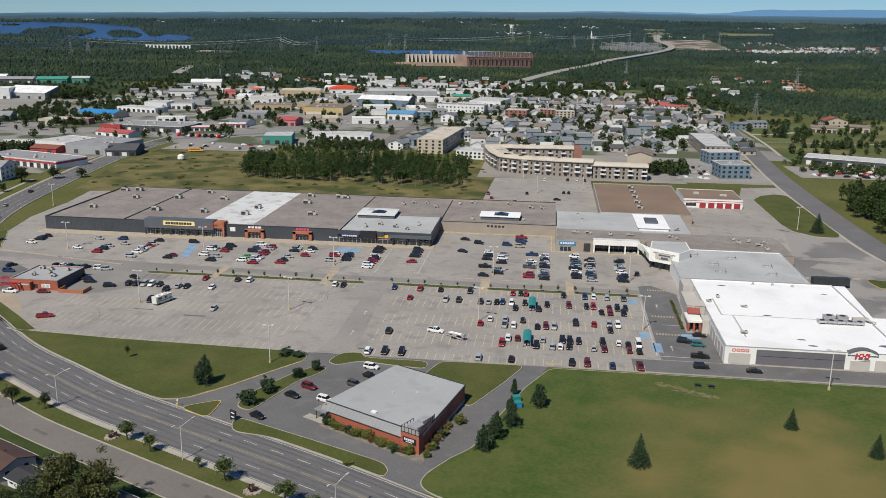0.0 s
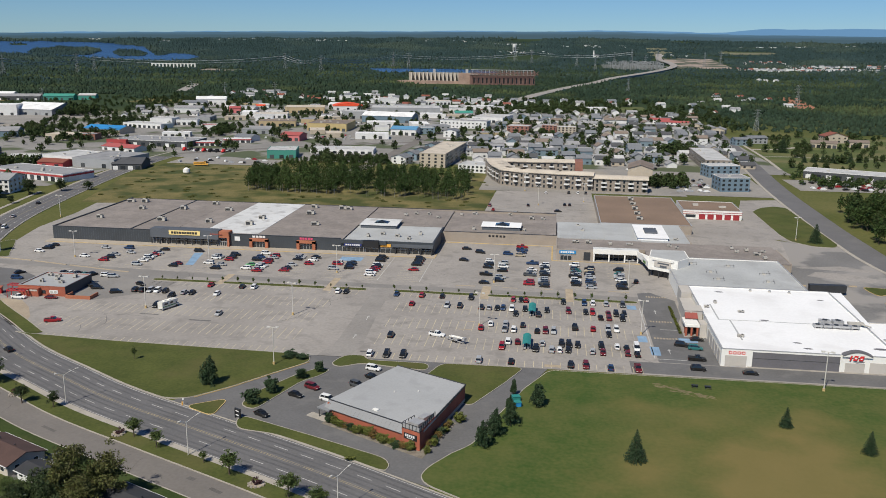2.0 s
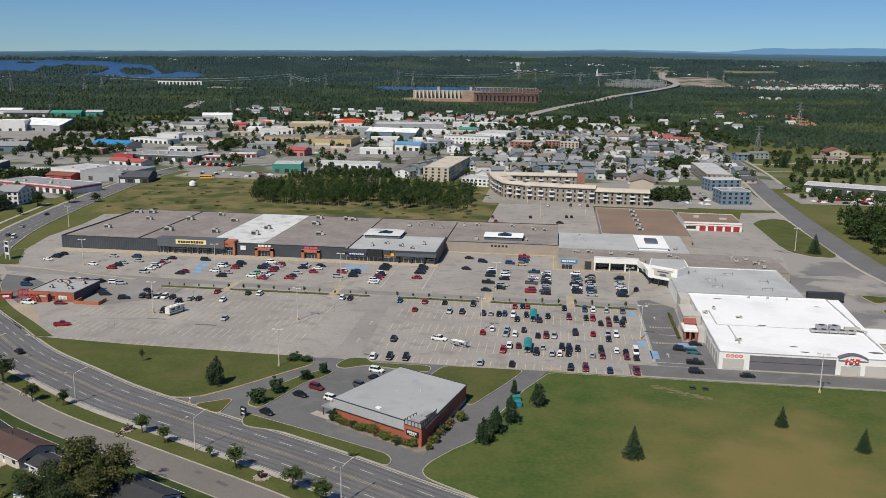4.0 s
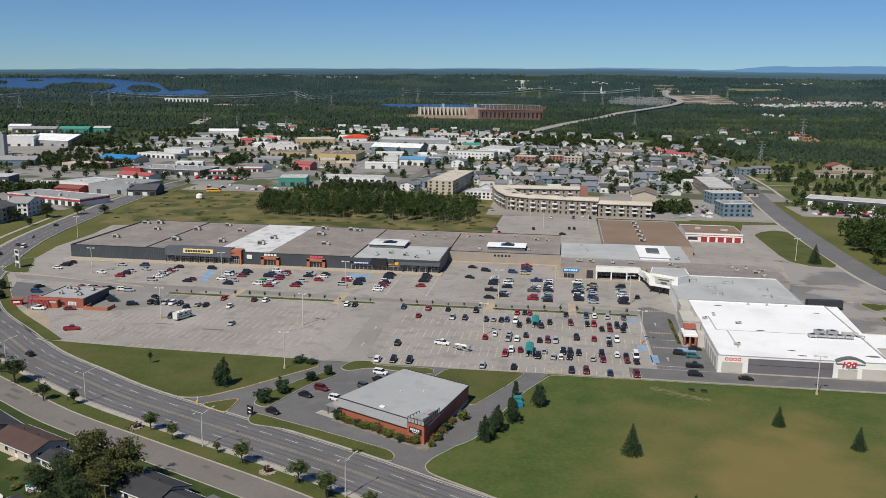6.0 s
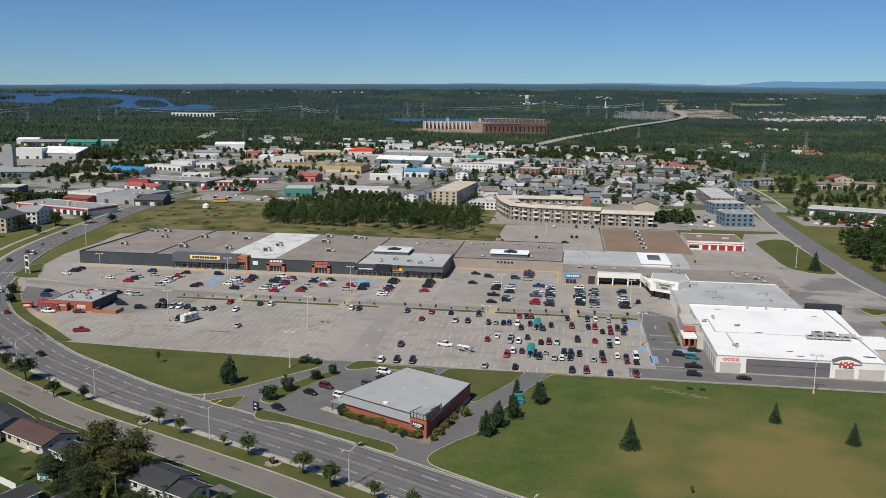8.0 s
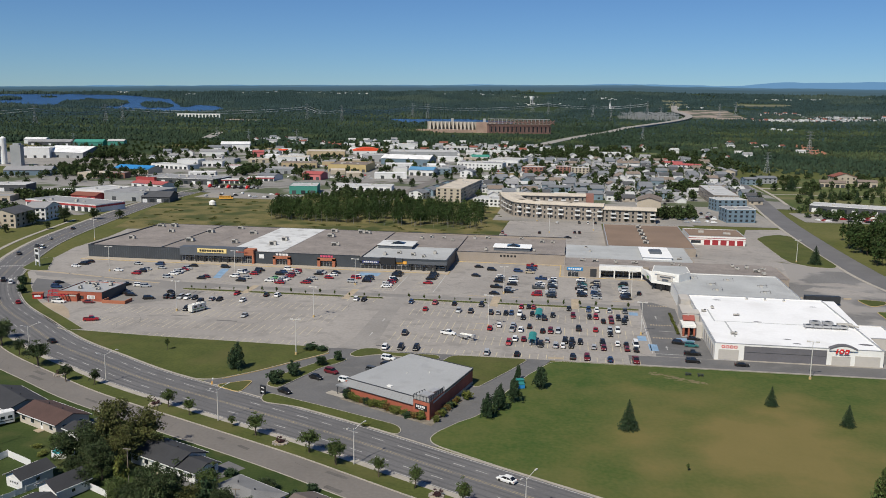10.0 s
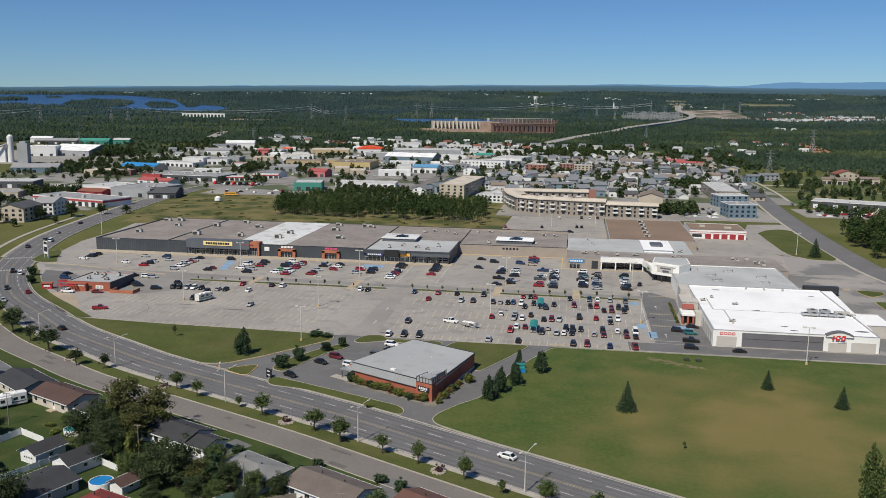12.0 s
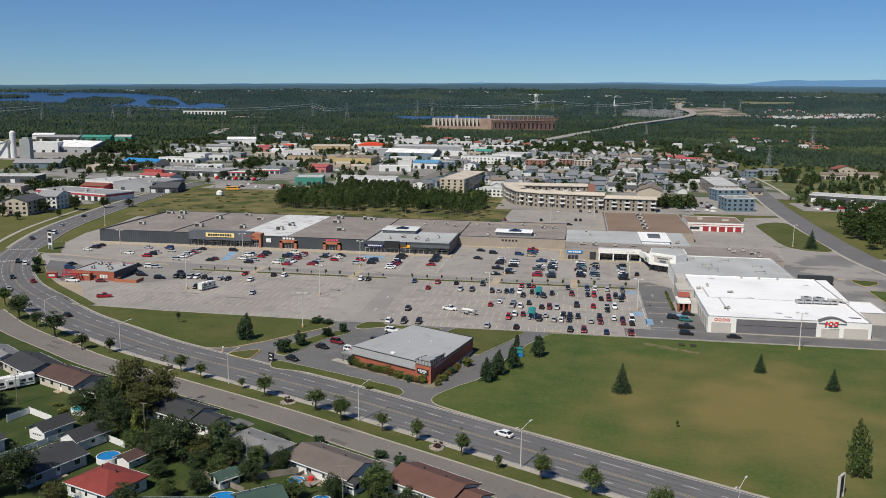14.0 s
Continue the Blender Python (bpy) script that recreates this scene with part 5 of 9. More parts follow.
def make_car(shape, paint):
    kind, L, W, top, roof, fb, ft, rt, rb = SHAPES[shape]
    colour, pm = PAINTS[paint]
    t = thing(kind, f"{colour} {kind.replace('_', ' ')} standing on the asphalt", "car" if shape not in "pv" else ("pickup" if shape == "p" else "van"), "parked vehicles")
    h, w = L / 2, W / 2
    rings = []
    for x, ww, z0, z1 in ((-h, 0.80, 0.42, 0.78), (-h + 0.12, 0.93, 0.30, top - 0.04), (-h + 0.9, 1.0, 0.24, top), (0, 1.0, 0.22, top), (fb, 1.0, 0.24, top - 0.02), (h - 0.55, 0.97, 0.26, top - 0.17), (h - 0.1, 0.88, 0.32, top - 0.28), (h, 0.74, 0.42, 0.60)):
        y = w * ww
        rings.append([(x, -y * 0.94, z0), (x, y * 0.94, z0), (x, y, (z0 + z1) / 2), (x, y * 0.97, z1 - 0.07), (x, y * 0.88, z1), (x, -y * 0.88, z1), (x, -y * 0.97, z1 - 0.07), (x, -y, (z0 + z1) / 2)])
    hull = loft(Build(), rings)
    if shape == "p":
        hull.box(-h + 0.05, -w * 0.97, top - 0.05, rb - 0.1, -w * 0.85, top + 0.12).box(-h + 0.05, w * 0.85, top - 0.05, rb - 0.1, w * 0.97, top + 0.12).box(-h + 0.05, -w * 0.85, top - 0.05, -h + 0.18, w * 0.85, top + 0.12)
    body = part("body", hull, pm, t)
    if shape == "p":
        part("load_bed", Build().box(-h + 0.2, -w * 0.84, top, rb - 0.12, w * 0.84, top + 0.03), TYRE, t)
    y0, y1 = w * 0.86, w * 0.70
    part("cabin_glass", loft(Build(), [[(rb, -y0, top - 0.01), (rb, y0, top - 0.01), (rt, y1, roof - 0.06), (rt, -y1, roof - 0.06)], [(fb, -y0, top - 0.03), (fb, y0, top - 0.03), (ft, y1, roof - 0.06), (ft, -y1, roof - 0.06)]]), CARGLASS, t)
    rf = Build().prism([(rt - 0.08, -y1 - 0.02), (ft + 0.06, -y1 - 0.02), (ft + 0.06, y1 + 0.02), (rt - 0.08, y1 + 0.02)], roof - 0.07, roof)
    mid_ = (fb + rb) / 2
    for s in (-1, 1):
        rf.tube((mid_ - 0.1, s * (y0 + 0.01), top), (mid_ - 0.1, s * (y1 + 0.01), roof - 0.05), 0.05, n=4)
        rf.tube((rb + 0.15, s * (y0 + 0.01), top), (rt + 0.1, s * (y1 + 0.01), roof - 0.05), 0.08, n=4)
    part("roof", rf, pm, t)
    for x in (-h + 0.85, h - 0.9):
        for s in (-1, 1):
            part("wheel", Build().tube((x, s * (w - 0.2), 0.33), (x, s * (w + 0.01), 0.33), 0.33, n=12), TYRE, t)
    for s in (-1, 1):
        part("headlight", Build().box(h - 0.13, s * w * 0.62 - 0.18, 0.62, h - 0.02, s * w * 0.62 + 0.18, 0.74), HEADLAMP, t)
        part("tail_light", Build().box(-h + 0.02, s * w * 0.76 - 0.16, 0.68, -h + 0.1, s * w * 0.76 + 0.16, 0.86), TAILLAMP, t)
    return t


def car(shape, paint, x, y, turn, z=0.01):
    key = (shape, paint)
    m = pose(x, y, z, 0, 0, turn)
    if key not in cars:
        cars[key] = make_car(shape, paint)
        cars[key].matrix_basis = m
        return cars[key]
    return copy_thing(cars[key], m)


park = random.Random(7)


def row(fixed, along, items):
    """A row of parked vehicles: 'place + colour letter + optional shape letter', along x (nose north or south) or along y (nose east or west)."""
    for it in items.split():
        num = it.rstrip("abcdefghijklmnopqrstuvwxyz")
        rest = it[len(num):]
        v = float(num) + park.uniform(-0.2, 0.2)
        shape = rest[1] if len(rest) > 1 else park.choice("cchsss")
        base = (90 if along == "x" else 0) + park.choice((0, 180)) + park.uniform(-2.5, 2.5)
        off = fixed + park.uniform(-0.35, 0.35)
        car(shape, rest[0], *((v, off) if along == "x" else (off, v)), base)


row(-70.5, "x", "109r 122k 127w 161w 164k 184b 194r 202k 213k 229r 232k 234r 248k 256b 259w 264s 270g")
row(-82, "x", "83ks 86k 89s 92w 95k 103s 106k 116w 192r 205s 210k 218ks 221s 224k 226b 229w 234.2k 242k 250ms 256k 258.6r 264m 267k 270k")
row(-87.6, "x", "100k 231k 239k 261k 264m 269k")
row(-100.2, "x", "223w 228s 234k 252kp 258r 263s 266w 100k")
row(-105.6, "x", "220r 228sp 231w 239k 241.7m 244.4ss 263k 126s")
row(-117.8, "x", "191k 230w 233m 241s 247k 249.7k 252.4k 260k 265w 268k 271wv")
row(-123.2, "x", "228r 239k 244s 246.7w 249.4k 257s 260m 268m 271k")
row(-136, "x", "188w 193ks 198k 222s 232k 250ks 254.5m 262b 270mp")
row(216, "y", "-12w -18k -23k -35kp -48k")
row(222, "y", "-15s -21w -28ks -39s -44k")
row(229, "y", "18rp 12bp 7b 1e")
row(234.5, "y", "-13bp -24w -29s -33gp -47r -44r")
row(240.3, "y", "-15w -18s -21k -26w -29g -32k -39s -42s -45gs -49k")
row(253.5, "y", "-13w -20g -23t -26g -29s -32kp -38w -42k -45k")
row(259.5, "y", "-18k -22e -27k -30s -33s -40b -43g -48s")
row(271.8, "y", "-18k -25t -28s -30.6s -35w -41k -44k -47ks")
row(10, "y", "-30w -24k -21k -18k")
row(47, "y", "-40r -35k -30s -17bs")
row(64.4, "y", "-45s -38w -35s -32.5w -29.6s -26.8r -24s -17k")
row(81, "y", "-44k -40.5m -17ks")
row(94, "y", "-28w -25s -37w")
row(100.5, "y", "-45ks -39s -30r -26k -21ks")
row(113, "y", "-43w -37l -28k -23b -16w")
row(118.6, "y", "-46r -43s -40w -37.5s -32r -29m -23s -20r")
row(130.5, "y", "-43.5r -40k -34s -24k -21s -18s")
row(137.5, "y", "-31r -24w -19k")
row(150, "y", "-37s -29r -26w")
row(156, "y", "-35k -32k -29k -26g")
row(167.4, "y", "-44w -40.5w -37m -34r -31k -28w -20k -17k -14ks")
row(184.3, "y", "-33r -24ks -20.5k -16k -13k")
for s, c_, x, y, a in (("p", "w", 206, -115, -14), ("c", "k", 203, 10, 0), ("s", "k", 210, 4, -10), ("c", "k", 204, -12, -12), ("s", "b", 223, 3, -5), ("c", "k", 278, -36, 80),
                       ("p", "r", 73, -122, 22), ("p", "w", 45, -98.6, 0), ("s", "b", 28, -74, 5), ("s", "k", 77, -86, 20), ("c", "k", 81, -74, -30), ("c", "s", 36, -18, -8), ("c", "w", 35, -35, -6), ("c", "s", 52, -25, -12),
                       ("c", "k", 291.8, -105.6, 0), ("s", "k", 286, -112, -12), ("s", "t", 290, -114.5, -5), ("p", "k", 289, -124.6, 0), ("s", "k", 288, -133, 0), ("c", "k", 303, -134, 0), ("c", "k", 42, -63, 70), ("c", "w", 45, -63, 70), ("c", "k", 48, -63, 70), ("c", "t", 52, -64, 68),
                       ("s", "k", 55, -64, 68), ("s", "w", 61, -64, 15), ("s", "s", 64.5, -65, 15), ("c", "k", 61, -76, 10), ("c", "k", 64, -79, 10), ("c", "k", 67, -82, 10), ("c", "k", 24, -66, 60), ("c", "m", 57, -97, 10)):
    car(s, c_, x, y, a)
# round the tavern
for s, c_, x, y, a in (("c", "k", 169.5, -184.5, -30), ("c", "k", 174.5, -171, -25), ("s", "m", 177.5, -165, -25), ("s", "w", 191.5, -148.5, -15), ("s", "g", 189.5, -161.5, -28), ("c", "k", 192.5, -155, -28), ("s", "w", 184, -172.5, -22)):
    car(s, c_, x, y, a, 0.02)
# rear car park
for s, c_, x, y, a in (("s", "m", 205, 125, 90), ("c", "k", 228, 130, 90), ("c", "w", 238, 178, 90), ("s", "k", 253, 181, 90), ("c", "w", 259, 181, 90), ("s", "k", 264, 181, 90), ("c", "k", 250, 136, 90), ("c", "k", 253, 136, 90), ("c", "k", 246, 114, 0), ("c", "r", 208, 112, 90), ("c", "s", 222, 104, 0)):
    car(s, c_, x, y, a)
# waiting at the junction and on the boulevard
for s, c_, x, y, a in (("p", "k", -3, -66, 122), ("s", "w", 3.5, -70, 122), ("c", "k", 17, -98, -55), ("c", "s", 30, -118, -48), ("c", "k", 76, -151, 145), ("c", "r", 30, -103, 130), ("c", "g", -43, 18, 108), ("v", "w", -37, 14, 108), ("s", "k", -37, -6, 112), ("c", "s", -50, 41, 106), ("c", "k", -60, 80, 100), ("c", "w", 236, -230.5, 152)):
    car(s, c_, x, y, a, 0.03)

# motorhome, boat trailer with a lift behind the pickup, cart shelters
CREAM = mat("motorhome_cream", (0.62, 0.61, 0.56), 0.5, scale=(0.5, 3), var=0.06)
mh = thing("motorhome", "cream motorhome with teal stripe parked alone", "motorhome", at=(105, -101, 0), turn=68)
part("body", Build().box(-3.6, -1.2, 0.6, 2.8, 1.2, 3.1).box(2.0, -1.15, 2.0, 3.8, 1.15, 3.05).box(2.8, -1.1, 0.6, 4.3, 1.1, 1.3), CREAM, mh)
part("windscreen", Build().box(2.8, -1.0, 1.3, 3.5, 1.0, 2.0), CARGLASS, mh)
part("stripe", Build().box(-3.4, -1.23, 1.2, 2.6, 1.23, 1.5), SIGN_GREEN, mh, "teal stripe")
part("window", Build().box(-2.6, -1.24, 1.9, -1.0, -1.2, 2.6), CARGLASS, mh)
part("window", Build().box(0.2, -1.24, 1.9, 1.4, -1.2, 2.6), CARGLASS, mh)
part("roof_vent", Build().box(-2, -0.5, 3.1, -1, 0.5, 3.4), WHITE_WALL, mh)
part("roof_box", Build().box(0.2, -0.6, 3.1, 1.5, 0.6, 3.35), WHITE_WALL, mh)
for x in (-2.2, 3.2):
    for s in (-1, 1):
        part("wheel", Build().tube((x, s * 0.95, 0.42), (x, s * 1.2, 0.42), 0.42, n=12), TYRE, mh)
tr = thing("lift_trailer", "pale boom-lift trailer hitched behind a white pickup", "trailer", at=(213, -119.5, 0), turn=-36)
part("frame", Build().box(-3.6, -0.9, 0.6, 3.2, -0.7, 0.8).box(-3.6, 0.7, 0.6, 3.2, 0.9, 0.8).box(-3.6, -0.7, 0.6, -3.4, 0.7, 0.8).box(3.0, -0.7, 0.6, 3.2, 0.7, 0.8).tube((-3.5, 0, 0.7), (-5.2, 0, 0.6), 0.08), METAL, tr)
part("boom", Build().tube((-3.0, 0, 1.2), (3.4, 0.1, 1.7), 0.22).tube((-2.4, 0.1, 1.6), (3.0, 0.2, 2.0), 0.16), WHITE_WALL, tr)
part("turret", Build().box(-0.8, -0.6, 0.8, 0.8, 0.6, 1.5), METAL, tr)
part("basket", Build().box(3.0, -0.6, 1.2, 4.0, 0.6, 2.2), METAL, tr)
for x in (-0.5, 0.6):
    for s in (-1, 1):
        part("wheel", Build().tube((x, s * 0.95, 0.36), (x, s * 1.15, 0.36), 0.36, n=12), TYRE, tr)
TEAL = mat("teal_sheet", (0.03, 0.22, 0.20), 0.5, scale=(0.5, 3), var=0.1)
for x, y in ((236.7, -84.8), (236, -119.8)):
    t = thing("cart_shelter", "teal-roofed trolley shelter on steel posts", "shelter", "trolley shelters", at=(x, y, 0))
    roofp = Build()
    for i in range(6):
        a0, a1 = i / 6 * 2 - 1, (i + 1) / 6 * 2 - 1
        roofp.face([(a0 * 1.3, -5, 2.7 - 0.5 * a0 * a0), (a1 * 1.3, -5, 2.7 - 0.5 * a1 * a1), (a1 * 1.3, 5, 2.7 - 0.5 * a1 * a1), (a0 * 1.3, 5, 2.7 - 0.5 * a0 * a0)])
    part("roof", roofp, TEAL, t, "curved teal roof")
    for px in (-1.25, 1.25):
        for py in (-4.8, 0, 4.8):
            part("post", Build().cyl(px, py, 0, 2.3, 0.05, n=6), METAL, t)
    part("rail", Build().box(-1.28, -4.8, 0.9, -1.2, 4.8, 1.0).box(1.2, -4.8, 0.9, 1.28, 4.8, 1.0), METAL, t)
    part("trolleys", Build().box(-0.9, -4, 0.35, -0.2, 3, 1.0).box(0.2, -3.4, 0.35, 0.9, 2.4, 1.0), METAL, t, "rows of nested wire trolleys")

# signs and small things by the drives
hy = thing("fire_hydrant", "yellow fire hydrant with a marker rod on the kerb", "hydrant", at=(146.5, -181.5, 0.1))
part("barrel", Build().cyl(0, 0, -0.1, 0.75, 0.2, 0.17, 10).cyl(0, 0, 0.75, 0.95, 0.2, 0.06, 10), SIGN_AMBER, hy)
part("marker_rod", Build().cyl(0.25, 0, -0.1, 1.9, 0.05, 0.05, 6).box(0.05, -0.04, 1.5, 0.45, 0.04, 1.9), SIGN_WHITE, hy)
for x, y, h_, w_, mt in ((164, -187, 2.6, 1.6, DARK_METAL), (-9, -32, 8.6, 3.4, WHITE_WALL), (303.5, -250, 5.0, 2.4, CREAM_PANEL)):
    t = thing("pylon_sign", "free-standing sign board with plain panels by the road", "sign", at=(x, y, 0.1), turn=55 if x > 300 else -28)
    part("frame", Build().box(-w_ / 2 - 0.15, -0.25, -0.2, -w_ / 2 + 0.15, 0.25, h_).box(w_ / 2 - 0.15, -0.25, -0.2, w_ / 2 + 0.15, 0.25, h_).box(-w_ / 2, -0.2, h_ - 0.3, w_ / 2, 0.2, h_), mt, t)
    for i in range(5):
        z = h_ * (0.25 + 0.14 * i)
        part("panel", Build().box(-w_ / 2 + 0.15, -0.12, z, w_ / 2 - 0.15, 0.12, z + h_ * 0.12), SIGN_BLACK if x > 300 or i % 3 else SIGN_WHITE, t)
for x, y in ((234.6, -164.6), (235, -168.4)):
    t = thing("waste_bin", "large blue-green steel waste bin", "waste bin", "waste bins", at=(x, y, 0.15), turn=20)
    part("bin", Build().prism([(-1.1, -0.8), (1.1, -0.8), (1.2, 0.9), (-1.2, 0.9)], 0.1, 1.3), SIGN_BLUE if y < -167 else TEAL, t)
    part("lid", Build().box(-1.2, -0.9, 1.3, 1.2, 1.0, 1.4), TEAL, t)
for bx, by, ba in ((284.8, -147.2, -4), (288.4, -147.5, 3)):
    bn = thing("picnic_table", "dark picnic table on the lawn", "table", "picnic tables", at=(bx, by, 0.17), turn=ba)
    part("top", Build().box(-0.9, -0.4, 0.7, 0.9, 0.4, 0.76), DARK_METAL, bn)
    for s in (-1, 1):
        part("bench", Build().box(-0.9, s * 0.8 - 0.13, 0.42, 0.9, s * 0.8 + 0.13, 0.47), DARK_METAL, bn)
        part("leg", Build().box(s * 0.6 - 0.05, -0.8, 0, s * 0.6 + 0.05, 0.8, 0.1).box(s * 0.6 - 0.05, -0.05, 0.1, s * 0.6 + 0.05, 0.05, 0.7), DARK_METAL, bn)

# ---------------------------------------------------------------- trees
BARK = mat("bark", (0.10, 0.075, 0.055), 0.95, scale=(1, 6), var=0.25, bump=0.4)
LEAF = mat("leaves", (0.05, 0.075, 0.02), 0.7, scale=(0.6, 4), col2=(0.09, 0.115, 0.035), island=0.45, spec=0.25)
LEAF_DARK = mat("dark_leaves", (0.026, 0.042, 0.015), 0.7, scale=(0.6, 4), col2=(0.055, 0.072, 0.026), island=0.45, spec=0.25)
OLIVE = mat("olive_leaves", (0.06, 0.065, 0.02), 0.7, scale=(0.6, 4), col2=(0.11, 0.115, 0.035), island=0.45, spec=0.25)
NEEDLES = mat("needles", (0.022, 0.045, 0.02), 0.75, scale=(0.6, 4), col2=(0.045, 0.072, 0.032), island=0.4, spec=0.25)
SHRUB = mat("shrub_leaves", (0.07, 0.095, 0.02), 0.7, scale=(0.6, 4), col2=(0.15, 0.15, 0.035), island=0.5, spec=0.25)


def np_mesh(name, verts, faces, material):
    """A mesh from arrays: faces is (n, 3) or (n, 4)."""
    me = bpy.data.meshes.new(name)
    n_, k = faces.shape
    me.vertices.add(len(verts))
    me.vertices.foreach_set("co", np.asarray(verts, dtype=np.float32).ravel())
    me.loops.add(n_ * k)
    me.loops.foreach_set("vertex_index", faces.astype(np.int32).ravel())
    me.polygons.add(n_)
    me.polygons.foreach_set("loop_start", np.arange(0, n_ * k, k, dtype=np.int32))
    me.materials.append(material)
    me.update(calc_edges=True)
    return me


def leaf_quads(centres, sizes, seed):
    """One small randomly turned leaf spray at each centre."""
    r_ = np.random.RandomState(seed)
    n_ = len(centres)
    a = r_.normal(size=(n_, 3))
    a /= np.linalg.norm(a, axis=1)[:, None]
    c_ = np.cross(a, r_.normal(size=(n_, 3)))
    c_ /= np.linalg.norm(c_, axis=1)[:, None]
    s = np.asarray(sizes)[:, None]
    a, c_ = a * s, c_ * s * 0.7
    v = np.stack([centres - a, centres - c_ * 0.8, centres + a, centres + c_], 1).reshape(-1, 3)
    return v, np.arange(4 * n_).reshape(-1, 4)


def cloud(seed, clumps, per, rx, rz, z0, leaf, clump=0.32, flat_=0.75, hollow=0.45):
    """Leaf places in clumps that fill an uneven crown."""
    r_ = np.random.RandomState(seed)
    d = r_.normal(size=(clumps, 3))
    d /= np.linalg.norm(d, axis=1)[:, None]
    rad = hollow + (1 - hollow) * r_.rand(clumps) ** 0.6
    c_ = d * rad[:, None] * np.array([rx, rx, rz]) * (1 + 0.25 * r_.normal(size=(clumps, 1)))
    pts = []
    for q in c_:
        g_ = r_.normal(size=(per, 3))
        g_ /= np.linalg.norm(g_, axis=1)[:, None]
        pts.append(q + g_ * (r_.rand(per, 1) ** 0.4) * rx * clump * np.array([1, 1, flat_]) * r_.uniform(0.7, 1.25))
    p = np.concatenate(pts) + np.array([0, 0, z0])
    return p, np.full(len(p), leaf) * r_.uniform(0.6, 1.3, len(p))


def trunk_build(h, r_, limbs, seed):
    q = random.Random(seed)
    b_ = Build()
    lean = (q.uniform(-0.04, 0.04) * h, q.uniform(-0.04, 0.04) * h)
    b_.tube((0, 0, -0.2), (lean[0] / 2, lean[1] / 2, h * 0.45), r_, r_ * 0.75, 7).tube((lean[0] / 2, lean[1] / 2, h * 0.45), (lean[0], lean[1], h * 0.85), r_ * 0.75, r_ * 0.25, 7)
    for i in range(limbs):
        a, z = q.uniform(0, 6.28), h * q.uniform(0.3, 0.65)
        l_ = h * q.uniform(0.18, 0.32)
        b_.tube((lean[0] * z / h, lean[1] * z / h, z), (l_ * math.cos(a), l_ * math.sin(a), z + l_ * 0.9), r_ * 0.4, r_ * 0.12, 5)
    return b_


BROAD = []
for k in range(5):
    p, s = cloud(20 + k, 60, 36, 0.86, 0.88, 1.95, 0.085, 0.40, 0.8, 0.25)
    v, f_ = leaf_quads(p, s, 40 + k)
    BROAD.append((trunk_build(2.6, 0.085, 6, k).mesh("trunk", BARK), np_mesh("crown", v, f_, LEAF), np_mesh("crown", v, f_, LEAF_DARK), np_mesh("crown", v, f_, SHRUB)))


def broadleaf(x, y, h, dark=False, z=0.15, k=None, label="", group="trees", wide=1.0):
    k = park.randrange(5) if k is None else k
    t = thing("tree", label or ("dark green broadleaf tree with a full crown" if dark else "young green broadleaf tree on the grass"), "tree", group, at=(x, y, z), turn=park.uniform(0, 360))
    s = h / 3.0
    t.scale = (s * wide, s * wide, s)
    part("trunk", BROAD[k][0], None, t)
    part("crown", BROAD[k][2 if dark else 1], None, t)
    return t


SPRUCE = []
for k in range(3):
    q = np.random.RandomState(60 + k)
    P, S_ = [], []
    tiers = 26
    for i in range(tiers):
        u = i / (tiers - 1)
        z = 0.06 + 0.92 * u
        rad = 0.30 * (1 - u) ** 0.85 + 0.012
        nb = max(5, int(20 * (1 - u)) + 4)
        for j in range(nb):
            a = 2 * math.pi * (j + q.rand()) / nb
            rr = rad * q.uniform(0.75, 1.12)
            for w_ in np.linspace(0.25, 1, 6):
                P.append((rr * w_ * math.cos(a) + q.normal() * 0.008, rr * w_ * math.sin(a) + q.normal() * 0.008, z - 0.08 * rr * 3 * w_ ** 1.5 + q.normal() * 0.006))
                S_.append(0.026 * (1.15 - 0.5 * u))
    v, f_ = leaf_quads(np.array(P), np.array(S_), 80 + k)
    SPRUCE.append((Build().cyl(0, 0, -0.02, 0.95, 0.022, 0.004, 7).mesh("trunk", BARK), np_mesh("crown", v, f_, NEEDLES)))


def conifer(x, y, h, wide=1.0, z=0.16, label="dark green spruce with layered boughs", group="spruces"):
    k = park.randrange(3)
    t = thing("conifer", label, "tree", group, at=(x, y, z), turn=park.uniform(0, 360))
    t.scale = (h * wide, h * wide, h)
    part("trunk", SPRUCE[k][0], None, t)
    part("crown", SPRUCE[k][1], None, t)
    return t


CEDAR = []
for k in range(3):
    p, s = cloud(90 + k, 64, 36, 0.36, 0.46, 0.53, 0.062, 0.42, 1.0, 0.05)
    v, f_ = leaf_quads(p, s, 95 + k)
    CEDAR.append((Build().cyl(0, 0, -0.05, 0.4, 0.05, 0.03, 6).mesh("trunk", BARK), np_mesh("crown", v, f_, NEEDLES), np_mesh("crown", v, f_, SHRUB)))


TALL = []
for k in range(3):
    p, s = cloud(190 + k, 120, 46, 0.38, 0.47, 0.53, 0.036, 0.36, 1.0, 0.15)
    p[:, :2] *= (1.22 - 0.55 * np.clip(p[:, 2:3], 0, 1.05))
    v, f_ = leaf_quads(p, s, 195 + k)
    TALL.append((np_mesh("foliage", v, f_, NEEDLES), np_mesh("foliage", v, f_, LEAF)))


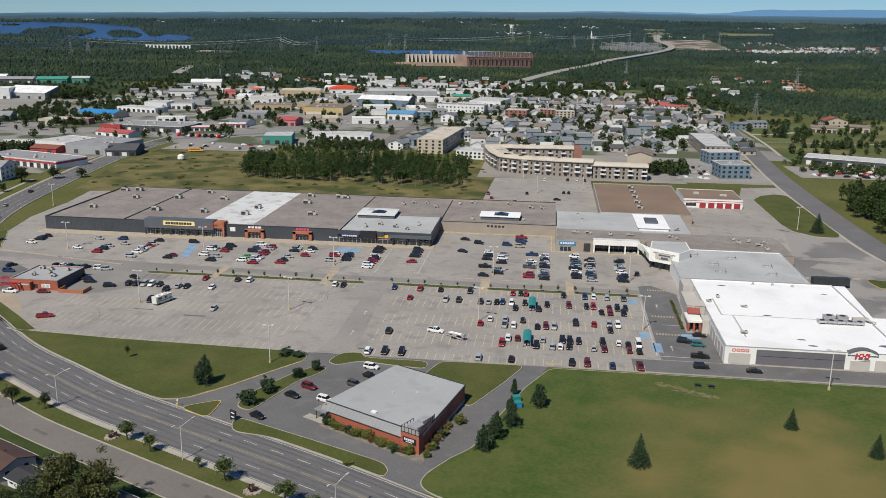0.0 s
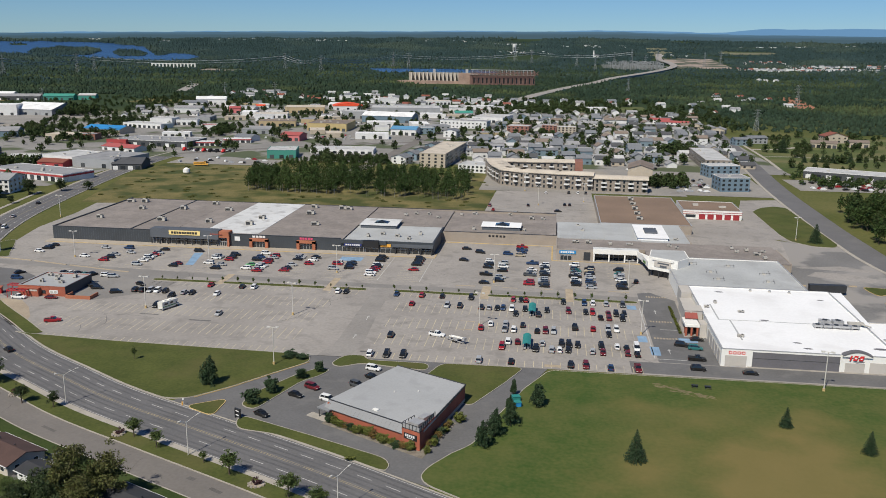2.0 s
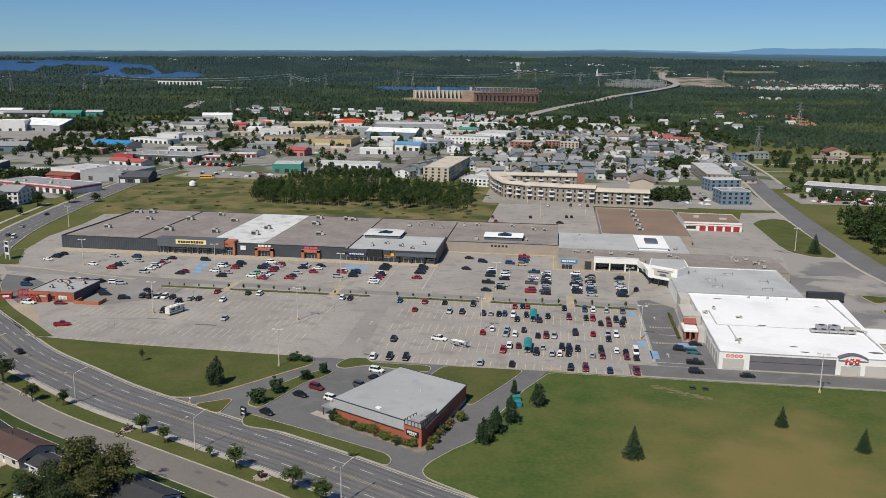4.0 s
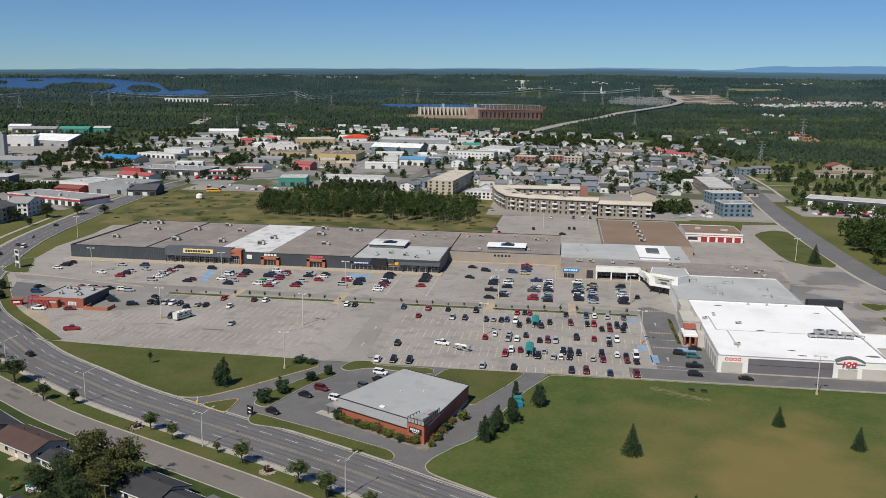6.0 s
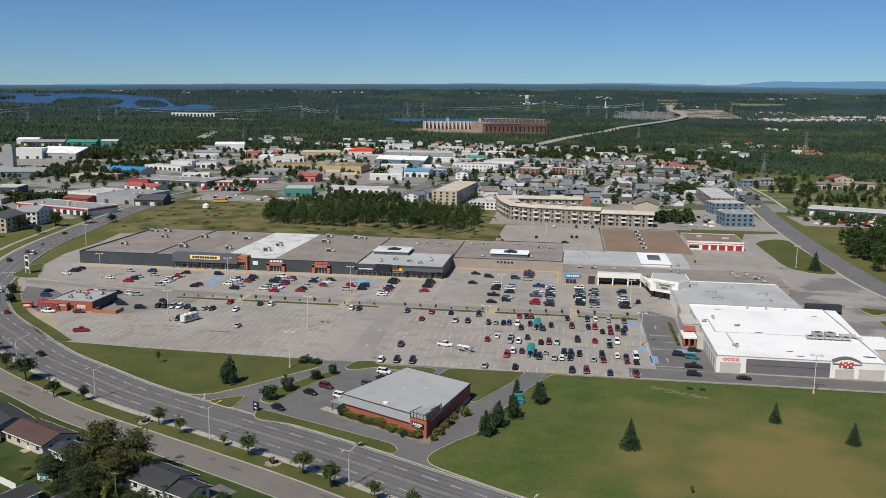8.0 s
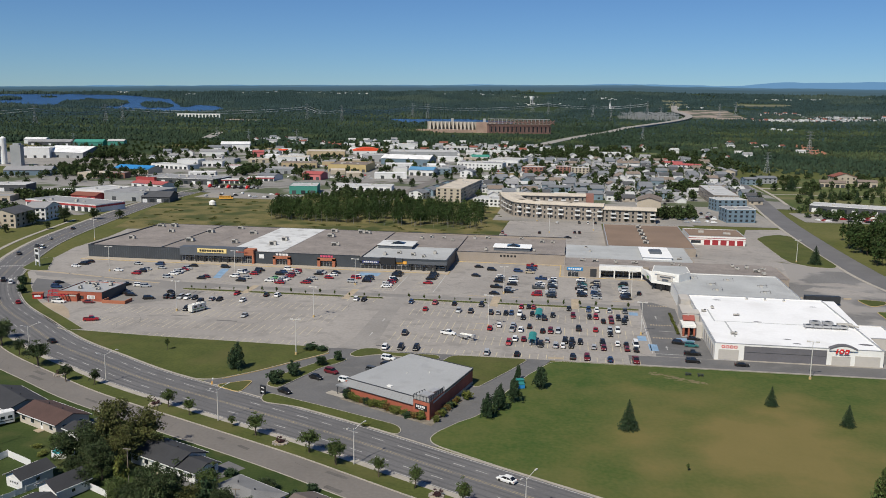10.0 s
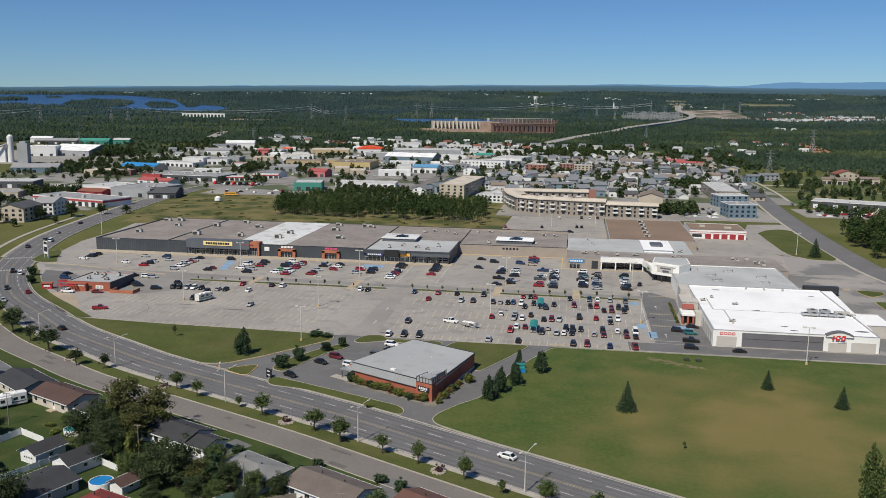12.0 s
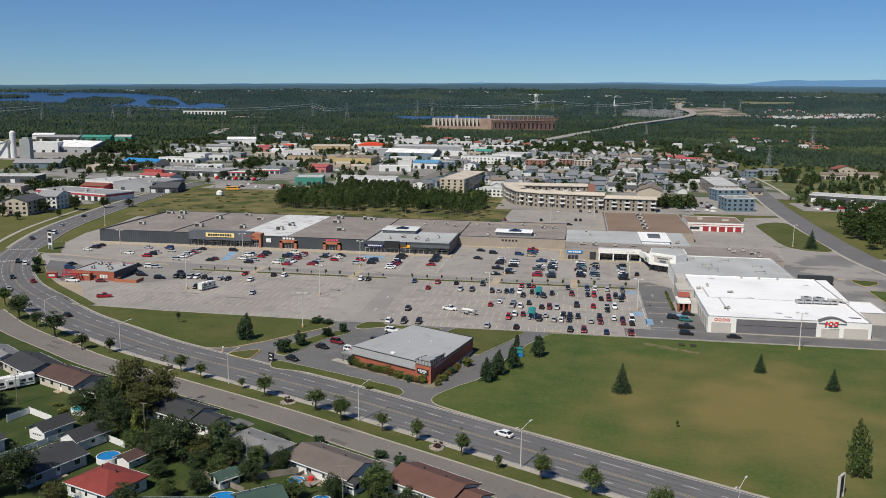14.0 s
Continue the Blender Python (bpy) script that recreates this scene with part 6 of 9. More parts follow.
def cedar(x, y, h, w, label, light=False):
    """A dense cedar that narrows to its top."""
    k = park.randrange(3)
    t = thing("cedar_tree", label, "tree", "cedars", at=(x, y, 0.15), turn=park.uniform(0, 360))
    t.scale = (w, w, h / 1.05)
    part("stem", CEDAR[k][0], None, t)
    part("foliage", TALL[k][1 if light else 0], None, t)
    return t


def bush(x, y, h, w, light=False, z=0.15, name="shrub", label="", group="shrubs"):
    k = park.randrange(3)
    t = thing(name, label or ("yellow-green leafy shrub beside the wall" if light else "dense dark green evergreen shrub"), "shrub", group, at=(x, y, z), turn=park.uniform(0, 360))
    t.scale = (w, w, h / 1.15)
    part("stem", CEDAR[k][0], None, t)
    part("foliage", CEDAR[k][2 if light else 1], None, t)
    return t


# on the lawns
conifer(264.1, -195.1, 8.0, 1.1)
conifer(304.1, -170.5, 5.6, 1.1)
conifer(320.4, -183, 6.0, 1.1)
conifer(374, 55, 10, 1.2)
cedar(310, -239, 11.5, 5.4, "tall dense green cedar on the lawn", True)
for x, y, h, w in ((228, -193.6, 6.4, 4.4), (230.4, -187.3, 6.8, 4.6), (234, -180.5, 6.6, 4.2), (233.2, -171.8, 4.6, 2.4), (233.8, -161, 4.8, 2.2)):
    cedar(x, y, h, w, "dense upright dark green cedar on the lawn edge")
cedar(240.6, -167.6, 6.6, 4.8, "broad rounded dark green evergreen on the lawn")
cedar(148, -167, 7.8, 5.6, "upright bushy dark green tree on the lawn")
broadleaf(118, -152, 4.2, False, 0.16, 2, "thin young sapling on the lawn", wide=0.5)
for x, y, h, w in ((164.2, -177.5, 4.8, 5.4), (167.3, -169.5, 4.4, 5.0), (172.5, -158.5, 3.6, 4.0), (176, -152.5, 3.4, 3.4), (214, -156, 1.6, 2.4)):
    bush(x, y, h, w, label="dark green leafy shrub beside the parking bays")
broadleaf(276, -218, 1.8, False, 0.16, 3, "small thin sapling on the lawn", wide=0.7)
bush(164, -142.5, 2.0, 5.5, label="low spreading juniper at the drive corner")
bush(168, -143, 1.6, 4.5, label="low spreading juniper at the drive corner")
# along the verge
for i, (x, y, h, w_) in enumerate(((87.5, -175.5, 7.8, 1.45), (104, -187, 5.2, 1.2), (63, -158.5, 8.0, 1.45), (75, -166.5, 5.5, 1.2), (114, -188.5, 4.6, 1.0), (143, -201.5, 4.6, 0.95), (151, -206, 4.2, 0.9), (165, -211.5, 2.6, 0.8), (173, -216, 5.2, 1.0), (189, -223.5, 5.2, 1.0), (197, -229, 5.4, 1.0), (208, -233.5, 4.4, 0.8), (217, -237.5, 4.6, 0.8), (228, -243.5, 4.8, 0.85), (236.5, -249, 3.0, 0.7), (245.5, -252.5, 5.2, 0.95), (255.5, -257.5, 5.4, 1.0), (268, -264, 5.2, 1.0), (280, -271, 4.8, 0.9), (57, -150, 6, 1.1), (45, -141, 6, 1.0))):
    broadleaf(x, y, h * (1 if i < 5 else 1.12), i < 5, 0.2, group="verge trees", wide=w_ * (1 if i < 5 else 1.2), label="young maple standing on the grass verge")
STONE = mat("bed_stone", (0.33, 0.29, 0.25), 0.9, scale=(0.6, 4), var=0.2, bump=0.3)
PURPLE = mat("purple_leaves", (0.05, 0.018, 0.022), 0.8, scale=(0.6, 4), var=0.3, island=0.4)
v, f_ = leaf_quads(*cloud(120, 22, 50, 1.05, 0.6, 0.7, 0.11), 121)
purple = np_mesh("foliage", v, f_, PURPLE)
for x, y in ((99, -182), (138.5, -200.5), (180.5, -219.5), (222, -240.5), (262, -261)):
    t = thing("flower_bed", "ring of pale stones round purple shrubs on the verge", "flower bed", "verge beds", at=(x, y, 0.2), turn=park.uniform(0, 360))
    for i in range(11):
        a = i * 2 * math.pi / 11
        part("stone", Build().obox(1.6 * math.cos(a), 1.25 * math.sin(a), a + 0.4, 0.75, 0.5, -0.1, 0.22 + 0.08 * (i % 3)), STONE, t)
    part("soil", Build().cyl(0, 0, -0.05, 0.18, 1.5, 1.4, 12), DIRT, t)
    part("foliage", purple, None, t)
# round the tavern
RUST_LEAF = mat("rusty_leaves", (0.13, 0.07, 0.025), 0.7, scale=(0.6, 4), col2=(0.18, 0.14, 0.04), island=0.5, spec=0.25)
BED = mat("stony_bed", (0.20, 0.175, 0.14), 0.95, scale=(0.6, 4), var=0.35, bump=0.4)
RUSTY = []
for k in range(2):
    v, f_ = leaf_quads(*cloud(97 + k, 40, 24, 0.38, 0.46, 0.55, 0.045, 0.42, 1.0, 0.1), 98)
    RUSTY.append(np_mesh("foliage", v, f_, RUST_LEAF))


def rust(t, yes):
    """Turn a shrub's leaves to autumn colour."""
    if yes:
        [o for o in t.children if o.name.startswith("foliage")][0].data = RUSTY[park.randrange(2)]
        t["label"] = "rust-coloured garden shrub along the brick wall"


tm = pose(204.5, -175.3, 0.0, 0, 0, -28)
for i in range(15):
    p = tm @ Vector((-9.6 + i * 1.85, -17.2 + park.uniform(-0.5, 0.3), 0))
    rust(bush(p.x, p.y, park.uniform(1.4, 3.1), park.uniform(2.4, 3.4), i % 4 != 0, 0.02, label="leafy yellow-green garden shrub along the brick wall", group="tavern shrubs"), i % 5 == 3)
for i in range(9):
    p = tm @ Vector((east(-15.5 + i * 2.0) + 1.6 + park.uniform(-0.4, 0.5), -15.5 + i * 2.0, 0))
    rust(bush(p.x, p.y, park.uniform(1.0, 2.3), park.uniform(1.6, 2.8), i % 2 == 0, 0.02, label="leafy garden shrub along the brick wall", group="tavern shrubs"), i % 3 == 1)
bush(221.1, -180.2, 2.8, 3.4, True, 0.02, label="rounded olive shrub at the drive edge")
flat("planting_bed", [tuple((tm @ Vector((p, q, 0))).xy) for p, q in ((-11, -15.95), (18.6, -15.95), (14.1, 2), (16.6, 2), (21.2, -18.6), (-11, -18.6))], 0.05, BED, "stony soil and edging of the planting bed", "flower bed", drop=0.2)
bush(10.3, -71.5, 4.6, 5.0, label="dark leafy bush on the grass strip")
bush(20.5, -86.8, 4.2, 4.6, label="dark leafy bush on the grass strip")
bush(198, -205, 1.0, 2.4, True, 0.17, label="low yellow shrub on the grass strip")
# saplings along the car-park islands
for i in range(30):
    x = 86 + i * 6.4
    if not (171 < x < 182):
        broadleaf(x, -65, park.uniform(1.6, 3.0), False, 0.17, group="island saplings", wide=0.6, label="thin sapling in the car-park island")
# beside the supermarket
for i in range(13):
    bush(287.3, -99 + i * 2.4, 1.0, 1.5, True, 0.02, label="low shrub in the supermarket planter", group="planter shrubs")

# ---------------------------------------------------------------- houses by the service street
SHINGLE = {k: mat("shingles_" + k, c_, 0.9, scale=(0.25, 5), var=0.18, bump=0.4) for k, c_ in (("black", (0.035, 0.036, 0.04)), ("brown", (0.075, 0.043, 0.036)), ("grey", (0.19, 0.19, 0.19)), ("taupe", (0.13, 0.105, 0.092)), ("rust", (0.115, 0.056, 0.043)), ("red", (0.20, 0.034, 0.028)), ("green", (0.04, 0.075, 0.06)))}
SIDING = {k: mat("siding_" + k, c_, 0.7, scale=(0.4, 4), var=0.07) for k, c_ in (("white", (0.68, 0.68, 0.67)), ("cream", (0.52, 0.47, 0.40)), ("grey", (0.36, 0.37, 0.38)), ("beige", (0.43, 0.37, 0.29)), ("blue", (0.16, 0.24, 0.33)), ("brick", (0.28, 0.12, 0.08)), ("tan", (0.36, 0.29, 0.21)))}
TRIM = mat("white_trim", (0.72, 0.72, 0.71), 0.6, scale=(0.5, 4), var=0.04)


def window(parent, x, y, z, w, h, face):
    """A framed window on a wall; face: the side of the house it looks out of."""
    d = {"s": (0, -1), "n": (0, 1), "e": (1, 0), "w": (-1, 0)}[face]
    def slab_(e, g0, g1, dx=0.0):
        if d[0] == 0:
            y0, y1 = sorted((y + d[1] * g0, y + d[1] * g1))
            return (x - w / 2 - e, y0, z - e, x + w / 2 + e, y1, z + h + e)
        x0, x1 = sorted((x + d[0] * g0, x + d[0] * g1))
        return (x0, y - w / 2 - e, z - e, x1, y + w / 2 + e, z + h + e)
    fr = part("window", Build().box(*slab_(0.1, 0.0, 0.06)), TRIM, parent)
    part("pane", Build().box(*slab_(0.0, 0.06, 0.08)), GLASS, fr)
    return fr


def gable_roof(b, L, W, eave, ridge, over=0.5, th=0.22):
    """Two sloping slabs with thickness."""
    for s in (-1, 1):
        o = [(-L / 2 - over, s * (W / 2 + over), eave), (L / 2 + over, s * (W / 2 + over), eave), (L / 2 + over, 0, ridge), (-L / 2 - over, 0, ridge)]
        u = [(x, y, z - th) for x, y, z in o]
        b.face(o).face(u[::-1])
        for i in range(4):
            j = (i + 1) % 4
            if i != 2:
                b.face([o[i], u[i], u[j], o[j]])
    return b


def hip_roof(b, L, W, eave, ridge, over=0.5, th=0.22):
    x, y, k = L / 2 + over, W / 2 + over, L / 2 - W / 2
    a, c_, d, e = (-x, -y, eave), (x, -y, eave), (x, y, eave), (-x, y, eave)
    r0, r1 = (-k, 0, ridge), (k, 0, ridge)
    b.face([a, c_, r1, r0]).face([c_, d, r1]).face([d, e, r0, r1]).face([e, a, r0])
    lo = [(p[0], p[1], eave - th) for p in (a, c_, d, e)]
    for p, q, u, v_ in zip((a, c_, d, e), (c_, d, e, a), lo, lo[1:] + lo[:1]):
        b.face([p, u, v_, q])
    return b.face(lo[::-1])


def bungalow(x, y, L, W, roof, wall, turn=-29, eave=2.7, ridge=4.4, hip=False, porch=True, chimney=True, name="house", label="", bare=False):
    t = thing(name, label or f"{wall} bungalow with {roof} shingle roof", "house" if name == "house" else name, "houses by the street" if name == "house" else "", at=(x, y, 0.1), turn=turn)
    w_ = Build().box(-L / 2, -W / 2, -0.3, L / 2, W / 2, eave - 0.05)
    if not hip:
        for s in (-1, 1):
            g0, g1 = sorted((s * L / 2, s * (L / 2 - 0.2)))
            k = len(w_.v)
            w_.v += [(g0, -W / 2, eave - 0.05), (g0, W / 2, eave - 0.05), (g0, 0, ridge - 0.3), (g1, -W / 2, eave - 0.05), (g1, W / 2, eave - 0.05), (g1, 0, ridge - 0.3)]
            w_.f += [(k, k + 1, k + 2), (k + 3, k + 5, k + 4), (k, k + 2, k + 5, k + 3), (k + 1, k + 4, k + 5, k + 2)]
    part("wall", w_, SIDING[wall], t)
    part("roof", (hip_roof if hip else gable_roof)(Build(), L, W, eave, ridge), SHINGLE[roof], t)
    ins = 0 if hip else 0.0
    part("gutter", Build().box(-L / 2 - 0.5, -W / 2 - 0.62, eave - 0.2, L / 2 + 0.5, -W / 2 - 0.48, eave - 0.02).box(-L / 2 - 0.5, W / 2 + 0.48, eave - 0.2, L / 2 + 0.5, W / 2 + 0.62, eave - 0.02), TRIM, t)
    if bare:
        window(t, 0, -W / 2, 1.0, 0.8, 0.7, "s")
        return t
    n_ = max(2, int(L / 3.6))
    for i in range(n_):
        xx = -L / 2 + L * (i + 0.5) / n_
        if i == n_ // 2 and porch:
            d = part("door", Build().box(xx - 0.5, -W / 2 - 0.06, 0.2, xx + 0.5, -W / 2, 2.2), TRIM, t)
            part("door_pane", Build().box(xx - 0.3, -W / 2 - 0.09, 1.2, xx + 0.3, -W / 2 - 0.06, 2.0), GLASS, d)
            part("porch", Build().box(xx - 1.2, -W / 2 - 1.6, -0.2, xx + 1.2, -W / 2 - 0.06, 0.2), SIDING["tan"], t, "small wooden porch")
        else:
            window(t, xx, -W / 2, 1.0, 1.3, 1.1, "s")
            window(t, xx, W / 2, 1.0, 1.3, 1.1, "n")
    for s, f in ((-1, "w"), (1, "e")):
        window(t, s * L / 2, -W / 4, 1.0, 1.1, 1.1, f)
        window(t, s * L / 2, W / 4, 1.0, 1.1, 1.1, f)
    if chimney:
        part("flue", Build().cyl(L * 0.18, 0.7, eave, ridge + 0.1, 0.16, 0.16, 8), DARK_METAL, t)
        part("vent", Build().cyl(-L * 0.2, 0.9, eave, ridge + 0.25, 0.12, n=8), DARK_METAL, t)
    return t


bungalow(119.8, -217, 16, 9, "brown", "cream", -25)
bungalow(103, -209, 16, 10, "black", "cream", -33)
bungalow(88, -203, 15, 9, "grey", "white", -35)
bungalow(159.4, -234.6, 14.5, 9, "black", "white", -24)
bungalow(184, -251, 14, 9.5, "grey", "white", -28, 2.7, 4.0, True)
bungalow(203, -256.5, 16.5, 9.5, "taupe", "white", -27)
bungalow(225, -262.5, 15, 9.5, "rust", "white", -29)
bungalow(231.5, -266.5, 8, 7, "rust", "white", -29, 2.4, 3.6, chimney=False)
bungalow(162.6, -273, 11, 9.5, "red", "white", -20, 2.8, 4.7, True)
# grey siding here paints in the shade under this house's deep eaves
bungalow(144.6, -266.5, 13, 10, "black", "grey", 68, 2.6, 4.1)
bungalow(123.5, -262, 12, 9, "black", "white", 64, 2.8, 4.2)
bungalow(194.2, -274.4, 8, 6.5, "green", "cream", 40, 2.5, 3.9)
bungalow(180.5, -282.5, 13, 9, "green", "white", 10, 2.7, 4.4)
bungalow(246, -276, 15, 9.5, "black", "white", -29)
bungalow(210, -281, 14, 9, "black", "cream", -29)
bungalow(112, -274, 14, 9, "grey", "white", -35)
bungalow(106, -246, 14, 9, "black", "white", -35)
# garages and garden sheds
def garage_door(t, L, w, h):
    """A sectional door in the gable end, with four small panes."""
    d = part("garage_door", Build().box(-L / 2 - 0.05, -w / 2, 0.0, -L / 2, w / 2, h), TRIM, t, "white sectional garage door")
    for k in range(3):
        part("door_groove", Build().box(-L / 2 - 0.06, -w / 2 + 0.05, h * (k + 1) / 4 - 0.02, -L / 2 - 0.05, w / 2 - 0.05, h * (k + 1) / 4 + 0.02), SIDING["grey"], d)
    for k in range(4):
        part("pane", Build().box(-L / 2 - 0.07, -w / 2 + w * (k + 0.2) / 4, h * 0.56, -L / 2 - 0.05, -w / 2 + w * (k + 0.8) / 4, h * 0.7), GLASS, d)


garage_door(bungalow(134.8, -248.8, 7.4, 5.2, "black", "white", 70, 2.5, 4.0, False, False, False, "garage", "white garage with black gable roof", bare=True), 7.4, 3.0, 2.1)
garage_door(bungalow(145.0, -252.2, 7.6, 6.0, "black", "white", 67, 2.5, 4.3, False, False, False, "garage", "white garage with steep black gable roof", bare=True), 7.6, 3.0, 2.1)
bungalow(160.5, -260.0, 4.4, 3.8, "brown", "white", 68, 1.9, 2.9, False, False, False, "shed", "white garden shed with brown roof", bare=True)
bungalow(183.5, -265.5, 4.5, 3.6, "green", "white", 55, 2.0, 3.0, False, False, False, "shed", "white garden shed with green roof")
bungalow(209, -263.5, 4, 3.4, "black", "white", -27, 2.0, 2.7, False, False, False, "shed", "white lean-to shed with black roof")
bungalow(131.5, -223.5, 6, 5.5, "black", "white", -25, 2.2, 3.1, False, False, False, "garage", "low white carport with black roof")
bungalow(168.6, -239.4, 6, 6.5, "black", "white", -24, 2.5, 3.7, False, False, False, "garage", "carport with black roof")

WATER_BLUE = mat("pool_water", (0.02, 0.20, 0.48), 0.08, scale=(0.5, 4), var=0.12, spec=0.6)
TEAL_TARP = mat("teal_cover", (0.02, 0.28, 0.30), 0.4, scale=(0.5, 4), var=0.15)
for x, y, r_, m_ in ((155.0, -259.6, 2.45, WATER_BLUE), (186.5, -273.5, 2.8, WATER_BLUE), (133.5, -234.7, 2.5, TEAL_TARP), (197.5, -263.5, 1.7, WATER_BLUE), (205, -271, 2.0, WATER_BLUE)):
    t = thing("pool", "round above-ground pool in a garden", "pool", "garden pools", at=(x, y, 0.1))
    ring = Build()
    for i in range(24):
        a, c_ = 2 * math.pi * i / 24, 2 * math.pi * (i + 1) / 24
        q0, q1 = (math.cos(a), math.sin(a)), (math.cos(c_), math.sin(c_))
        ring.face([(r_ * q0[0], r_ * q0[1], -0.1), (r_ * q1[0], r_ * q1[1], -0.1), (r_ * q1[0], r_ * q1[1], 1.2), (r_ * q0[0], r_ * q0[1], 1.2)])
        ring.face([(r_ * q0[0], r_ * q0[1], 1.2), (r_ * q1[0], r_ * q1[1], 1.2), ((r_ - 0.18) * q1[0], (r_ - 0.18) * q1[1], 1.2), ((r_ - 0.18) * q0[0], (r_ - 0.18) * q0[1], 1.2)])
    part("rim", ring, TRIM, t, "white pool wall and rim")
    part("water", Build().cyl(0, 0, 0, 1.05, r_ - 0.1, n=24), m_, t)


def fence(pts, h=1.5, material=None):
    t = thing("fence", "white board garden fence" if material is None else "weathered wooden garden fence", "fence", "garden fences")
    material = material or TRIM
    for p, q in zip(pts, pts[1:]):
        p, q = Vector(p), Vector(q)
        d = q - p
        n_ = max(2, int(d.length / 2.2))
        a = math.atan2(d.y, d.x)
        for i in range(n_):
            m = p + d * (i + 0.5) / n_
            part("panel", Build().obox(m.x, m.y, a, d.length / n_ - 0.14, 0.05, 0.2, h + 0.1), material, t)
            s = p + d * i / n_
            part("post", Build().obox(s.x, s.y, a, 0.12, 0.12, -0.1, h + 0.25), material, t)
    return t


OLD_WOOD = mat("weathered_wood", (0.22, 0.19, 0.16), 0.9, scale=(0.6, 5), var=0.2)
fence([(120.2, -244), (121.9, -238.1), (130.5, -242.2)], 1.7)
fence([(131, -267), (139.2, -249.3)], 1.4)
fence([(149.6, -250.3), (155, -253)], 1.6)
fence([(189, -263), (197, -258), (201, -262)], 1.5, OLD_WOOD)
fence([(176, -262), (189, -269)], 1.3, OLD_WOOD)
cv = thing("camper_trailer", "large white camper trailer parked beside a house", "caravan", at=(106.6, -221.8, 0.1), turn=50)
part("body", Build().prism([(-4.6, -1.25), (4.3, -1.25), (4.6, -0.9), (4.6, 0.9), (4.3, 1.25), (-4.6, 1.25)], 0.55, 3.3), TRIM, cv)
part("roof", Build().prism([(-4.5, -1.1), (4.2, -1.1), (4.2, 1.1), (-4.5, 1.1)], 3.3, 3.42).box(-1.2, -0.4, 3.42, -0.3, 0.4, 3.7).box(1.6, -0.35, 3.42, 2.3, 0.35, 3.6), TRIM, cv)
part("stripe", Build().box(-4.5, -1.29, 1.1, 4.2, -1.25, 1.3), DARK_METAL, cv)
part("slide_out", Build().box(-2.6, -1.75, 0.9, 0.6, -1.25, 2.9), TRIM, cv)
for x, y in ((-4.0, -1.29), (-2.0, -1.79), (1.2, -1.29), (2.9, -1.29)):
    part("window", Build().box(x, y, 1.7, x + 1.0, y + 0.04, 2.4), GLASS, cv)
for s in (-1, 1):
    for x in (-0.5, 0.4):
        part("wheel", Build().tube((x, s * 1.0, 0.35), (x, s * 1.22, 0.35), 0.35, n=10), TYRE, cv)
dk = thing("deck", "wooden terrace with garden furniture behind a house", "deck", at=(199.5, -261.5, 0.1), turn=-27)
part("boards", Build().box(-2.6, -2.2, 0.3, 2.6, 2.2, 0.45), OLD_WOOD, dk)
part("rail", Build().box(-2.6, -2.2, 0.45, 2.6, -2.1, 1.3).box(-2.6, -2.1, 0.45, -2.5, 2.2, 1.3), OLD_WOOD, dk)
part("table", Build().cyl(0.6, 0, 0.45, 1.15, 0.6, 0.6, 10), SIGN_RED, dk, "red garden table")
for x, y in ((115, -233), (186, -260), (156, -246), (209, -270)):
    t = thing("utility_pole", "grey wooden utility pole", "pole", "utility poles", at=(x, y, 0.1))
    part("pole", Build().cyl(0, 0, -0.2, 8.0, 0.11, 0.08, 8), OLD_WOOD, t)
    part("crossarm", Build().box(-0.9, -0.06, 7.8, 0.9, 0.06, 7.95), OLD_WOOD, t)
# driveways
for x, y, a in ((129, -217, -31), (172, -238, -30), (213, -252, -27), (240, -266, -29)):
    flat("driveway", [tuple((pose(x, y, 0, 0, 0, a) @ Vector((p, q, 0))).xy) for p, q in ((-3, -8), (3, -8), (3, 6), (-3, 6))], 0.115, ASPHALT_DARK, "dark asphalt house driveway", "driveway", drop=0.2)
# garden trees
OLD = []
for k in range(4):
    p, s = cloud(140 + k, 110, 64, 0.92, 1.15, 1.66, 0.056, 0.34, 0.8, 0.15)
    p[:, 2] = np.maximum(p[:, 2], 0.25 + 0.2 * np.abs(p[:, 0]))
    v, f_ = leaf_quads(p, s, 150 + k)
    OLD.append((BROAD[k][0], np_mesh("crown", v, f_, LEAF), np_mesh("crown", v, f_, LEAF_DARK), np_mesh("crown", v, f_, OLIVE)))


def old_tree(x, y, h, w, tone=1):
    """A full garden tree whose crown hangs low; tone 0 green, 1 dark, 2 olive."""
    k = park.randrange(4)
    t = thing("tree", ("green leafy garden tree beside a house", "dense dark green garden tree between the houses", "olive-green garden tree with a full crown")[tone], "tree", "garden trees", at=(x, y, 0.1), turn=park.uniform(0, 360))
    t.scale = (w / 1.95, w / 1.95, h / 2.9)
    part("trunk", OLD[k][0], None, t)
    part("crown", OLD[k][1 + tone], None, t)
    return t


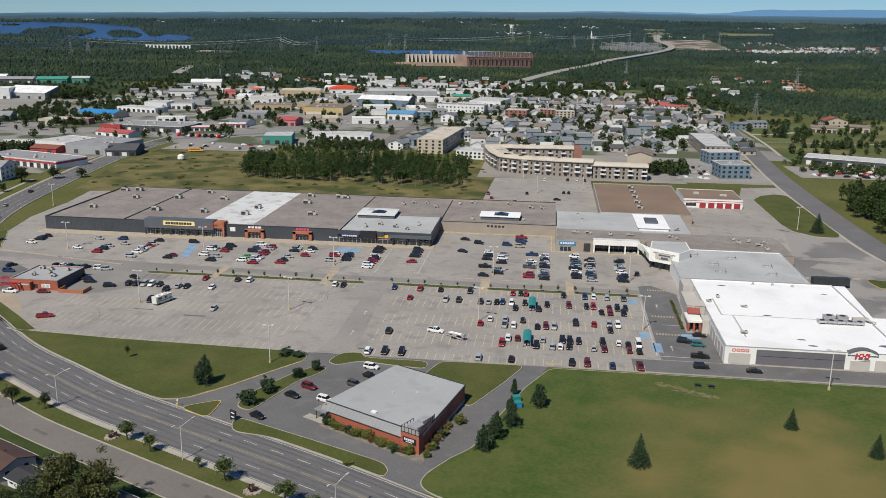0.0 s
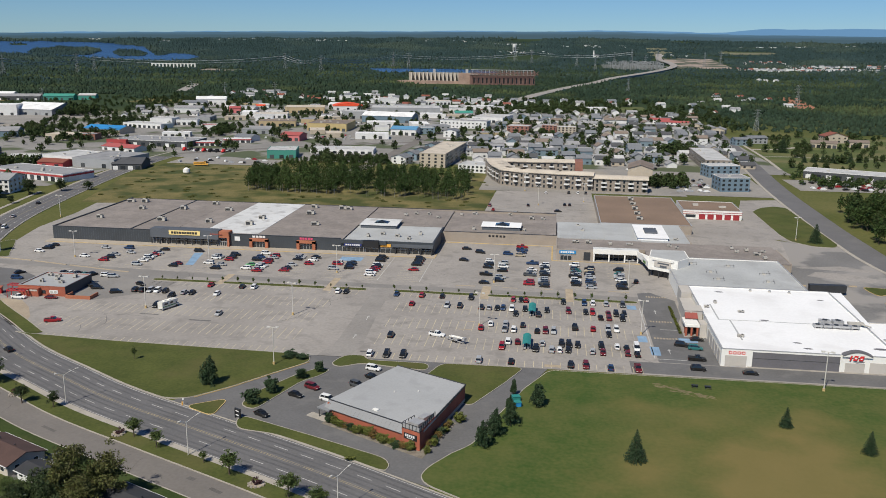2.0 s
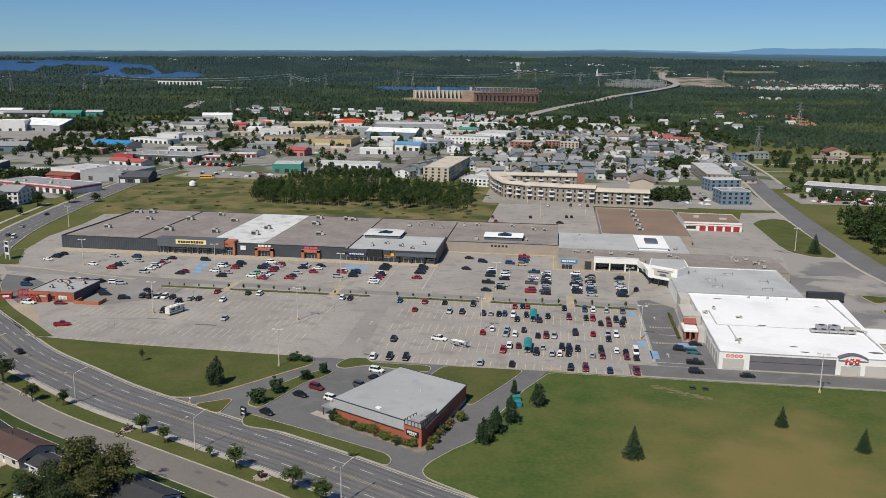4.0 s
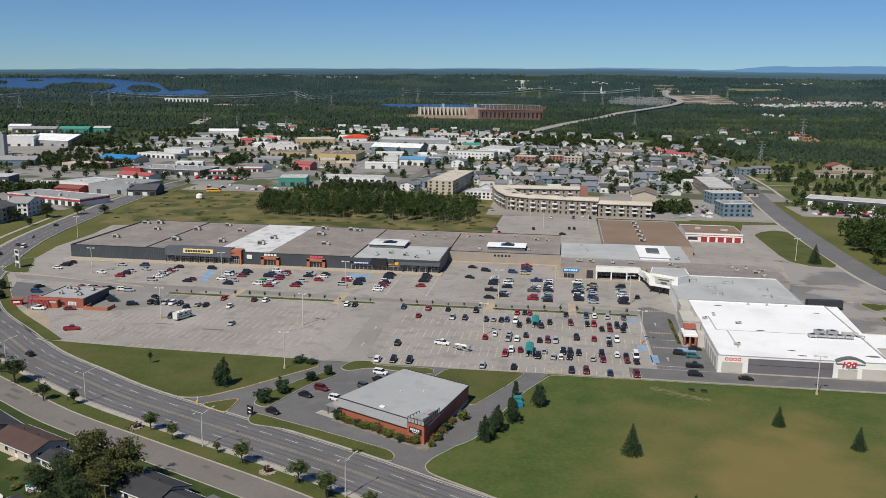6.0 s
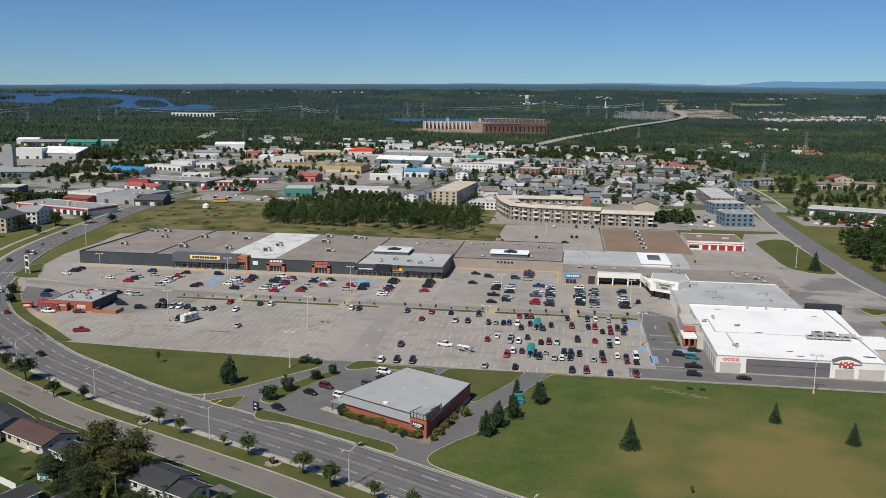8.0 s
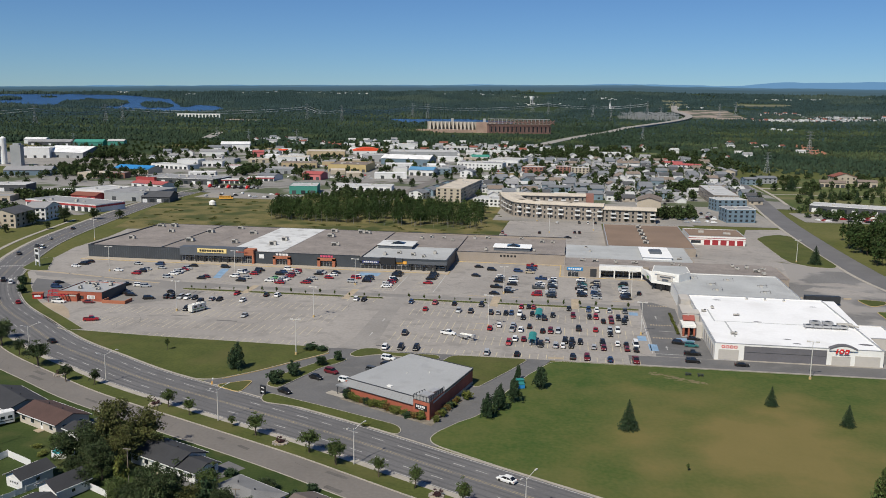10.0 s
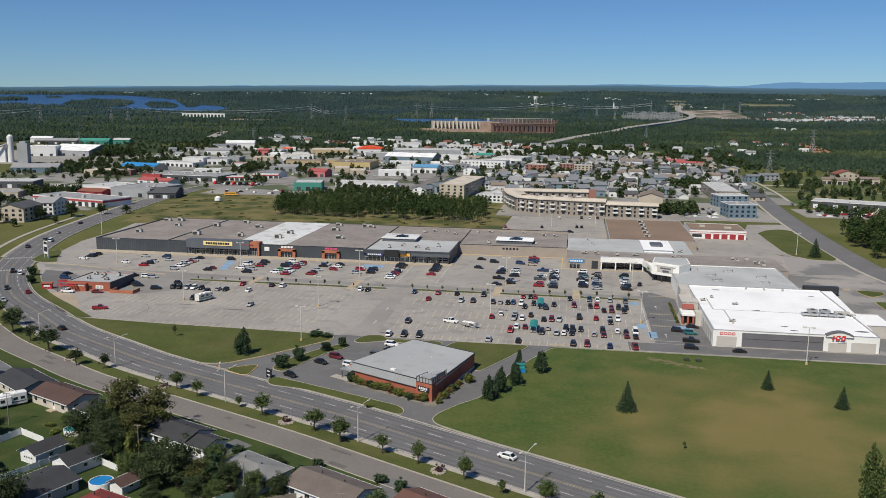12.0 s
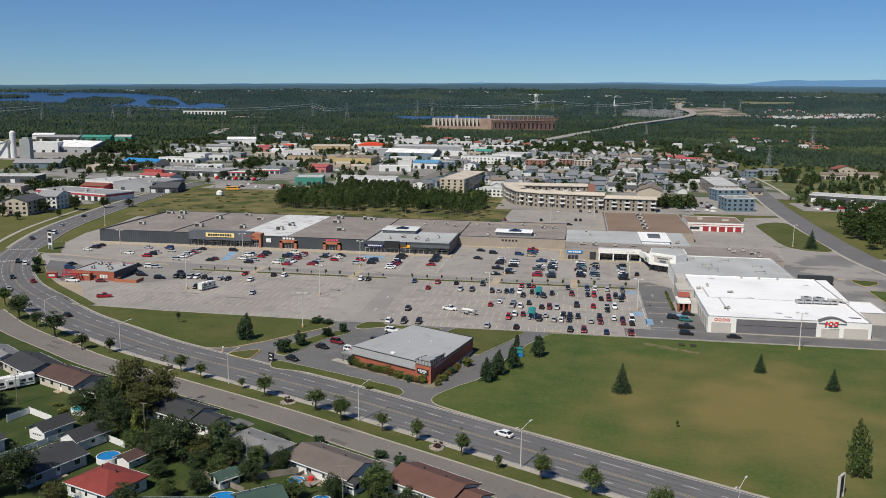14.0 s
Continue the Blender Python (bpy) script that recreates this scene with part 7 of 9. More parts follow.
for x, y, h, w, tone in ((152.5, -231.5, 12, 8.5, 2), (138, -240, 8, 6, 1), (146.5, -235, 14.5, 8.5, 2), (151, -238.5, 10, 7, 2), (141, -236, 9, 6.5, 1), (144.5, -240.5, 9.5, 6, 1), (149.5, -245.5, 9, 6.5, 1), (165, -254, 8.5, 7, 1), (170.5, -257.5, 10, 8, 1), (176, -251, 7.5, 5.5, 0), (166.5, -259, 6, 5.5, 1), (182, -257.5, 6.5, 5.5, 1), (187.5, -258.5, 5.5, 4.5, 0), (192.5, -258, 5, 4.5, 1), (146, -276.5, 9.5, 7.5, 1), (142, -279, 8, 6, 1), (157, -281.5, 5.5, 5, 2), (171, -281, 6, 5, 1), (214.5, -266, 7, 6, 0), (206.5, -268, 5, 4.5, 1), (199, -270, 4.5, 4.5, 0), (114.5, -241, 7, 6, 1), (108, -237, 8, 7, 1), (128.5, -229.5, 2.6, 4, 0), (180, -270.5, 4.5, 4.5, 1), (222, -275, 6.5, 6, 1), (99, -239, 8, 8, 1), (92, -226, 8, 8, 1), (175, -273.5, 4, 4, 0), (238, -278, 6, 5, 1), (157, -252.5, 4.5, 4.5, 0), (176.5, -262, 5, 5, 1), (186, -244.5, 3, 4.5, 1), (162, -256, 5.5, 5, 1), (148, -250, 4.5, 4.5, 1), (143, -245.5, 5, 4.5, 1), (169, -265.5, 4, 4, 1), (188, -263.5, 4.5, 4.5, 1), (180.5, -262, 4.5, 4.5, 0), (113.5, -244, 6, 7, 1), (174, -257, 6, 6, 2), (139, -226.5, 4, 5, 1)):
    old_tree(x, y, h, w, tone)
bush(156.3, -249.5, 8.5, 3.4, True, name="cedar_tree", label="tall columnar cedar in a garden", group="cedars")
bush(178.2, -256, 8.5, 4.4, name="cedar_tree", label="tall columnar cedar in a garden", group="cedars")
for x, y, h, w in ((176, -238.5, 1.8, 3.4), (196, -243, 2.2, 3.0), (193, -246.5, 1.8, 3.6), (211, -247.5, 1.8, 3.6), (216, -251, 2.6, 3.4), (171, -240.5, 1.5, 5.0), (203, -249, 1.4, 3.0), (129, -236, 1.2, 3.0), (125, -232, 1.0, 2.6), (232, -258, 1.6, 2.6), (112, -209, 1.8, 3), (150, -228, 2, 3.4)):
    bush(x, y, h, w, park.random() < 0.4, 0.1, label="rounded garden shrub beside the street", group="garden shrubs")

# ---------------------------------------------------------------- woods
TUFT = mat("weeds", (0.065, 0.075, 0.024), 0.9, scale=(0.1, 1), col2=(0.09, 0.095, 0.03), island=0.4, spec=0.1)
WOOD_LEAF = mat("wood_leaves", (0.024, 0.044, 0.014), 0.8, scale=(0.02, 0.5), col2=(0.05, 0.075, 0.022), island=0.5, spec=0.15)


def tree_spots(n_, region, seed, keep=lambda x, y: True):
    """Random places inside a quadrilateral given by its corners."""
    q = random.Random(seed)
    a, b_, c_, d = [Vector(p) for p in region]
    out = []
    for _ in range(n_ * 4):
        u, w_ = q.random(), q.random()
        p = (a * (1 - u) + b_ * u) * (1 - w_) + (d * (1 - u) + c_ * u) * w_
        if keep(p.x, p.y):
            out.append((p.x, p.y))
        if len(out) >= n_:
            break
    return out


def wood(name, spots, h, leaves, size, seed, material, label, trunks=True, kind="stuff", wide=0.24, mid=0.6, bark=None, thick=0.16):
    """Many trees as one mesh: clouds of leaf sprays over thin trunks."""
    r_ = np.random.RandomState(seed)
    P, S_ = [], []
    tv, tf = [], []
    for x, y in spots:
        hh_ = h * r_.uniform(0.65, 1.2)
        z = land(x, y)
        g_ = r_.normal(size=(leaves, 3))
        g_ /= np.linalg.norm(g_, axis=1)[:, None]
        rad = r_.rand(leaves, 1) ** 0.45
        pt = g_ * rad * np.array([hh_ * wide, hh_ * wide, hh_ * 0.42]) * np.array([r_.uniform(0.8, 1.25)] * 2 + [1])
        pt[:, 0:2] *= (1.15 - 0.45 * (pt[:, 2:3] / (hh_ * 0.4) + 1) / 2)
        P.append(pt + np.array([x, y, z + hh_ * mid]))
        S_.append(np.full(leaves, size * hh_ / h) * r_.uniform(0.6, 1.3, leaves))
        if trunks:
            k = len(tv)
            for i in range(3):
                a = 2.1 * i
                tv += [(x + thick * math.cos(a), y + thick * math.sin(a), z - 0.3), (x + thick * 0.5 * math.cos(a), y + thick * 0.5 * math.sin(a), z + hh_ * 0.7)]
            for i in range(3):
                j = (i + 1) % 3
                tf.append((k + 2 * i, k + 2 * j, k + 2 * j + 1, k + 2 * i + 1))
    v, f_ = leaf_quads(np.concatenate(P), np.concatenate(S_), seed + 1)
    t = thing(name, label, "trees", kind=kind)
    tagged(part("foliage", np_mesh("foliage", v, f_, material), None, t), kind="stuff")
    if trunks:
        tagged(part("trunks", np_mesh("trunks", np.array(tv), np.array(tf), bark or BARK), None, t), kind="stuff")
    return t


BIRCH = mat("birch_bark", (0.24, 0.225, 0.20), 0.8, scale=(0.5, 3), var=0.25)
grove = tree_spots(470, [(42, 150), (190, 140), (184, 232), (22, 226)], 5, lambda x, y: y > 150 - (x - 40) * 0.06)
wood("birch_grove", grove, 10.5, 190, 0.48, 11, WOOD_LEAF, "dense grove of tall thin birches behind the shops", bark=BIRCH, thick=0.12)
wood("bare_birches", tree_spots(24, [(42, 148), (188, 138), (188, 142), (42, 152)], 15), 9.5, 60, 0.4, 16, WOOD_LEAF, "thin pale birch trunks at the edge of the grove", bark=BIRCH, thick=0.15, mid=0.75)
wood("roadside_trees", tree_spots(80, [(403, 12), (440, 16), (455, 175), (407, 140)], 6), 14, 300, 0.65, 12, WOOD_LEAF, "dense leafy trees beside the side road")
wood("roadside_bushes", tree_spots(150, [(412, -30), (470, -30), (480, 300), (416, 300)], 19, lambda x, y: not (100 < y < 245)), 5.5, 70, 0.6, 20, WOOD_LEAF, "bushes and small trees beside the side road", False, wide=0.45, mid=0.45)
wood("far_hedge", tree_spots(160, [(430, 235), (640, 250), (640, 275), (430, 262)], 21), 6, 60, 0.7, 22, WOOD_LEAF, "row of leafy trees behind the long building", False, wide=0.4, mid=0.45)
wood("field_tufts", tree_spots(70, [(-40, 98), (200, 92), (196, 240), (-60, 250)], 17, lambda x, y: not (20 < x < 190 and y > 140)), 0.7, 120, 0.3, 18, TUFT, "scattered dark weeds and low scrub in the field", False, wide=3.4, mid=0.3)
wood("field_scrub", tree_spots(60, [(20, 262), (110, 258), (120, 300), (40, 310)], 7), 5, 90, 0.6, 13, WOOD_LEAF, "low scrub at the edge of the field")

# ---------------------------------------------------------------- the town
TOWN_WALLS = {k: mat("town_" + k, c_, 0.8, scale=(0.1, 1.5), var=0.1, stain=(tuple(v * 0.7 for v in c_), 0.12, 0.5)) for k, c_ in (("white", (0.66, 0.66, 0.65)), ("grey", (0.30, 0.31, 0.32)), ("tan", (0.42, 0.33, 0.20)), ("beige", (0.44, 0.38, 0.30)), ("red", (0.36, 0.05, 0.05)), ("pink", (0.52, 0.16, 0.16)), ("blue", (0.17, 0.235, 0.28)), ("steel", (0.13, 0.19, 0.24)), ("green", (0.05, 0.24, 0.19)), ("dark", (0.06, 0.065, 0.07)), ("brick", (0.26, 0.12, 0.09)), ("yellow", (0.46, 0.36, 0.17)), ("stone", (0.27, 0.235, 0.20)))}
TOWN_ROOFS = {k: mat("town_roof_" + k, c_, 0.8, scale=(0.08, 1.2), var=0.14, stain=(tuple(v * 0.62 for v in c_), 0.1, 0.6)) for k, c_ in (("grey", (0.27, 0.27, 0.275)), ("pale", (0.46, 0.46, 0.455)), ("white", (0.72, 0.72, 0.72)), ("dark", (0.075, 0.077, 0.082)), ("brown", (0.20, 0.16, 0.13)), ("blue", (0.02, 0.20, 0.46)), ("orange", (0.70, 0.08, 0.025)), ("red", (0.36, 0.085, 0.08)), ("sky", (0.09, 0.25, 0.42)), ("rust", (0.22, 0.075, 0.05)), ("green", (0.05, 0.26, 0.20)), ("slate", (0.165, 0.175, 0.19)), ("sand", (0.52, 0.46, 0.38)))}
YARD = mat("yard_asphalt", (0.25, 0.235, 0.215), 0.95, scale=(0.03, 0.5), var=0.18, stain=((0.32, 0.28, 0.22), 0.02, 0.6))
TOWN_GROUND = mat("town_ground", (0.235, 0.225, 0.21), 0.95, scale=(0.02, 0.4), var=0.2, stain=((0.06, 0.078, 0.028), 0.021, 0.92, 0.5, 0.56), bump=0.2)
PARK = mat("park_grass", (0.06, 0.085, 0.026), 0.95, scale=(0.02, 0.4), col2=(0.115, 0.125, 0.045), stain=((0.16, 0.145, 0.07), 0.02, 0.7, 0.5, 0.6), bump=0.2, spec=0.2)
blocked = []


def yard(x0, y0, x1, y1, name="yard", material=YARD, label="grey gravel and asphalt yard", n_=8, lift=0.03, shear=0.0):
    b_ = Build()
    for i in range(n_ + 1):
        for j in range(n_ + 1):
            y = y0 + (y1 - y0) * j / n_
            x = x0 + (x1 - x0) * i / n_ + shear * (y - y0)
            b_.v.append((x, y, land(x, y) + lift))
    for i in range(n_):
        for j in range(n_):
            k = i * (n_ + 1) + j
            b_.f.append((k, k + n_ + 1, k + n_ + 2, k + 1))
    return tagged(part(name, b_, material), label, "yard", kind="structure")


tw_rng = random.Random(90)


def hall_building(x, y, L, W, turn, h, wall, roof, style="flat", doors=3, label="", name="commercial_building", rows=1, band=None):
    """A town building by the middle of its front: walls, roof, doors, glazing, trim and roof plant."""
    t = thing(name, label or f"{wall} {'gabled ' if style != 'flat' else 'low '}commercial building with {roof} roof", "building", "town buildings", at=(x, y, land(x, y)), turn=turn)
    c_, s_ = math.cos(radians(turn)), math.sin(radians(turn))
    if L > 1.8 * W or W > 1.8 * L:
        for u in (-0.33, 0, 0.33):
            p, q = (u * L, W / 2) if L > W else (0, W / 2 + u * W)
            blocked.append((x + c_ * p - s_ * q, y + s_ * p + c_ * q, min(L, W) * 0.62 + 3))
    else:
        blocked.append((x - s_ * W / 2, y + c_ * W / 2, max(L, W) * 0.58 + 2))
    if style == "flat":
        part("wall", Build().box(-L / 2, 0, -2, L / 2, W, h), TOWN_WALLS[wall], t)
        part("roof", Build().box(-L / 2 + 0.3, 0.3, h, L / 2 - 0.3, W - 0.3, h + 0.12), TOWN_ROOFS[roof], t)
        part("coping", Build().box(-L / 2 - 0.1, -0.1, h, L / 2 + 0.1, 0.3, h + 0.35).box(-L / 2 - 0.1, 0.3, h, -L / 2 + 0.3, W, h + 0.35).box(L / 2 - 0.3, 0.3, h, L / 2 + 0.1, W, h + 0.35).box(-L / 2 - 0.1, W, h, L / 2 + 0.1, W + 0.3, h + 0.35), TOWN_WALLS["white" if wall in ("white", "steel", "dark") else wall], t)
        u_ = Build()
        for k in range(max(1, int(L * W / 450))):
            ux, uy, us = tw_rng.uniform(-0.4, 0.3) * L, tw_rng.uniform(0.2, 0.8) * W, tw_rng.uniform(1.2, 2.6)
            u_.box(ux, uy, h + 0.12, ux + us, uy + us * 0.8, h + tw_rng.uniform(0.8, 1.6))
        part("roof_unit", u_, UNIT, t)
    elif style == "gable":
        part("wall", Build().box(-L / 2, 0, -2, L / 2, W, h), TOWN_WALLS[wall], t)
        g_ = Build()
        rg = h + W * 0.13
        for y0, y1 in ((-0.5, W / 2), (W + 0.5, W / 2)):
            o = [(-L / 2 - 0.5, y0, h - 0.1), (L / 2 + 0.5, y0, h - 0.1), (L / 2 + 0.5, y1, rg), (-L / 2 - 0.5, y1, rg)]
            g_.face(o).face([(a, b2, c2 - 0.25) for a, b2, c2 in o])
            g_.face([o[0], o[1], (o[1][0], o[1][1], o[1][2] - 0.25), (o[0][0], o[0][1], o[0][2] - 0.25)])
        part("roof", g_, TOWN_ROOFS[roof], t)
        for s in (-L / 2, L / 2):
            part("gable", Build().face([(s, 0, h), (s, W, h), (s, W / 2, rg - 0.1)]), TOWN_WALLS[wall], t)
    elif style == "front":
        rg = h + L * 0.16
        part("wall", Build().box(-L / 2, 0, -2, L / 2, W, h).face([(-L / 2, 0, h), (L / 2, 0, h), (0, 0, rg - 0.1)]).face([(-L / 2, W, h), (L / 2, W, h), (0, W, rg - 0.1)]), TOWN_WALLS[wall], t)
        g_ = Build()
        for s in (-1, 1):
            o = [(s * (L / 2 + 0.5), -0.6, h - 0.15), (s * (L / 2 + 0.5), W + 0.6, h - 0.15), (0, W + 0.6, rg), (0, -0.6, rg)]
            g_.face(o).face([(a, b2, c2 - 0.25) for a, b2, c2 in o]).face([o[3], o[0], (o[0][0], o[0][1], o[0][2] - 0.25), (0, -0.6, rg - 0.25)])
        part("roof", g_, TOWN_ROOFS[roof], t)
    else:
        part("wall", Build().box(-L / 2, 0, -2, L / 2, W, h * 0.6), TOWN_WALLS[wall], t)
        g_ = Build()
        for i in range(8):
            a, c2 = -1 + i / 4, -1 + (i + 1) / 4
            za, zc = h * 0.6 + h * 0.45 * (1 - a * a), h * 0.6 + h * 0.45 * (1 - c2 * c2)
            g_.face([(a * L / 2, -0.4, za), (c2 * L / 2, -0.4, zc), (c2 * L / 2, W, zc), (a * L / 2, W, za)])
            g_.face([(a * L / 2, -0.3, h * 0.6), (c2 * L / 2, -0.3, h * 0.6), (c2 * L / 2, -0.3, zc), (a * L / 2, -0.3, za)])
        part("roof", g_, TOWN_ROOFS[roof], t, "curved roof")
    if band:
        part("fascia", Build().box(-L / 2 - 0.15, -0.25, h * 0.68, L / 2 + 0.15, -0.02, h * 0.92).box(L / 2 + 0.02, 0, h * 0.68, L / 2 + 0.2, W, h * 0.92), TOWN_WALLS[band], t, f"{band} fascia band")
    if rows == 1:
        for i in range(doors):
            xx, hw_ = -L / 2 + L * (i + 0.5) / doors, min(1.8, L / doors * 0.36)
            pane = Build().box(xx - hw_, -0.12, 0, xx + hw_, -0.02, min(3.2, h * 0.62))
            if i % 2:
                part("shop_window", pane, GLASS, t)
            else:
                part("door", pane, TOWN_WALLS["white" if wall == "dark" else "dark"], t)
    else:
        for r_ in range(rows):
            w_ = Build()
            z = 1.0 + r_ * (h - 0.4) / rows
            for i in range(doors):
                xx = -L / 2 + L * (i + 0.5) / doors
                w_.box(xx - 0.9, -0.1, z, xx + 0.9, -0.02, z + 1.5)
            nW = max(1, int(W / 5))
            for i in range(nW):
                yy = W * (i + 0.5) / nW
                w_.box(L / 2 + 0.02, yy - 0.9, z, L / 2 + 0.1, yy + 0.9, z + 1.5).box(-L / 2 - 0.1, yy - 0.9, z, -L / 2 - 0.02, yy + 0.9, z + 1.5)
            tagged(part("window_row", w_, GLASS, t, "row of dark windows"), kind="stuff")
    return t


# west side: shops, works and yards beyond the boulevard
hall_building(-124, 166, 73, 27, -17, 5.2, "white", "grey", "flat", 11, "long white shop row with red trim", band="red")
hall_building(-107, 226, 38, 44, -9, 6.8, "grey", "grey", "flat", 2, "wide grey warehouse with flat grey roof")
hall_building(-144, 242, 40, 34, -20, 6.0, "white", "pale", "flat", 3, "white warehouse wing with pale roof")
hall_building(-78, 222, 22, 26, 12, 4.4, "dark", "dark", "gable", 4, "dark workshop with black gable roof")
hall_building(-140, 222, 23, 15, -8, 4.0, "red", "rust", "gable", 2, "red workshop with rusty gable roof")
hall_building(-180, 250, 22, 12, 12, 3.6, "white", "pale", "gable", 3, "low white house with pale roof")
hall_building(-128, 365, 73, 38, -5, 5.2, "dark", "grey", "flat", 9, "dark retail building with grey roof")
hall_building(-160, 361, 20, 4, -5, 5.6, "red", "red", "flat", 2, "red shop front beside dark retail building")
hall_building(-140, 326, 40, 16, -20, 3.6, "white", "red", "gable", 4, "white workshop with faded red roof")
hall_building(-228, 458, 46, 24, -12, 5.0, "beige", "blue", "gable", 4, "beige building with bright blue roof")
hall_building(-238, 396, 30, 22, -6, 5.0, "beige", "sand", "flat", 3, "beige two-part workshop with sand roof")
hall_building(-212, 400, 18, 14, 4, 5.4, "brick", "grey", "flat", 3, "red-brown brick shop with grey roof")
hall_building(-216, 524, 54, 20, -16, 4.8, "white", "pale", "flat", 8, "long white motel row with pale roof")
hall_building(-312, 402, 46, 26, 20, 5.8, "steel", "grey", "gable", 3, "steel-blue workshop with grey roof")
hall_building(-240, 262, 40, 24, 14, 5.8, "dark", "pale", "flat", 5, "dark glazed office with pale roof")
hall_building(-205, 196, 34, 18, 14, 4, "beige", "grey", "flat", 4, "low beige shop with grey roof")
hall_building(-106, 76, 18, 24, 6, 9.0, "beige", "dark", "front", 4, "beige apartment house with dark gable roof", "apartment_house", 3)
hall_building(-104, 107, 14, 22, 8, 9.0, "white", "grey", "gable", 4, "white apartment house with grey roof", "apartment_house", 3)
hall_building(-454, 625, 36, 30, 20, 13, "white", "white", "flat", 3, "tall white factory with white roof")
hall_building(-424, 640, 62, 54, -6, 7.5, "grey", "white", "gable", 4, "large warehouse with bright white gable roof")
hall_building(-590, 865, 66, 26, 16, 6.2, "dark", "grey", "gable", 5, "dark green industrial shed with grey roof")
hall_building(-535, 885, 46, 26, 16, 6.2, "green", "green", "gable", 4, "green industrial hall with metal roof")
hall_building(-498, 905, 26, 20, 16, 7.2, "green", "pale", "gable", 2, "teal shed with pale roof")
hall_building(-640, 900, 34, 24, 16, 7, "white", "white", "gable", 2, "white shed with white roof")
hall_building(-208, 555, 26, 24, 4, 8.0, "white", "pale", "flat", 4, "white block with pale flat roof")
hall_building(-182, 566, 24, 20, 14, 6.0, "white", "grey", "flat", 4, "white workshop with grey roof")
hall_building(-251, 727, 37, 20, 14, 6.7, "white", "grey", "gable", 3, "white hall with grey gable roof")
hall_building(-290, 838, 34, 20, 16, 5.5, "white", "slate", "gable", 3, "white shed with slate-blue roof")
hall_building(-276, 868, 44, 26, 18, 9.0, "white", "white", "gable", 4, "large white hall with white roof")
hall_building(-189, 737, 15, 16, 16, 7.0, "pink", "red", "gable", 2, "pink house with red gable roof")
hall_building(-190, 790, 22, 16, 16, 4.3, "white", "grey", "gable", 2, "white shop with grey roof")
hall_building(-179, 812, 13, 12, 16, 5.0, "white", "orange", "gable", 2, "white house with orange roof")
hall_building(-119, 679, 42, 26, 14, 5.4, "white", "sand", "flat", 6, "white retail block with sand roof")
hall_building(-77, 577, 42, 26, 14, 6.0, "tan", "brown", "flat", 6, "tan brick retail block with brown roof")
hall_building(-100, 766, 54, 46, 14, 7.6, "tan", "sand", "flat", 7, "large tan retail hall with sand roof")
hall_building(-8, 540, 44, 52, 2, 8.2, "yellow", "brown", "flat", 7, "yellow brick commercial hall with grey-brown roof")
hall_building(15, 309, 24, 30, 12, 6.8, "green", "pale", "flat", 3, "green warehouse with pale roof")
hall_building(56, 352, 56, 24, 6, 3.6, "white", "pale", "flat", 9, "long low white shop row")
hall_building(-18, 438, 20, 18, -8, 6.0, "pink", "red", "gable", 3, "pink restaurant with red gable roof")
hall_building(-62, 424, 20, 16, -14, 4.6, "white", "slate", "gable", 3, "white garage with slate roof")
hall_building(-80, 380, 24, 9, 14, 3.8, "white", "white", "flat", 5, "white shop with red fascia", band="red")
hall_building(-62, 410, 26, 9, 14, 3.8, "white", "white", "flat", 5, "white shop with red fascia", band="red")
hall_building(-141, 447, 28, 12, 14, 4.2, "white", "white", "flat", 4, "long white office unit")
hall_building(-79, 518, 30, 14, 4, 3.9, "white", "grey", "gable", 4, "white row of units with grey roof")
hall_building(-134, 515, 16, 14, 14, 6.0, "white", "red", "flat", 2, "white shop with red-edged roof")
hall_building(-55, 832, 44, 34, 16, 9.2, "white", "orange", "arch", 3, "arena with bright orange curved roof")
hall_building(-16, 702, 30, 30, 4, 8.8, "grey", "pale", "flat", 3, "pale grey hall with flat roof")
hall_building(36, 658, 64, 32, -6, 8.2, "steel", "white", "gable", 5, "steel-clad hall with white gable roof")
hall_building(40, 772, 94, 50, 10, 9.5, "grey", "pale", "flat", 8, "large grey warehouse with pale roof")
hall_building(-20, 962, 28, 26, 16, 8.5, "white", "pale", "flat", 4, "white block with pale roof")
hall_building(56, 974, 42, 20, 16, 5.6, "white", "sand", "flat", 7, "long low white building with sand roof")
hall_building(82, 517, 28, 20, -4, 6.6, "white", "sky", "gable", 4, "white hall with light blue roof")
hall_building(102, 538, 22, 16, 20, 6.4, "blue", "pale", "flat", 4, "blue-grey glazed office with pale roof", rows=2)
hall_building(116, 560, 24, 22, 24, 7.0, "grey", "grey", "flat", 4, "grey office with flat roof", rows=2)
hall_building(136, 611, 56, 22, -8, 8.4, "white", "grey", "flat", 12, "long white two-storey office with dark windows", rows=2)
hall_building(158, 690, 40, 56, -10, 6.4, "white", "pale", "flat", 5, "white retail hall with pale roof")
hall_building(133, 509, 14, 16, -8, 6.8, "white", "slate", "front", 2, "white house with slate gable roof", "house", 2)
hall_building(120, 773, 24, 18, 14, 4.8, "white", "green", "gable", 3, "white shop with green roof")
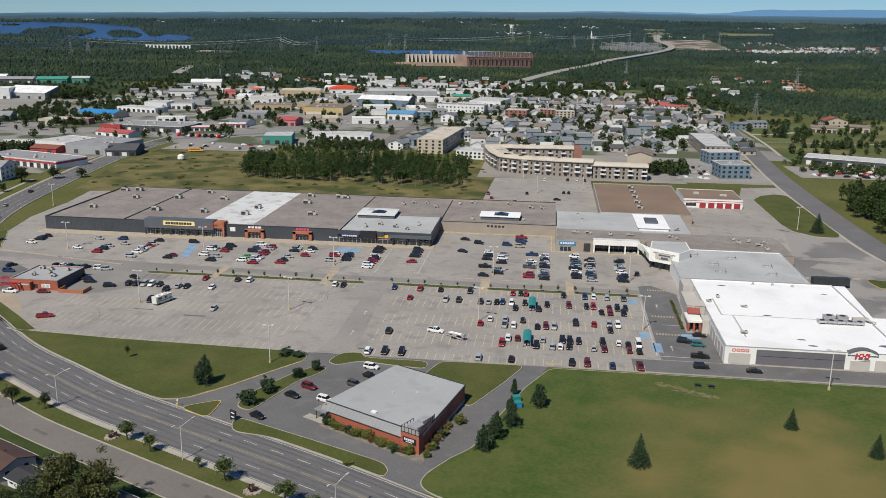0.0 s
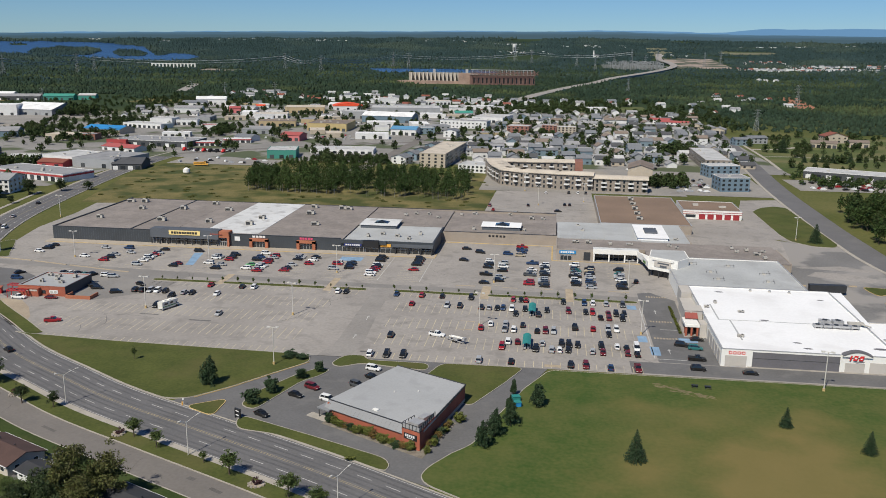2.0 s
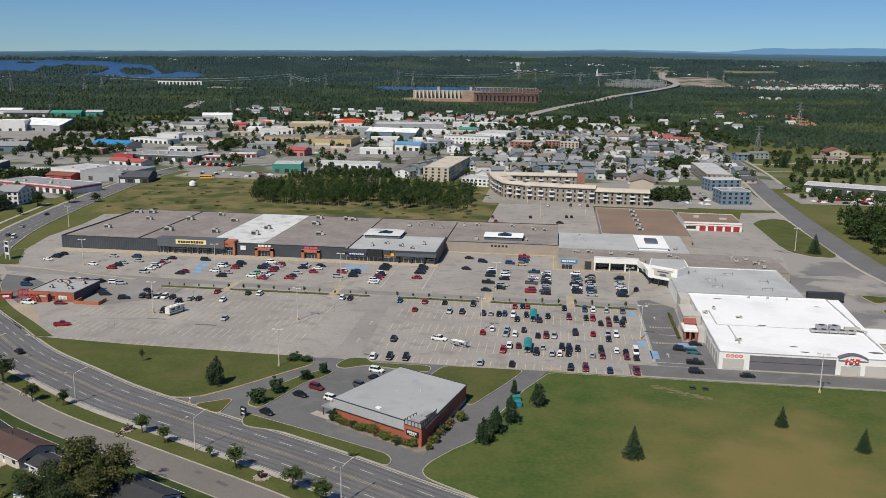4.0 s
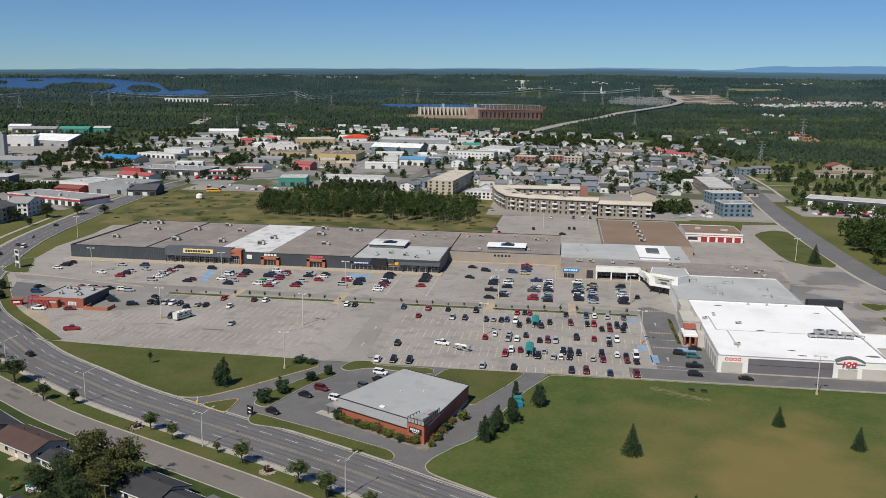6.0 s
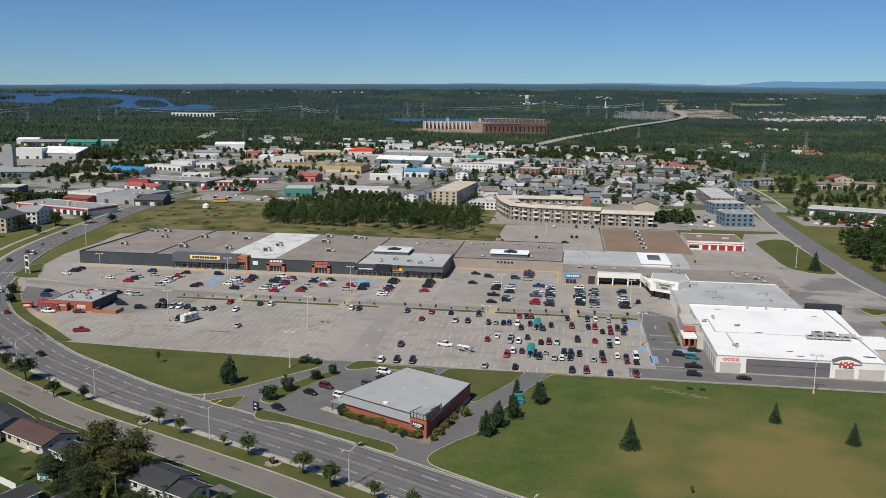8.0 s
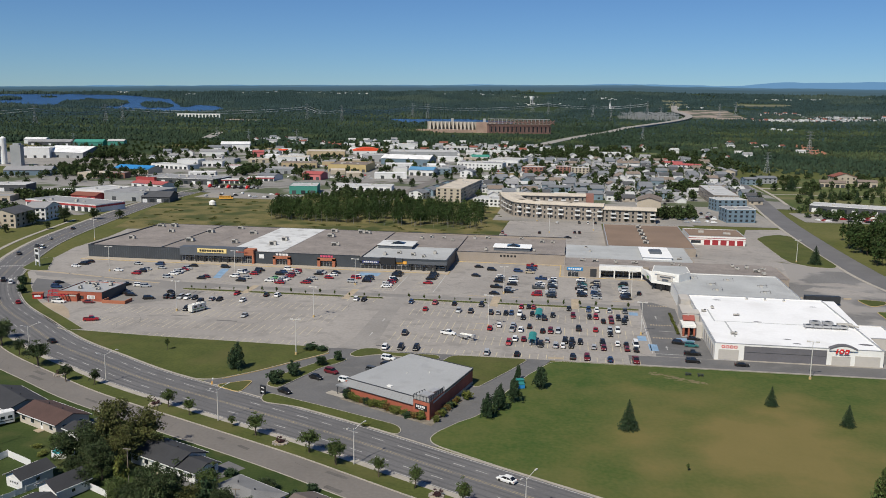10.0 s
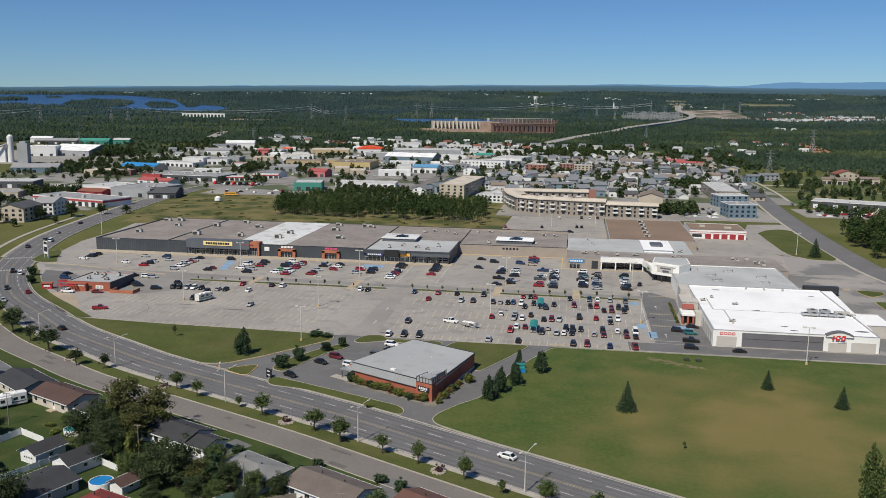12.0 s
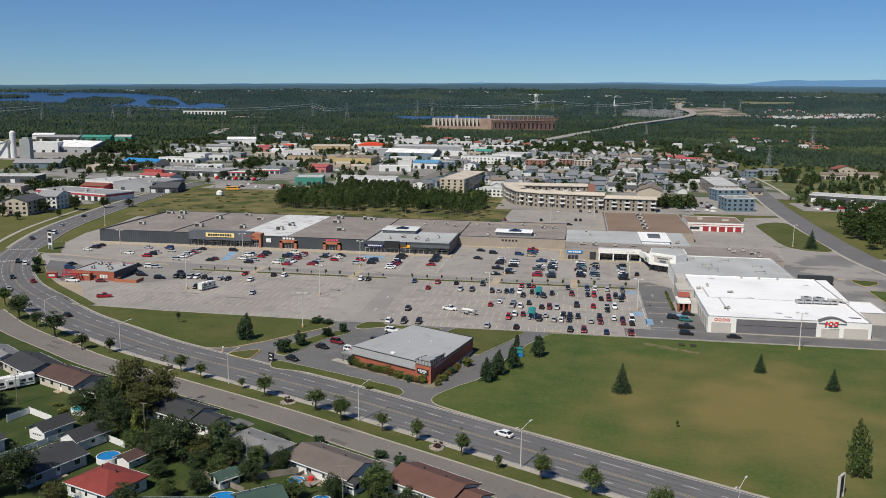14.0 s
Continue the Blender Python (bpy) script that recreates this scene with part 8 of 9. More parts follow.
# housing towards the east
hall_building(147, 283, 21, 88, -5, 11.0, "beige", "sand", "flat", 4, "tall apartment block with pale sand roof", "apartment_house", 4)
hall_building(183, 262, 27, 22, -12, 5.6, "white", "pale", "flat", 8, "white glazed medical office with pale roof", rows=2)
for x, y in ((117, 298), (122, 323), (127, 352), (131, 388)):
    hall_building(x, y, 14, 11, -24, 5.6, "white" if y < 300 else "blue", "slate" if y < 330 else "dark", "front", 2, "town house with slate gable roof in a row", "row_house", 2)
for x, y, L, w_, rf in ((168, 359, 11, "white", "slate"), (177, 374, 14, "blue", "slate"), (189, 399, 16, "white", "grey"), (208, 370, 22, "white", "slate"), (236, 376, 20, "blue", "slate")):
    hall_building(x, y, L, 11, 12, 5.4, w_, rf, "gable", 3, f"{w_} two-storey town house with {rf} roof", "row_house", 2)
hall_building(303, 903, 30, 15, 14, 5.6, "white", "white", "flat", 6, "low white school building")
hall_building(255, 549, 20, 14, 2, 10, "beige", "pale", "flat", 5, "grey-beige apartment block with balconies", "apartment_house", 4)
hall_building(236, 566, 16, 14, -8, 9.6, "brick", "pale", "flat", 4, "brown brick apartment block", "apartment_house", 4)
hall_building(202, 556, 24, 22, -8, 9.0, "brick", "pale", "flat", 5, "brown brick apartment block with pale roof", "apartment_house", 3)
hall_building(303, 226, 17, 28, -6, 12.0, "beige", "brown", "front", 1, "tall beige church hall with brown gable roof")
hall_building(365, 210, 20, 18, 9, 9.4, "steel", "grey", "flat", 5, "blue-grey apartment house with pale ground floor", "apartment_house", 3)
hall_building(370, 276, 24, 16, 14, 8.8, "steel", "pale", "flat", 5, "blue-grey apartment block with pale roof", "apartment_house", 3)
hall_building(371, 308, 20, 86, 0, 8.8, "stone", "pale", "flat", 5, "long grey-beige apartment block with pale roof", "apartment_house", 3)
hall_building(460, 277, 64, 24, -22, 5.2, "dark", "pale", "flat", 9, "low dark office with white garage doors")
hall_building(506, 500, 24, 15, -14, 5, "beige", "brown", "gable", 5, "beige row house with brown roof", "row_house")
hall_building(532, 548, 24, 15, 8, 7.2, "beige", "rust", "front", 4, "beige house with rust-brown gable roof", "row_house", 2)
hall_building(542, 508, 18, 14, -8, 5.6, "beige", "brown", "gable", 3, "beige house with brown roof", "row_house")
hall_building(431, 505, 18, 12, 14, 6.2, "blue", "slate", "gable", 3, "blue-grey house with slate roof", "house", 2)
hall_building(449, 525, 20, 14, 14, 6.0, "grey", "slate", "gable", 4, "grey house with slate roof", "house", 2)
hall_building(386, 690, 34, 13, -24, 5.6, "white", "red", "gable", 6, "row of white houses with red roofs", "row_house", 2)
hall_building(372, 725, 26, 13, -24, 5.6, "white", "red", "gable", 5, "row of white houses with red roofs", "row_house", 2)
for x, y in ((408, 662), (416, 640), (425, 618)):
    hall_building(x, y, 15, 13, -20, 5.2, "beige", "grey", "front", 3, "beige gabled town house in a row", "row_house")
# batching plant
t = thing("silo_plant", "pale concrete batching plant with silos", "silo", at=(-400, 512, land(-400, 512)), turn=10)
part("tower", Build().box(-6, -4, -1, 6, 5, 24).box(-3, -3, 24, 4, 4, 26), TOWN_WALLS["grey"], t, "grey concrete tower")
part("silo", Build().cyl(-24, 18, -1, 31, 3.4, 3.4, 14).cyl(-24, 18, 31, 33, 3.4, 1, 14), TOWN_WALLS["white"], t)
part("hopper", Build().box(-40, 14, -1, -29, 24, 20), TOWN_WALLS["white"], t)
part("conveyor", Build().tube((-70, -4, 2), (-26, 14, 22), 1.1), TOWN_WALLS["grey"], t)

# curved apartment building behind the shops
ap = thing("apartment_building", "long curved beige three-storey apartment building with balconies", "building", "town buildings")


def wing_block(p, q, depth, h, n_, wall="stone"):
    """One straight stretch: wall, low-pitched roof with deep eaves, windows and balconies."""
    p, q = Vector(p), Vector(q)
    d = (q - p)
    a, L = math.atan2(d.y, d.x), d.length
    nrm = Vector((-d.y, d.x)).normalized()
    c_ = (p + q) / 2 + nrm * depth / 2
    blocked.append((c_.x, c_.y, max(L * 0.5, 10)))
    w_ = part("wall", Build().obox(c_.x, c_.y, a, L, depth, -0.5, h), TOWN_WALLS[wall], ap)
    rf = Build().obox(c_.x, c_.y, a, L + 1.0, depth + 1.8, h, h + 0.4)
    k = len(rf.v)
    e, f = d.normalized() * (L / 2 + 0.5), nrm
    for s, z in ((0.9, h + 0.4), (0.32, h + 1.7)):
        for u, v_ in ((-1, -1), (1, -1), (1, 1), (-1, 1)):
            o = c_ + e * u + f * (v_ * (depth / 2) * (1 if s > 0.5 else 0.35))
            rf.v.append((o.x, o.y, z))
    rf.f += [(k + i, k + (i + 1) % 4, k + 4 + (i + 1) % 4, k + 4 + i) for i in range(4)] + [(k + 4, k + 5, k + 6, k + 7)]
    part("roof", rf, TOWN_ROOFS["sand"], ap)
    for i in range(n_):
        m = p + d * (i + 0.5) / n_
        for r_ in range(3):
            z = 0.9 + r_ * (h - 0.6) / 3
            o = m - nrm * 0.06
            part("window", Build().obox(o.x, o.y, a, 2.0 if i % 2 else 1.2, 0.1, z, z + 1.7), GLASS, w_)
            if i % 2 and r_:
                e2 = m - nrm * 0.8
                part("balcony", Build().obox(e2.x, e2.y, a, 3.6, 1.5, z - 0.5, z - 0.3).obox(e2.x - nrm.x * 0.7, e2.y - nrm.y * 0.7, a, 3.6, 0.1, z - 0.3, z + 0.6), TOWN_WALLS["white"], w_)


wing_block((194, 249), (198.5, 229), 13, 10.4, 4)
wing_block((198.5, 229), (206, 208), 13, 10.4, 5)
wing_block((206, 208), (219, 200), 13, 10.4, 4)
wing_block((219, 200), (246, 195), 13, 10.4, 7)
wing_block((246, 195), (269, 192.5), 13, 10.4, 6)
wing_block((269.6, 191.5), (305, 190), 13, 8.8, 8)
wing_block((194, 249), (214, 254), 13, 10.4, 4)
wing_block((214, 254), (258, 258), 13, 10.2, 9)
part("stair_tower", Build().box(258.2, 257, -0.5, 264, 271, 11.6), TOWN_WALLS["brick"], ap, "brown brick end tower")
yard(193, 184, 330, 300, label="asphalt yard round the apartment building")
yard(-66, 264, 20, 300, label="wide asphalt yard beside the boulevard")
yard(-340, 300, 425, 905, "town_ground", TOWN_GROUND, "grey paved town ground with patches of grass", 60, 0.02)
yard(-330, 140, -92, 300, "town_ground", TOWN_GROUND, "grey paved ground with patches of grass", 24, 0.02)
yard(-560, 500, -345, 720, "town_ground", YARD, "pale gravel yard of the works", 16, 0.02)
yard(425, 300, 640, 600, "park_lawn", PARK, "park grass with worn paths", 20, 0.02)
yard(412, 225, 500, 276)
yard(322, 190, 388, 300)
for ctrl, w_ in (([(430, 415), (455, 420), (480, 415), (560, 425)], 1.4), ([(432, 560), (429, 416), (424, 330)], 1.4), ([(500, 520), (460, 480), (431, 470)], 3)):
    tagged(part("footpath", ribbon(Build(), arc_line(ctrl, 10), -w_, w_, -0.2, 0.05, land), CONCRETE), "pale path across the park", "path", kind="structure")

# streets of the town
for ctrl, w_ in (([(-84, 320), (40, 420), (150, 470), (300, 480), (405, 440)], 4), ([(90, 250), (99, 310), (102, 401), (112, 560), (130, 760), (178, 1056)], 5), ([(185, 330), (200, 470), (250, 640), (300, 760)], 4), ([(-180, 470), (-60, 640), (40, 740), (178, 1056)], 4), ([(290, 320), (320, 470), (350, 640), (380, 780)], 4), ([(160, 700), (260, 690), (400, 700)], 4), ([(170, 400), (290, 400), (402, 400)], 4), ([(180, 580), (300, 585), (420, 560)], 4)):
    tagged(part("town_street", ribbon(Build(), arc_line(ctrl, 14), -w_, w_, -0.4, 0.08, land), ASPHALT_STREET), "grey town street", "road", kind="structure")

# houses of the town, a few patterns copied along the streets
pats = []
tq = random.Random(31)
for wall, roof in (("white", "slate"), ("white", "grey"), ("beige", "grey"), ("grey", "slate"), ("white", "dark"), ("blue", "slate"), ("white", "pale"), ("beige", "dark"), ("white", "grey"), ("white", "brown")):
    L, W, h = tq.uniform(10, 15), tq.uniform(8, 10), tq.choice((3.0, 3.2, 5.2))
    t = thing("house", f"{wall} town house with {roof} gable roof", "house", "town houses")
    w_ = Build().box(-L / 2, -W / 2, -1.5, L / 2, W / 2, h)
    k = len(w_.v)
    w_.v += [(-L / 2, 0, h + W * 0.3), (L / 2, 0, h + W * 0.3)]
    w_.f += [(4, 7, k), (5, 6, k + 1), (4, 5, k + 1, k), (6, 7, k, k + 1)]
    part("wall", w_, TOWN_WALLS[wall], t)
    part("roof", gable_roof(Build(), L, W, h, h + W * 0.3), TOWN_ROOFS[roof], t)
    for i in range(2):
        part("window", Build().box(-L / 2 + L * (i + 0.3) / 2, -W / 2 - 0.08, 1.0, -L / 2 + L * (i + 0.3) / 2 + 1.8, -W / 2 - 0.01, 2.4), GLASS, t)
    pats.append([t, False])


far_walls, far_roofs = Build(), [Build(), Build(), Build(), Build()]


def place_house(x, y, turn):
    if any((x - bx) ** 2 + (y - by) ** 2 < (r_ + 6.5) ** 2 for bx, by, r_ in blocked):
        return
    blocked.append((x, y, 5.5))
    if y > 790:
        a, z, L, W, h = radians(turn), land(x, y), tq.uniform(10, 15), tq.uniform(8, 10), tq.choice((3.0, 3.4, 5.4))
        far_walls.obox(x, y, a, L, W, z - 2, z + h)
        c_, s_ = math.cos(a), math.sin(a)
        at_ = lambda u, v_, w_: (x + c_ * u - s_ * v_, y + s_ * u + c_ * v_, z + w_)
        rf = tq.choice(far_roofs)
        for e in (-1, 1):
            rf.face([at_(-L / 2 - 0.5, e * (W / 2 + 0.5), h - 0.1), at_(L / 2 + 0.5, e * (W / 2 + 0.5), h - 0.1), at_(L / 2 + 0.5, 0, h + W * 0.3), at_(-L / 2 - 0.5, 0, h + W * 0.3)])
            far_walls.face([at_(e * L / 2, -W / 2, h), at_(e * L / 2, W / 2, h), at_(e * L / 2, 0, h + W * 0.28)])
        return
    p = tq.choice(pats)
    m = pose(x, y, land(x, y), 0, 0, turn)
    if not p[1]:
        p[0].matrix_basis, p[1] = m, True
    else:
        copy_thing(p[0], m)


def streets(x0, x1, y0, y1, dx, dy, turn=12, lean=0.06, drop=0.12):
    y = y0
    while y < y1:
        x = x0
        while x < x1:
            if tq.random() > drop:
                place_house(x + tq.uniform(-2, 2) + lean * (y - y0), y + tq.uniform(-3, 3), turn + tq.choice((0, 0, 90)) + tq.uniform(-6, 6))
            x += dx
        y += dy


works = []
for wall, roof, L, W, h in (("white", "pale", 24, 16, 4.5), ("grey", "grey", 30, 18, 5), ("white", "white", 34, 20, 5.5), ("beige", "sand", 26, 16, 4.5), ("white", "pale", 22, 18, 6), ("tan", "grey", 28, 16, 4.5), ("white", "grey", 18, 14, 4)):
    t = thing("workshop", f"{wall} flat workshop building with {roof} roof", "building", "town workshops")
    part("wall", Build().box(-L / 2, -W / 2, -1.5, L / 2, W / 2, h).box(-L / 2 - 0.1, -W / 2 - 0.1, h, L / 2 + 0.1, -W / 2 + 0.3, h + 0.4), TOWN_WALLS[wall], t)
    part("roof", Build().box(-L / 2 + 0.2, -W / 2 + 0.3, h, L / 2 - 0.2, W / 2 - 0.2, h + 0.15).box(-L / 4, -1, h + 0.15, -L / 4 + 2, 1, h + 1.2), TOWN_ROOFS[roof], t)
    for i in range(2):
        part("door", Build().box(-L / 4 + i * L / 2 - 1.8, -W / 2 - 0.1, 0, -L / 4 + i * L / 2 + 1.8, -W / 2 - 0.02, 3.2), TOWN_WALLS["dark"], t)
    works.append([t, False])


def place_work(x, y, turn):
    if any((x - bx) ** 2 + (y - by) ** 2 < (r_ + 13) ** 2 for bx, by, r_ in blocked):
        return
    blocked.append((x, y, 14))
    p = tq.choice(works)
    m = pose(x, y, land(x, y), 0, 0, turn)
    if not p[1]:
        p[0].matrix_basis, p[1] = m, True
    else:
        copy_thing(p[0], m)


for x0, x1, y0, y1, n_ in ((-230, 150, 600, 900, 60), (-110, 80, 460, 640, 16), (60, 190, 480, 780, 24)):
    for _ in range(n_):
        place_work(tq.uniform(x0, x1), tq.uniform(y0, y1), tq.choice((12, 12, 102)) + tq.uniform(-6, 6))
for p in works:
    if not p[1]:
        p[0].matrix_basis = pose(60, 900, land(60, 900), 0, 0, 12)
streets(150, 400, 330, 480, 14.5, 24)
streets(170, 410, 490, 780, 15.5, 28)
streets(-60, 180, 830, 1060, 22, 36, drop=0.3)
streets(190, 420, 800, 880, 26, 40, drop=0.4)
streets(200, 430, 1010, 1100, 26, 38, drop=0.4)
streets(-330, -170, 640, 900, 34, 50, drop=0.5)
streets(-330, 120, 1000, 1180, 26, 40, drop=0.45)
streets(770, 1150, 2230, 2300, 17, 32, drop=0.15)
streets(950, 1240, 2360, 2460, 24, 40, drop=0.25)
streets(850, 1000, 2560, 2680, 30, 40, drop=0.4)
for x, y in ((543, 1305), (530, 1240), (515, 1141), (442, 925), (577, 1266), (585, 1205), (616, 1213), (615, 1073), (505, 1004), (507, 945), (470, 900), (480, 1090), (560, 1150), (729, 1807), (745, 1812), (771, 1816), (455, 1010), (430, 850), (1010, 1500), (1025, 1510)):
    place_house(x, y, tq.uniform(0, 90))
for p in pats:
    if not p[1]:
        p[0].matrix_basis = pose(420, 760, land(420, 760), 0, 0, 10)
t = thing("far_houses", "many small pale houses with grey and red roofs at the wood edge", "houses", kind="stuff")
tagged(part("walls", far_walls, TOWN_WALLS["white"], t), kind="stuff")
for rf, key in zip(far_roofs, ("grey", "slate", "pale", "rust")):
    tagged(part("roofs", rf, TOWN_ROOFS[key], t), kind="stuff")

# vehicles standing in the yards of the town
vq = random.Random(64)
for colour, share in (("white", 90), ("black", 90), ("silver", 60), ("red", 30)):
    b_ = Build()
    for _ in range(share):
        lot = vq.choice(((-60, 268, 10, 298), (-235, 170, -170, 235), (-80, 340, -40, 345), (-60, 455, 60, 500), (-120, 600, 30, 640), (130, 420, 240, 560), (300, 300, 345, 400), (325, 200, 350, 260), (420, 230, 470, 262), (-160, 410, -90, 440), (60, 560, 190, 600), (-60, 700, 120, 760)))
        x, y = vq.uniform(lot[0], lot[2]), vq.uniform(lot[1], lot[3])
        if any((x - bx) ** 2 + (y - by) ** 2 < (r_ * 0.8) ** 2 for bx, by, r_ in blocked):
            continue
        a, z = radians(vq.choice((12, 102)) + vq.uniform(-5, 5)), land(x, y) + 0.05
        b_.obox(x, y, a, 4.5, 1.8, z + 0.25, z + 0.85).obox(x - 0.2 * math.cos(a), y - 0.2 * math.sin(a), a, 2.4, 1.6, z + 0.85, z + 1.45)
    key = {"white": "w", "black": "k", "silver": "s", "red": "r"}[colour]
    t = thing("yard_cars", f"{colour} cars standing in the far town yards", "cars", kind="stuff")
    tagged(part("cars", b_, PAINTS[key][1], t), kind="stuff")
for i in range(7):
    t = thing("truck_tractor", "dark truck parked in a row in the yard", "truck", "trucks in the yard", at=(-84 + i * 6.4, 343 - i * 0.9, 0.05), turn=68)
    part("cab", Build().box(-3.2, -1.2, 0.7, -0.8, 1.2, 3.2).box(-4.4, -1.0, 0.7, -3.2, 1.0, 1.9), SIGN_BLACK if i % 3 else SIGN_RED, t)
    part("frame", Build().box(-0.8, -0.9, 0.6, 3.6, 0.9, 1.1), DARK_METAL, t)
    for x in (-3.4, 1.6, 2.9):
        part("wheels", Build().tube((x, -1.15, 0.5), (x, 1.15, 0.5), 0.5, n=10), TYRE, t)
bs = thing("school_bus", "yellow school bus on the boulevard", "bus", at=(-33, 254, 0.05), turn=14)
part("body", Build().box(-5.2, -1.2, 0.7, 4.2, 1.2, 3.0).box(4.2, -1.05, 0.7, 5.6, 1.05, 1.7), SIGN_AMBER, bs)
part("window_row", Build().box(-4.9, -1.24, 1.9, 3.6, 1.24, 2.6), CARGLASS, bs)
for x in (-3.2, 3.6):
    part("wheels", Build().tube((x, -1.15, 0.5), (x, 1.15, 0.5), 0.5, n=10), TYRE, bs)
dish = thing("white_tank", "round white tank in the field", "tank", at=(-27, 214, 0))
part("ball", Build().cyl(0, 0, 0, 0.8, 1.6, 2.6, 14).cyl(0, 0, 0.8, 3.2, 2.6, 2.4, 14).cyl(0, 0, 3.2, 4.2, 2.4, 0.8, 14), WHITE_WALL, dish)

# town trees
clear = lambda x, y: not any((x - bx) ** 2 + (y - by) ** 2 < (r_ * 0.8) ** 2 for bx, by, r_ in blocked)
TOWN_LEAF = mat("town_leaves", (0.026, 0.044, 0.016), 0.8, scale=(0.03, 0.5), col2=(0.055, 0.075, 0.026), island=0.45, spec=0.15)
for i, (n_, h_, reg) in enumerate((
        (420, 8.5, [(150, 320), (410, 320), (430, 900), (150, 900)]), (170, 8, [(-330, 300), (150, 300), (150, 620), (-330, 620)]), (400, 8.5, [(-340, 620), (150, 640), (150, 1090), (-420, 1040)]), (240, 8.5, [(150, 830), (250, 830), (430, 1100), (150, 1100)]), (130, 8.5, [(380, 640), (470, 640), (470, 980), (380, 980)]),
        (46, 13, [(-400, 640), (-355, 640), (-350, 690), (-400, 690)]), (55, 8.5, [(-330, 395), (-250, 400), (-255, 480), (-340, 480)]), (34, 9, [(-195, 205), (-155, 210), (-155, 235), (-200, 232)]),
        (40, 9, [(-118, 455), (-100, 455), (-95, 540), (-125, 540)]), (90, 6, [(40, 285), (112, 292), (104, 318), (48, 322)]), (40, 8.5, [(306, 212), (336, 214), (336, 248), (310, 240)]), (46, 10, [(340, 408), (372, 410), (372, 440), (345, 440)]),
        (150, 6.5, [(-620, 730), (-330, 730), (-330, 960), (-640, 960)]), (90, 4.5, [(-300, 560), (-225, 570), (-225, 640), (-320, 640)]), (26, 9, [(-232, 384), (-205, 386), (-200, 440), (-228, 440)]), (170, 7.5, [(430, 300), (640, 320), (640, 600), (436, 600)]), (60, 8, [(-190, 60), (-110, 90), (-120, 150), (-200, 190)]), (80, 7, [(-340, 470), (-240, 470), (-250, 600), (-360, 600)]))):
    wood("town_trees", tree_spots(n_, reg, 50 + i, clear), h_, 120, 0.11 * h_, 60 + i, TOWN_LEAF, "leafy dark green trees scattered among the town houses", wide=0.38, mid=0.5)
for x, y, h_ in ((455, 452, 15), (464, 384, 8), (472, 386, 7), (480, 384, 9), (488, 388, 8), (496, 389, 9), (487, 476, 7), (456, 382, 7), (504, 391, 7)):
    conifer(x, y, h_, 1.25, land(x, y), "dark spruce on the park grass", "park spruces")

# ---------------------------------------------------------------- far woods, river, dam and highway
HIGHWAY = arc_line([(141, 970), (176, 1097), (207, 1250), (258, 1450), (311, 1605), (379, 1780), (450, 1950), (518, 2110), (576, 2276), (604, 2427), (600, 2573), (590, 2700), (620, 3000)], 25)
RIVER = [(-230, 1900), (70, 1900), (120, 2010), (-60, 2130), (-300, 2080)]


SHORE = ((-40, 3600, 4150), (-33.9, 3349, 4100), (-31, 3170, 4060), (-29, 3010, 4003), (-27.5, 2930, 3880), (-26.3, 2900, 3726), (-25.6, 2900, 3150), (-24.8, 2930, 3320), (-23.6, 2990, 3280), (-23.1, 3080, 3120))
ISLES = ((-30.8, 3480, 2.0, 250), (-27.2, 3330, 1.1, 180), (-36.0, 3800, 1.2, 120), (-33.2, 3900, 0.5, 60))


def in_lake(deg, r_):
    """Whether a bearing and distance from the hub lie on the lake."""
    w_ = noise.noise(Vector((deg * 1.3, r_ * 0.004, 1.0)))
    for u, q, p, s_ in ISLES:
        if ((deg - u) / p) ** 2 + ((r_ - q) / s_) ** 2 < 1 + 0.7 * w_:
            return False
    if not -40 < deg < -23.1:
        return False
    lo = np.interp(deg, [s_[0] for s_ in SHORE], [s_[1] for s_ in SHORE])
    hi = np.interp(deg, [s_[0] for s_ in SHORE], [s_[2] for s_ in SHORE])
    return lo + 60 * w_ < r_ < hi + 50 * w_


def inside(x, y, poly):
    hit_ = False
    for (x0, y0), (x1, y1) in zip(poly, poly[1:] + poly[:1]):
        if (y0 > y) != (y1 > y) and x < (x1 - x0) * (y - y0) / (y1 - y0) + x0:
            hit_ = not hit_
    return hit_


WATER = mat("water", (0.012, 0.04, 0.10), 0.25, scale=(0.01, 0.2), var=0.2, spec=0.5)


def water(name, poly, label, lift=1.5, n_=26):
    xs, ys = [p[0] for p in poly], [p[1] for p in poly]
    b_ = Build()
    for i in range(n_):
        for j in range(n_):
            x0, x1 = (min(xs) + (max(xs) - min(xs)) * k / n_ for k in (i, i + 1))
            y0, y1 = (min(ys) + (max(ys) - min(ys)) * k / n_ for k in (j, j + 1))
            if inside((x0 + x1) / 2, (y0 + y1) / 2, poly):
                b_.face([(x, y, land(x, y) + lift) for x, y in ((x0, y0), (x1, y0), (x1, y1), (x0, y1))])
    return tagged(part(name, b_, WATER), label, "water", kind="structure")


b_ = Build()
for i in range(110):
    for j in range(46):
        d0, r0 = -40 + i * 0.155, 2880 + j * 28
        if in_lake(d0 + 0.08, r0 + 14):
            quad = [(HUB[0] + r_ * math.sin(radians(d)), HUB[1] + r_ * math.cos(radians(d))) for d, r_ in ((d0, r0), (d0 + 0.155, r0), (d0 + 0.155, r0 + 28), (d0, r0 + 28))]
            b_.face([(x, y, land(x, y) + 2.0) for x, y in quad])
tagged(part("lake", b_, WATER), "deep blue lake with wooded islands", "water", kind="structure")
water("river", RIVER, "blue river above the dam", 2.0, 24)

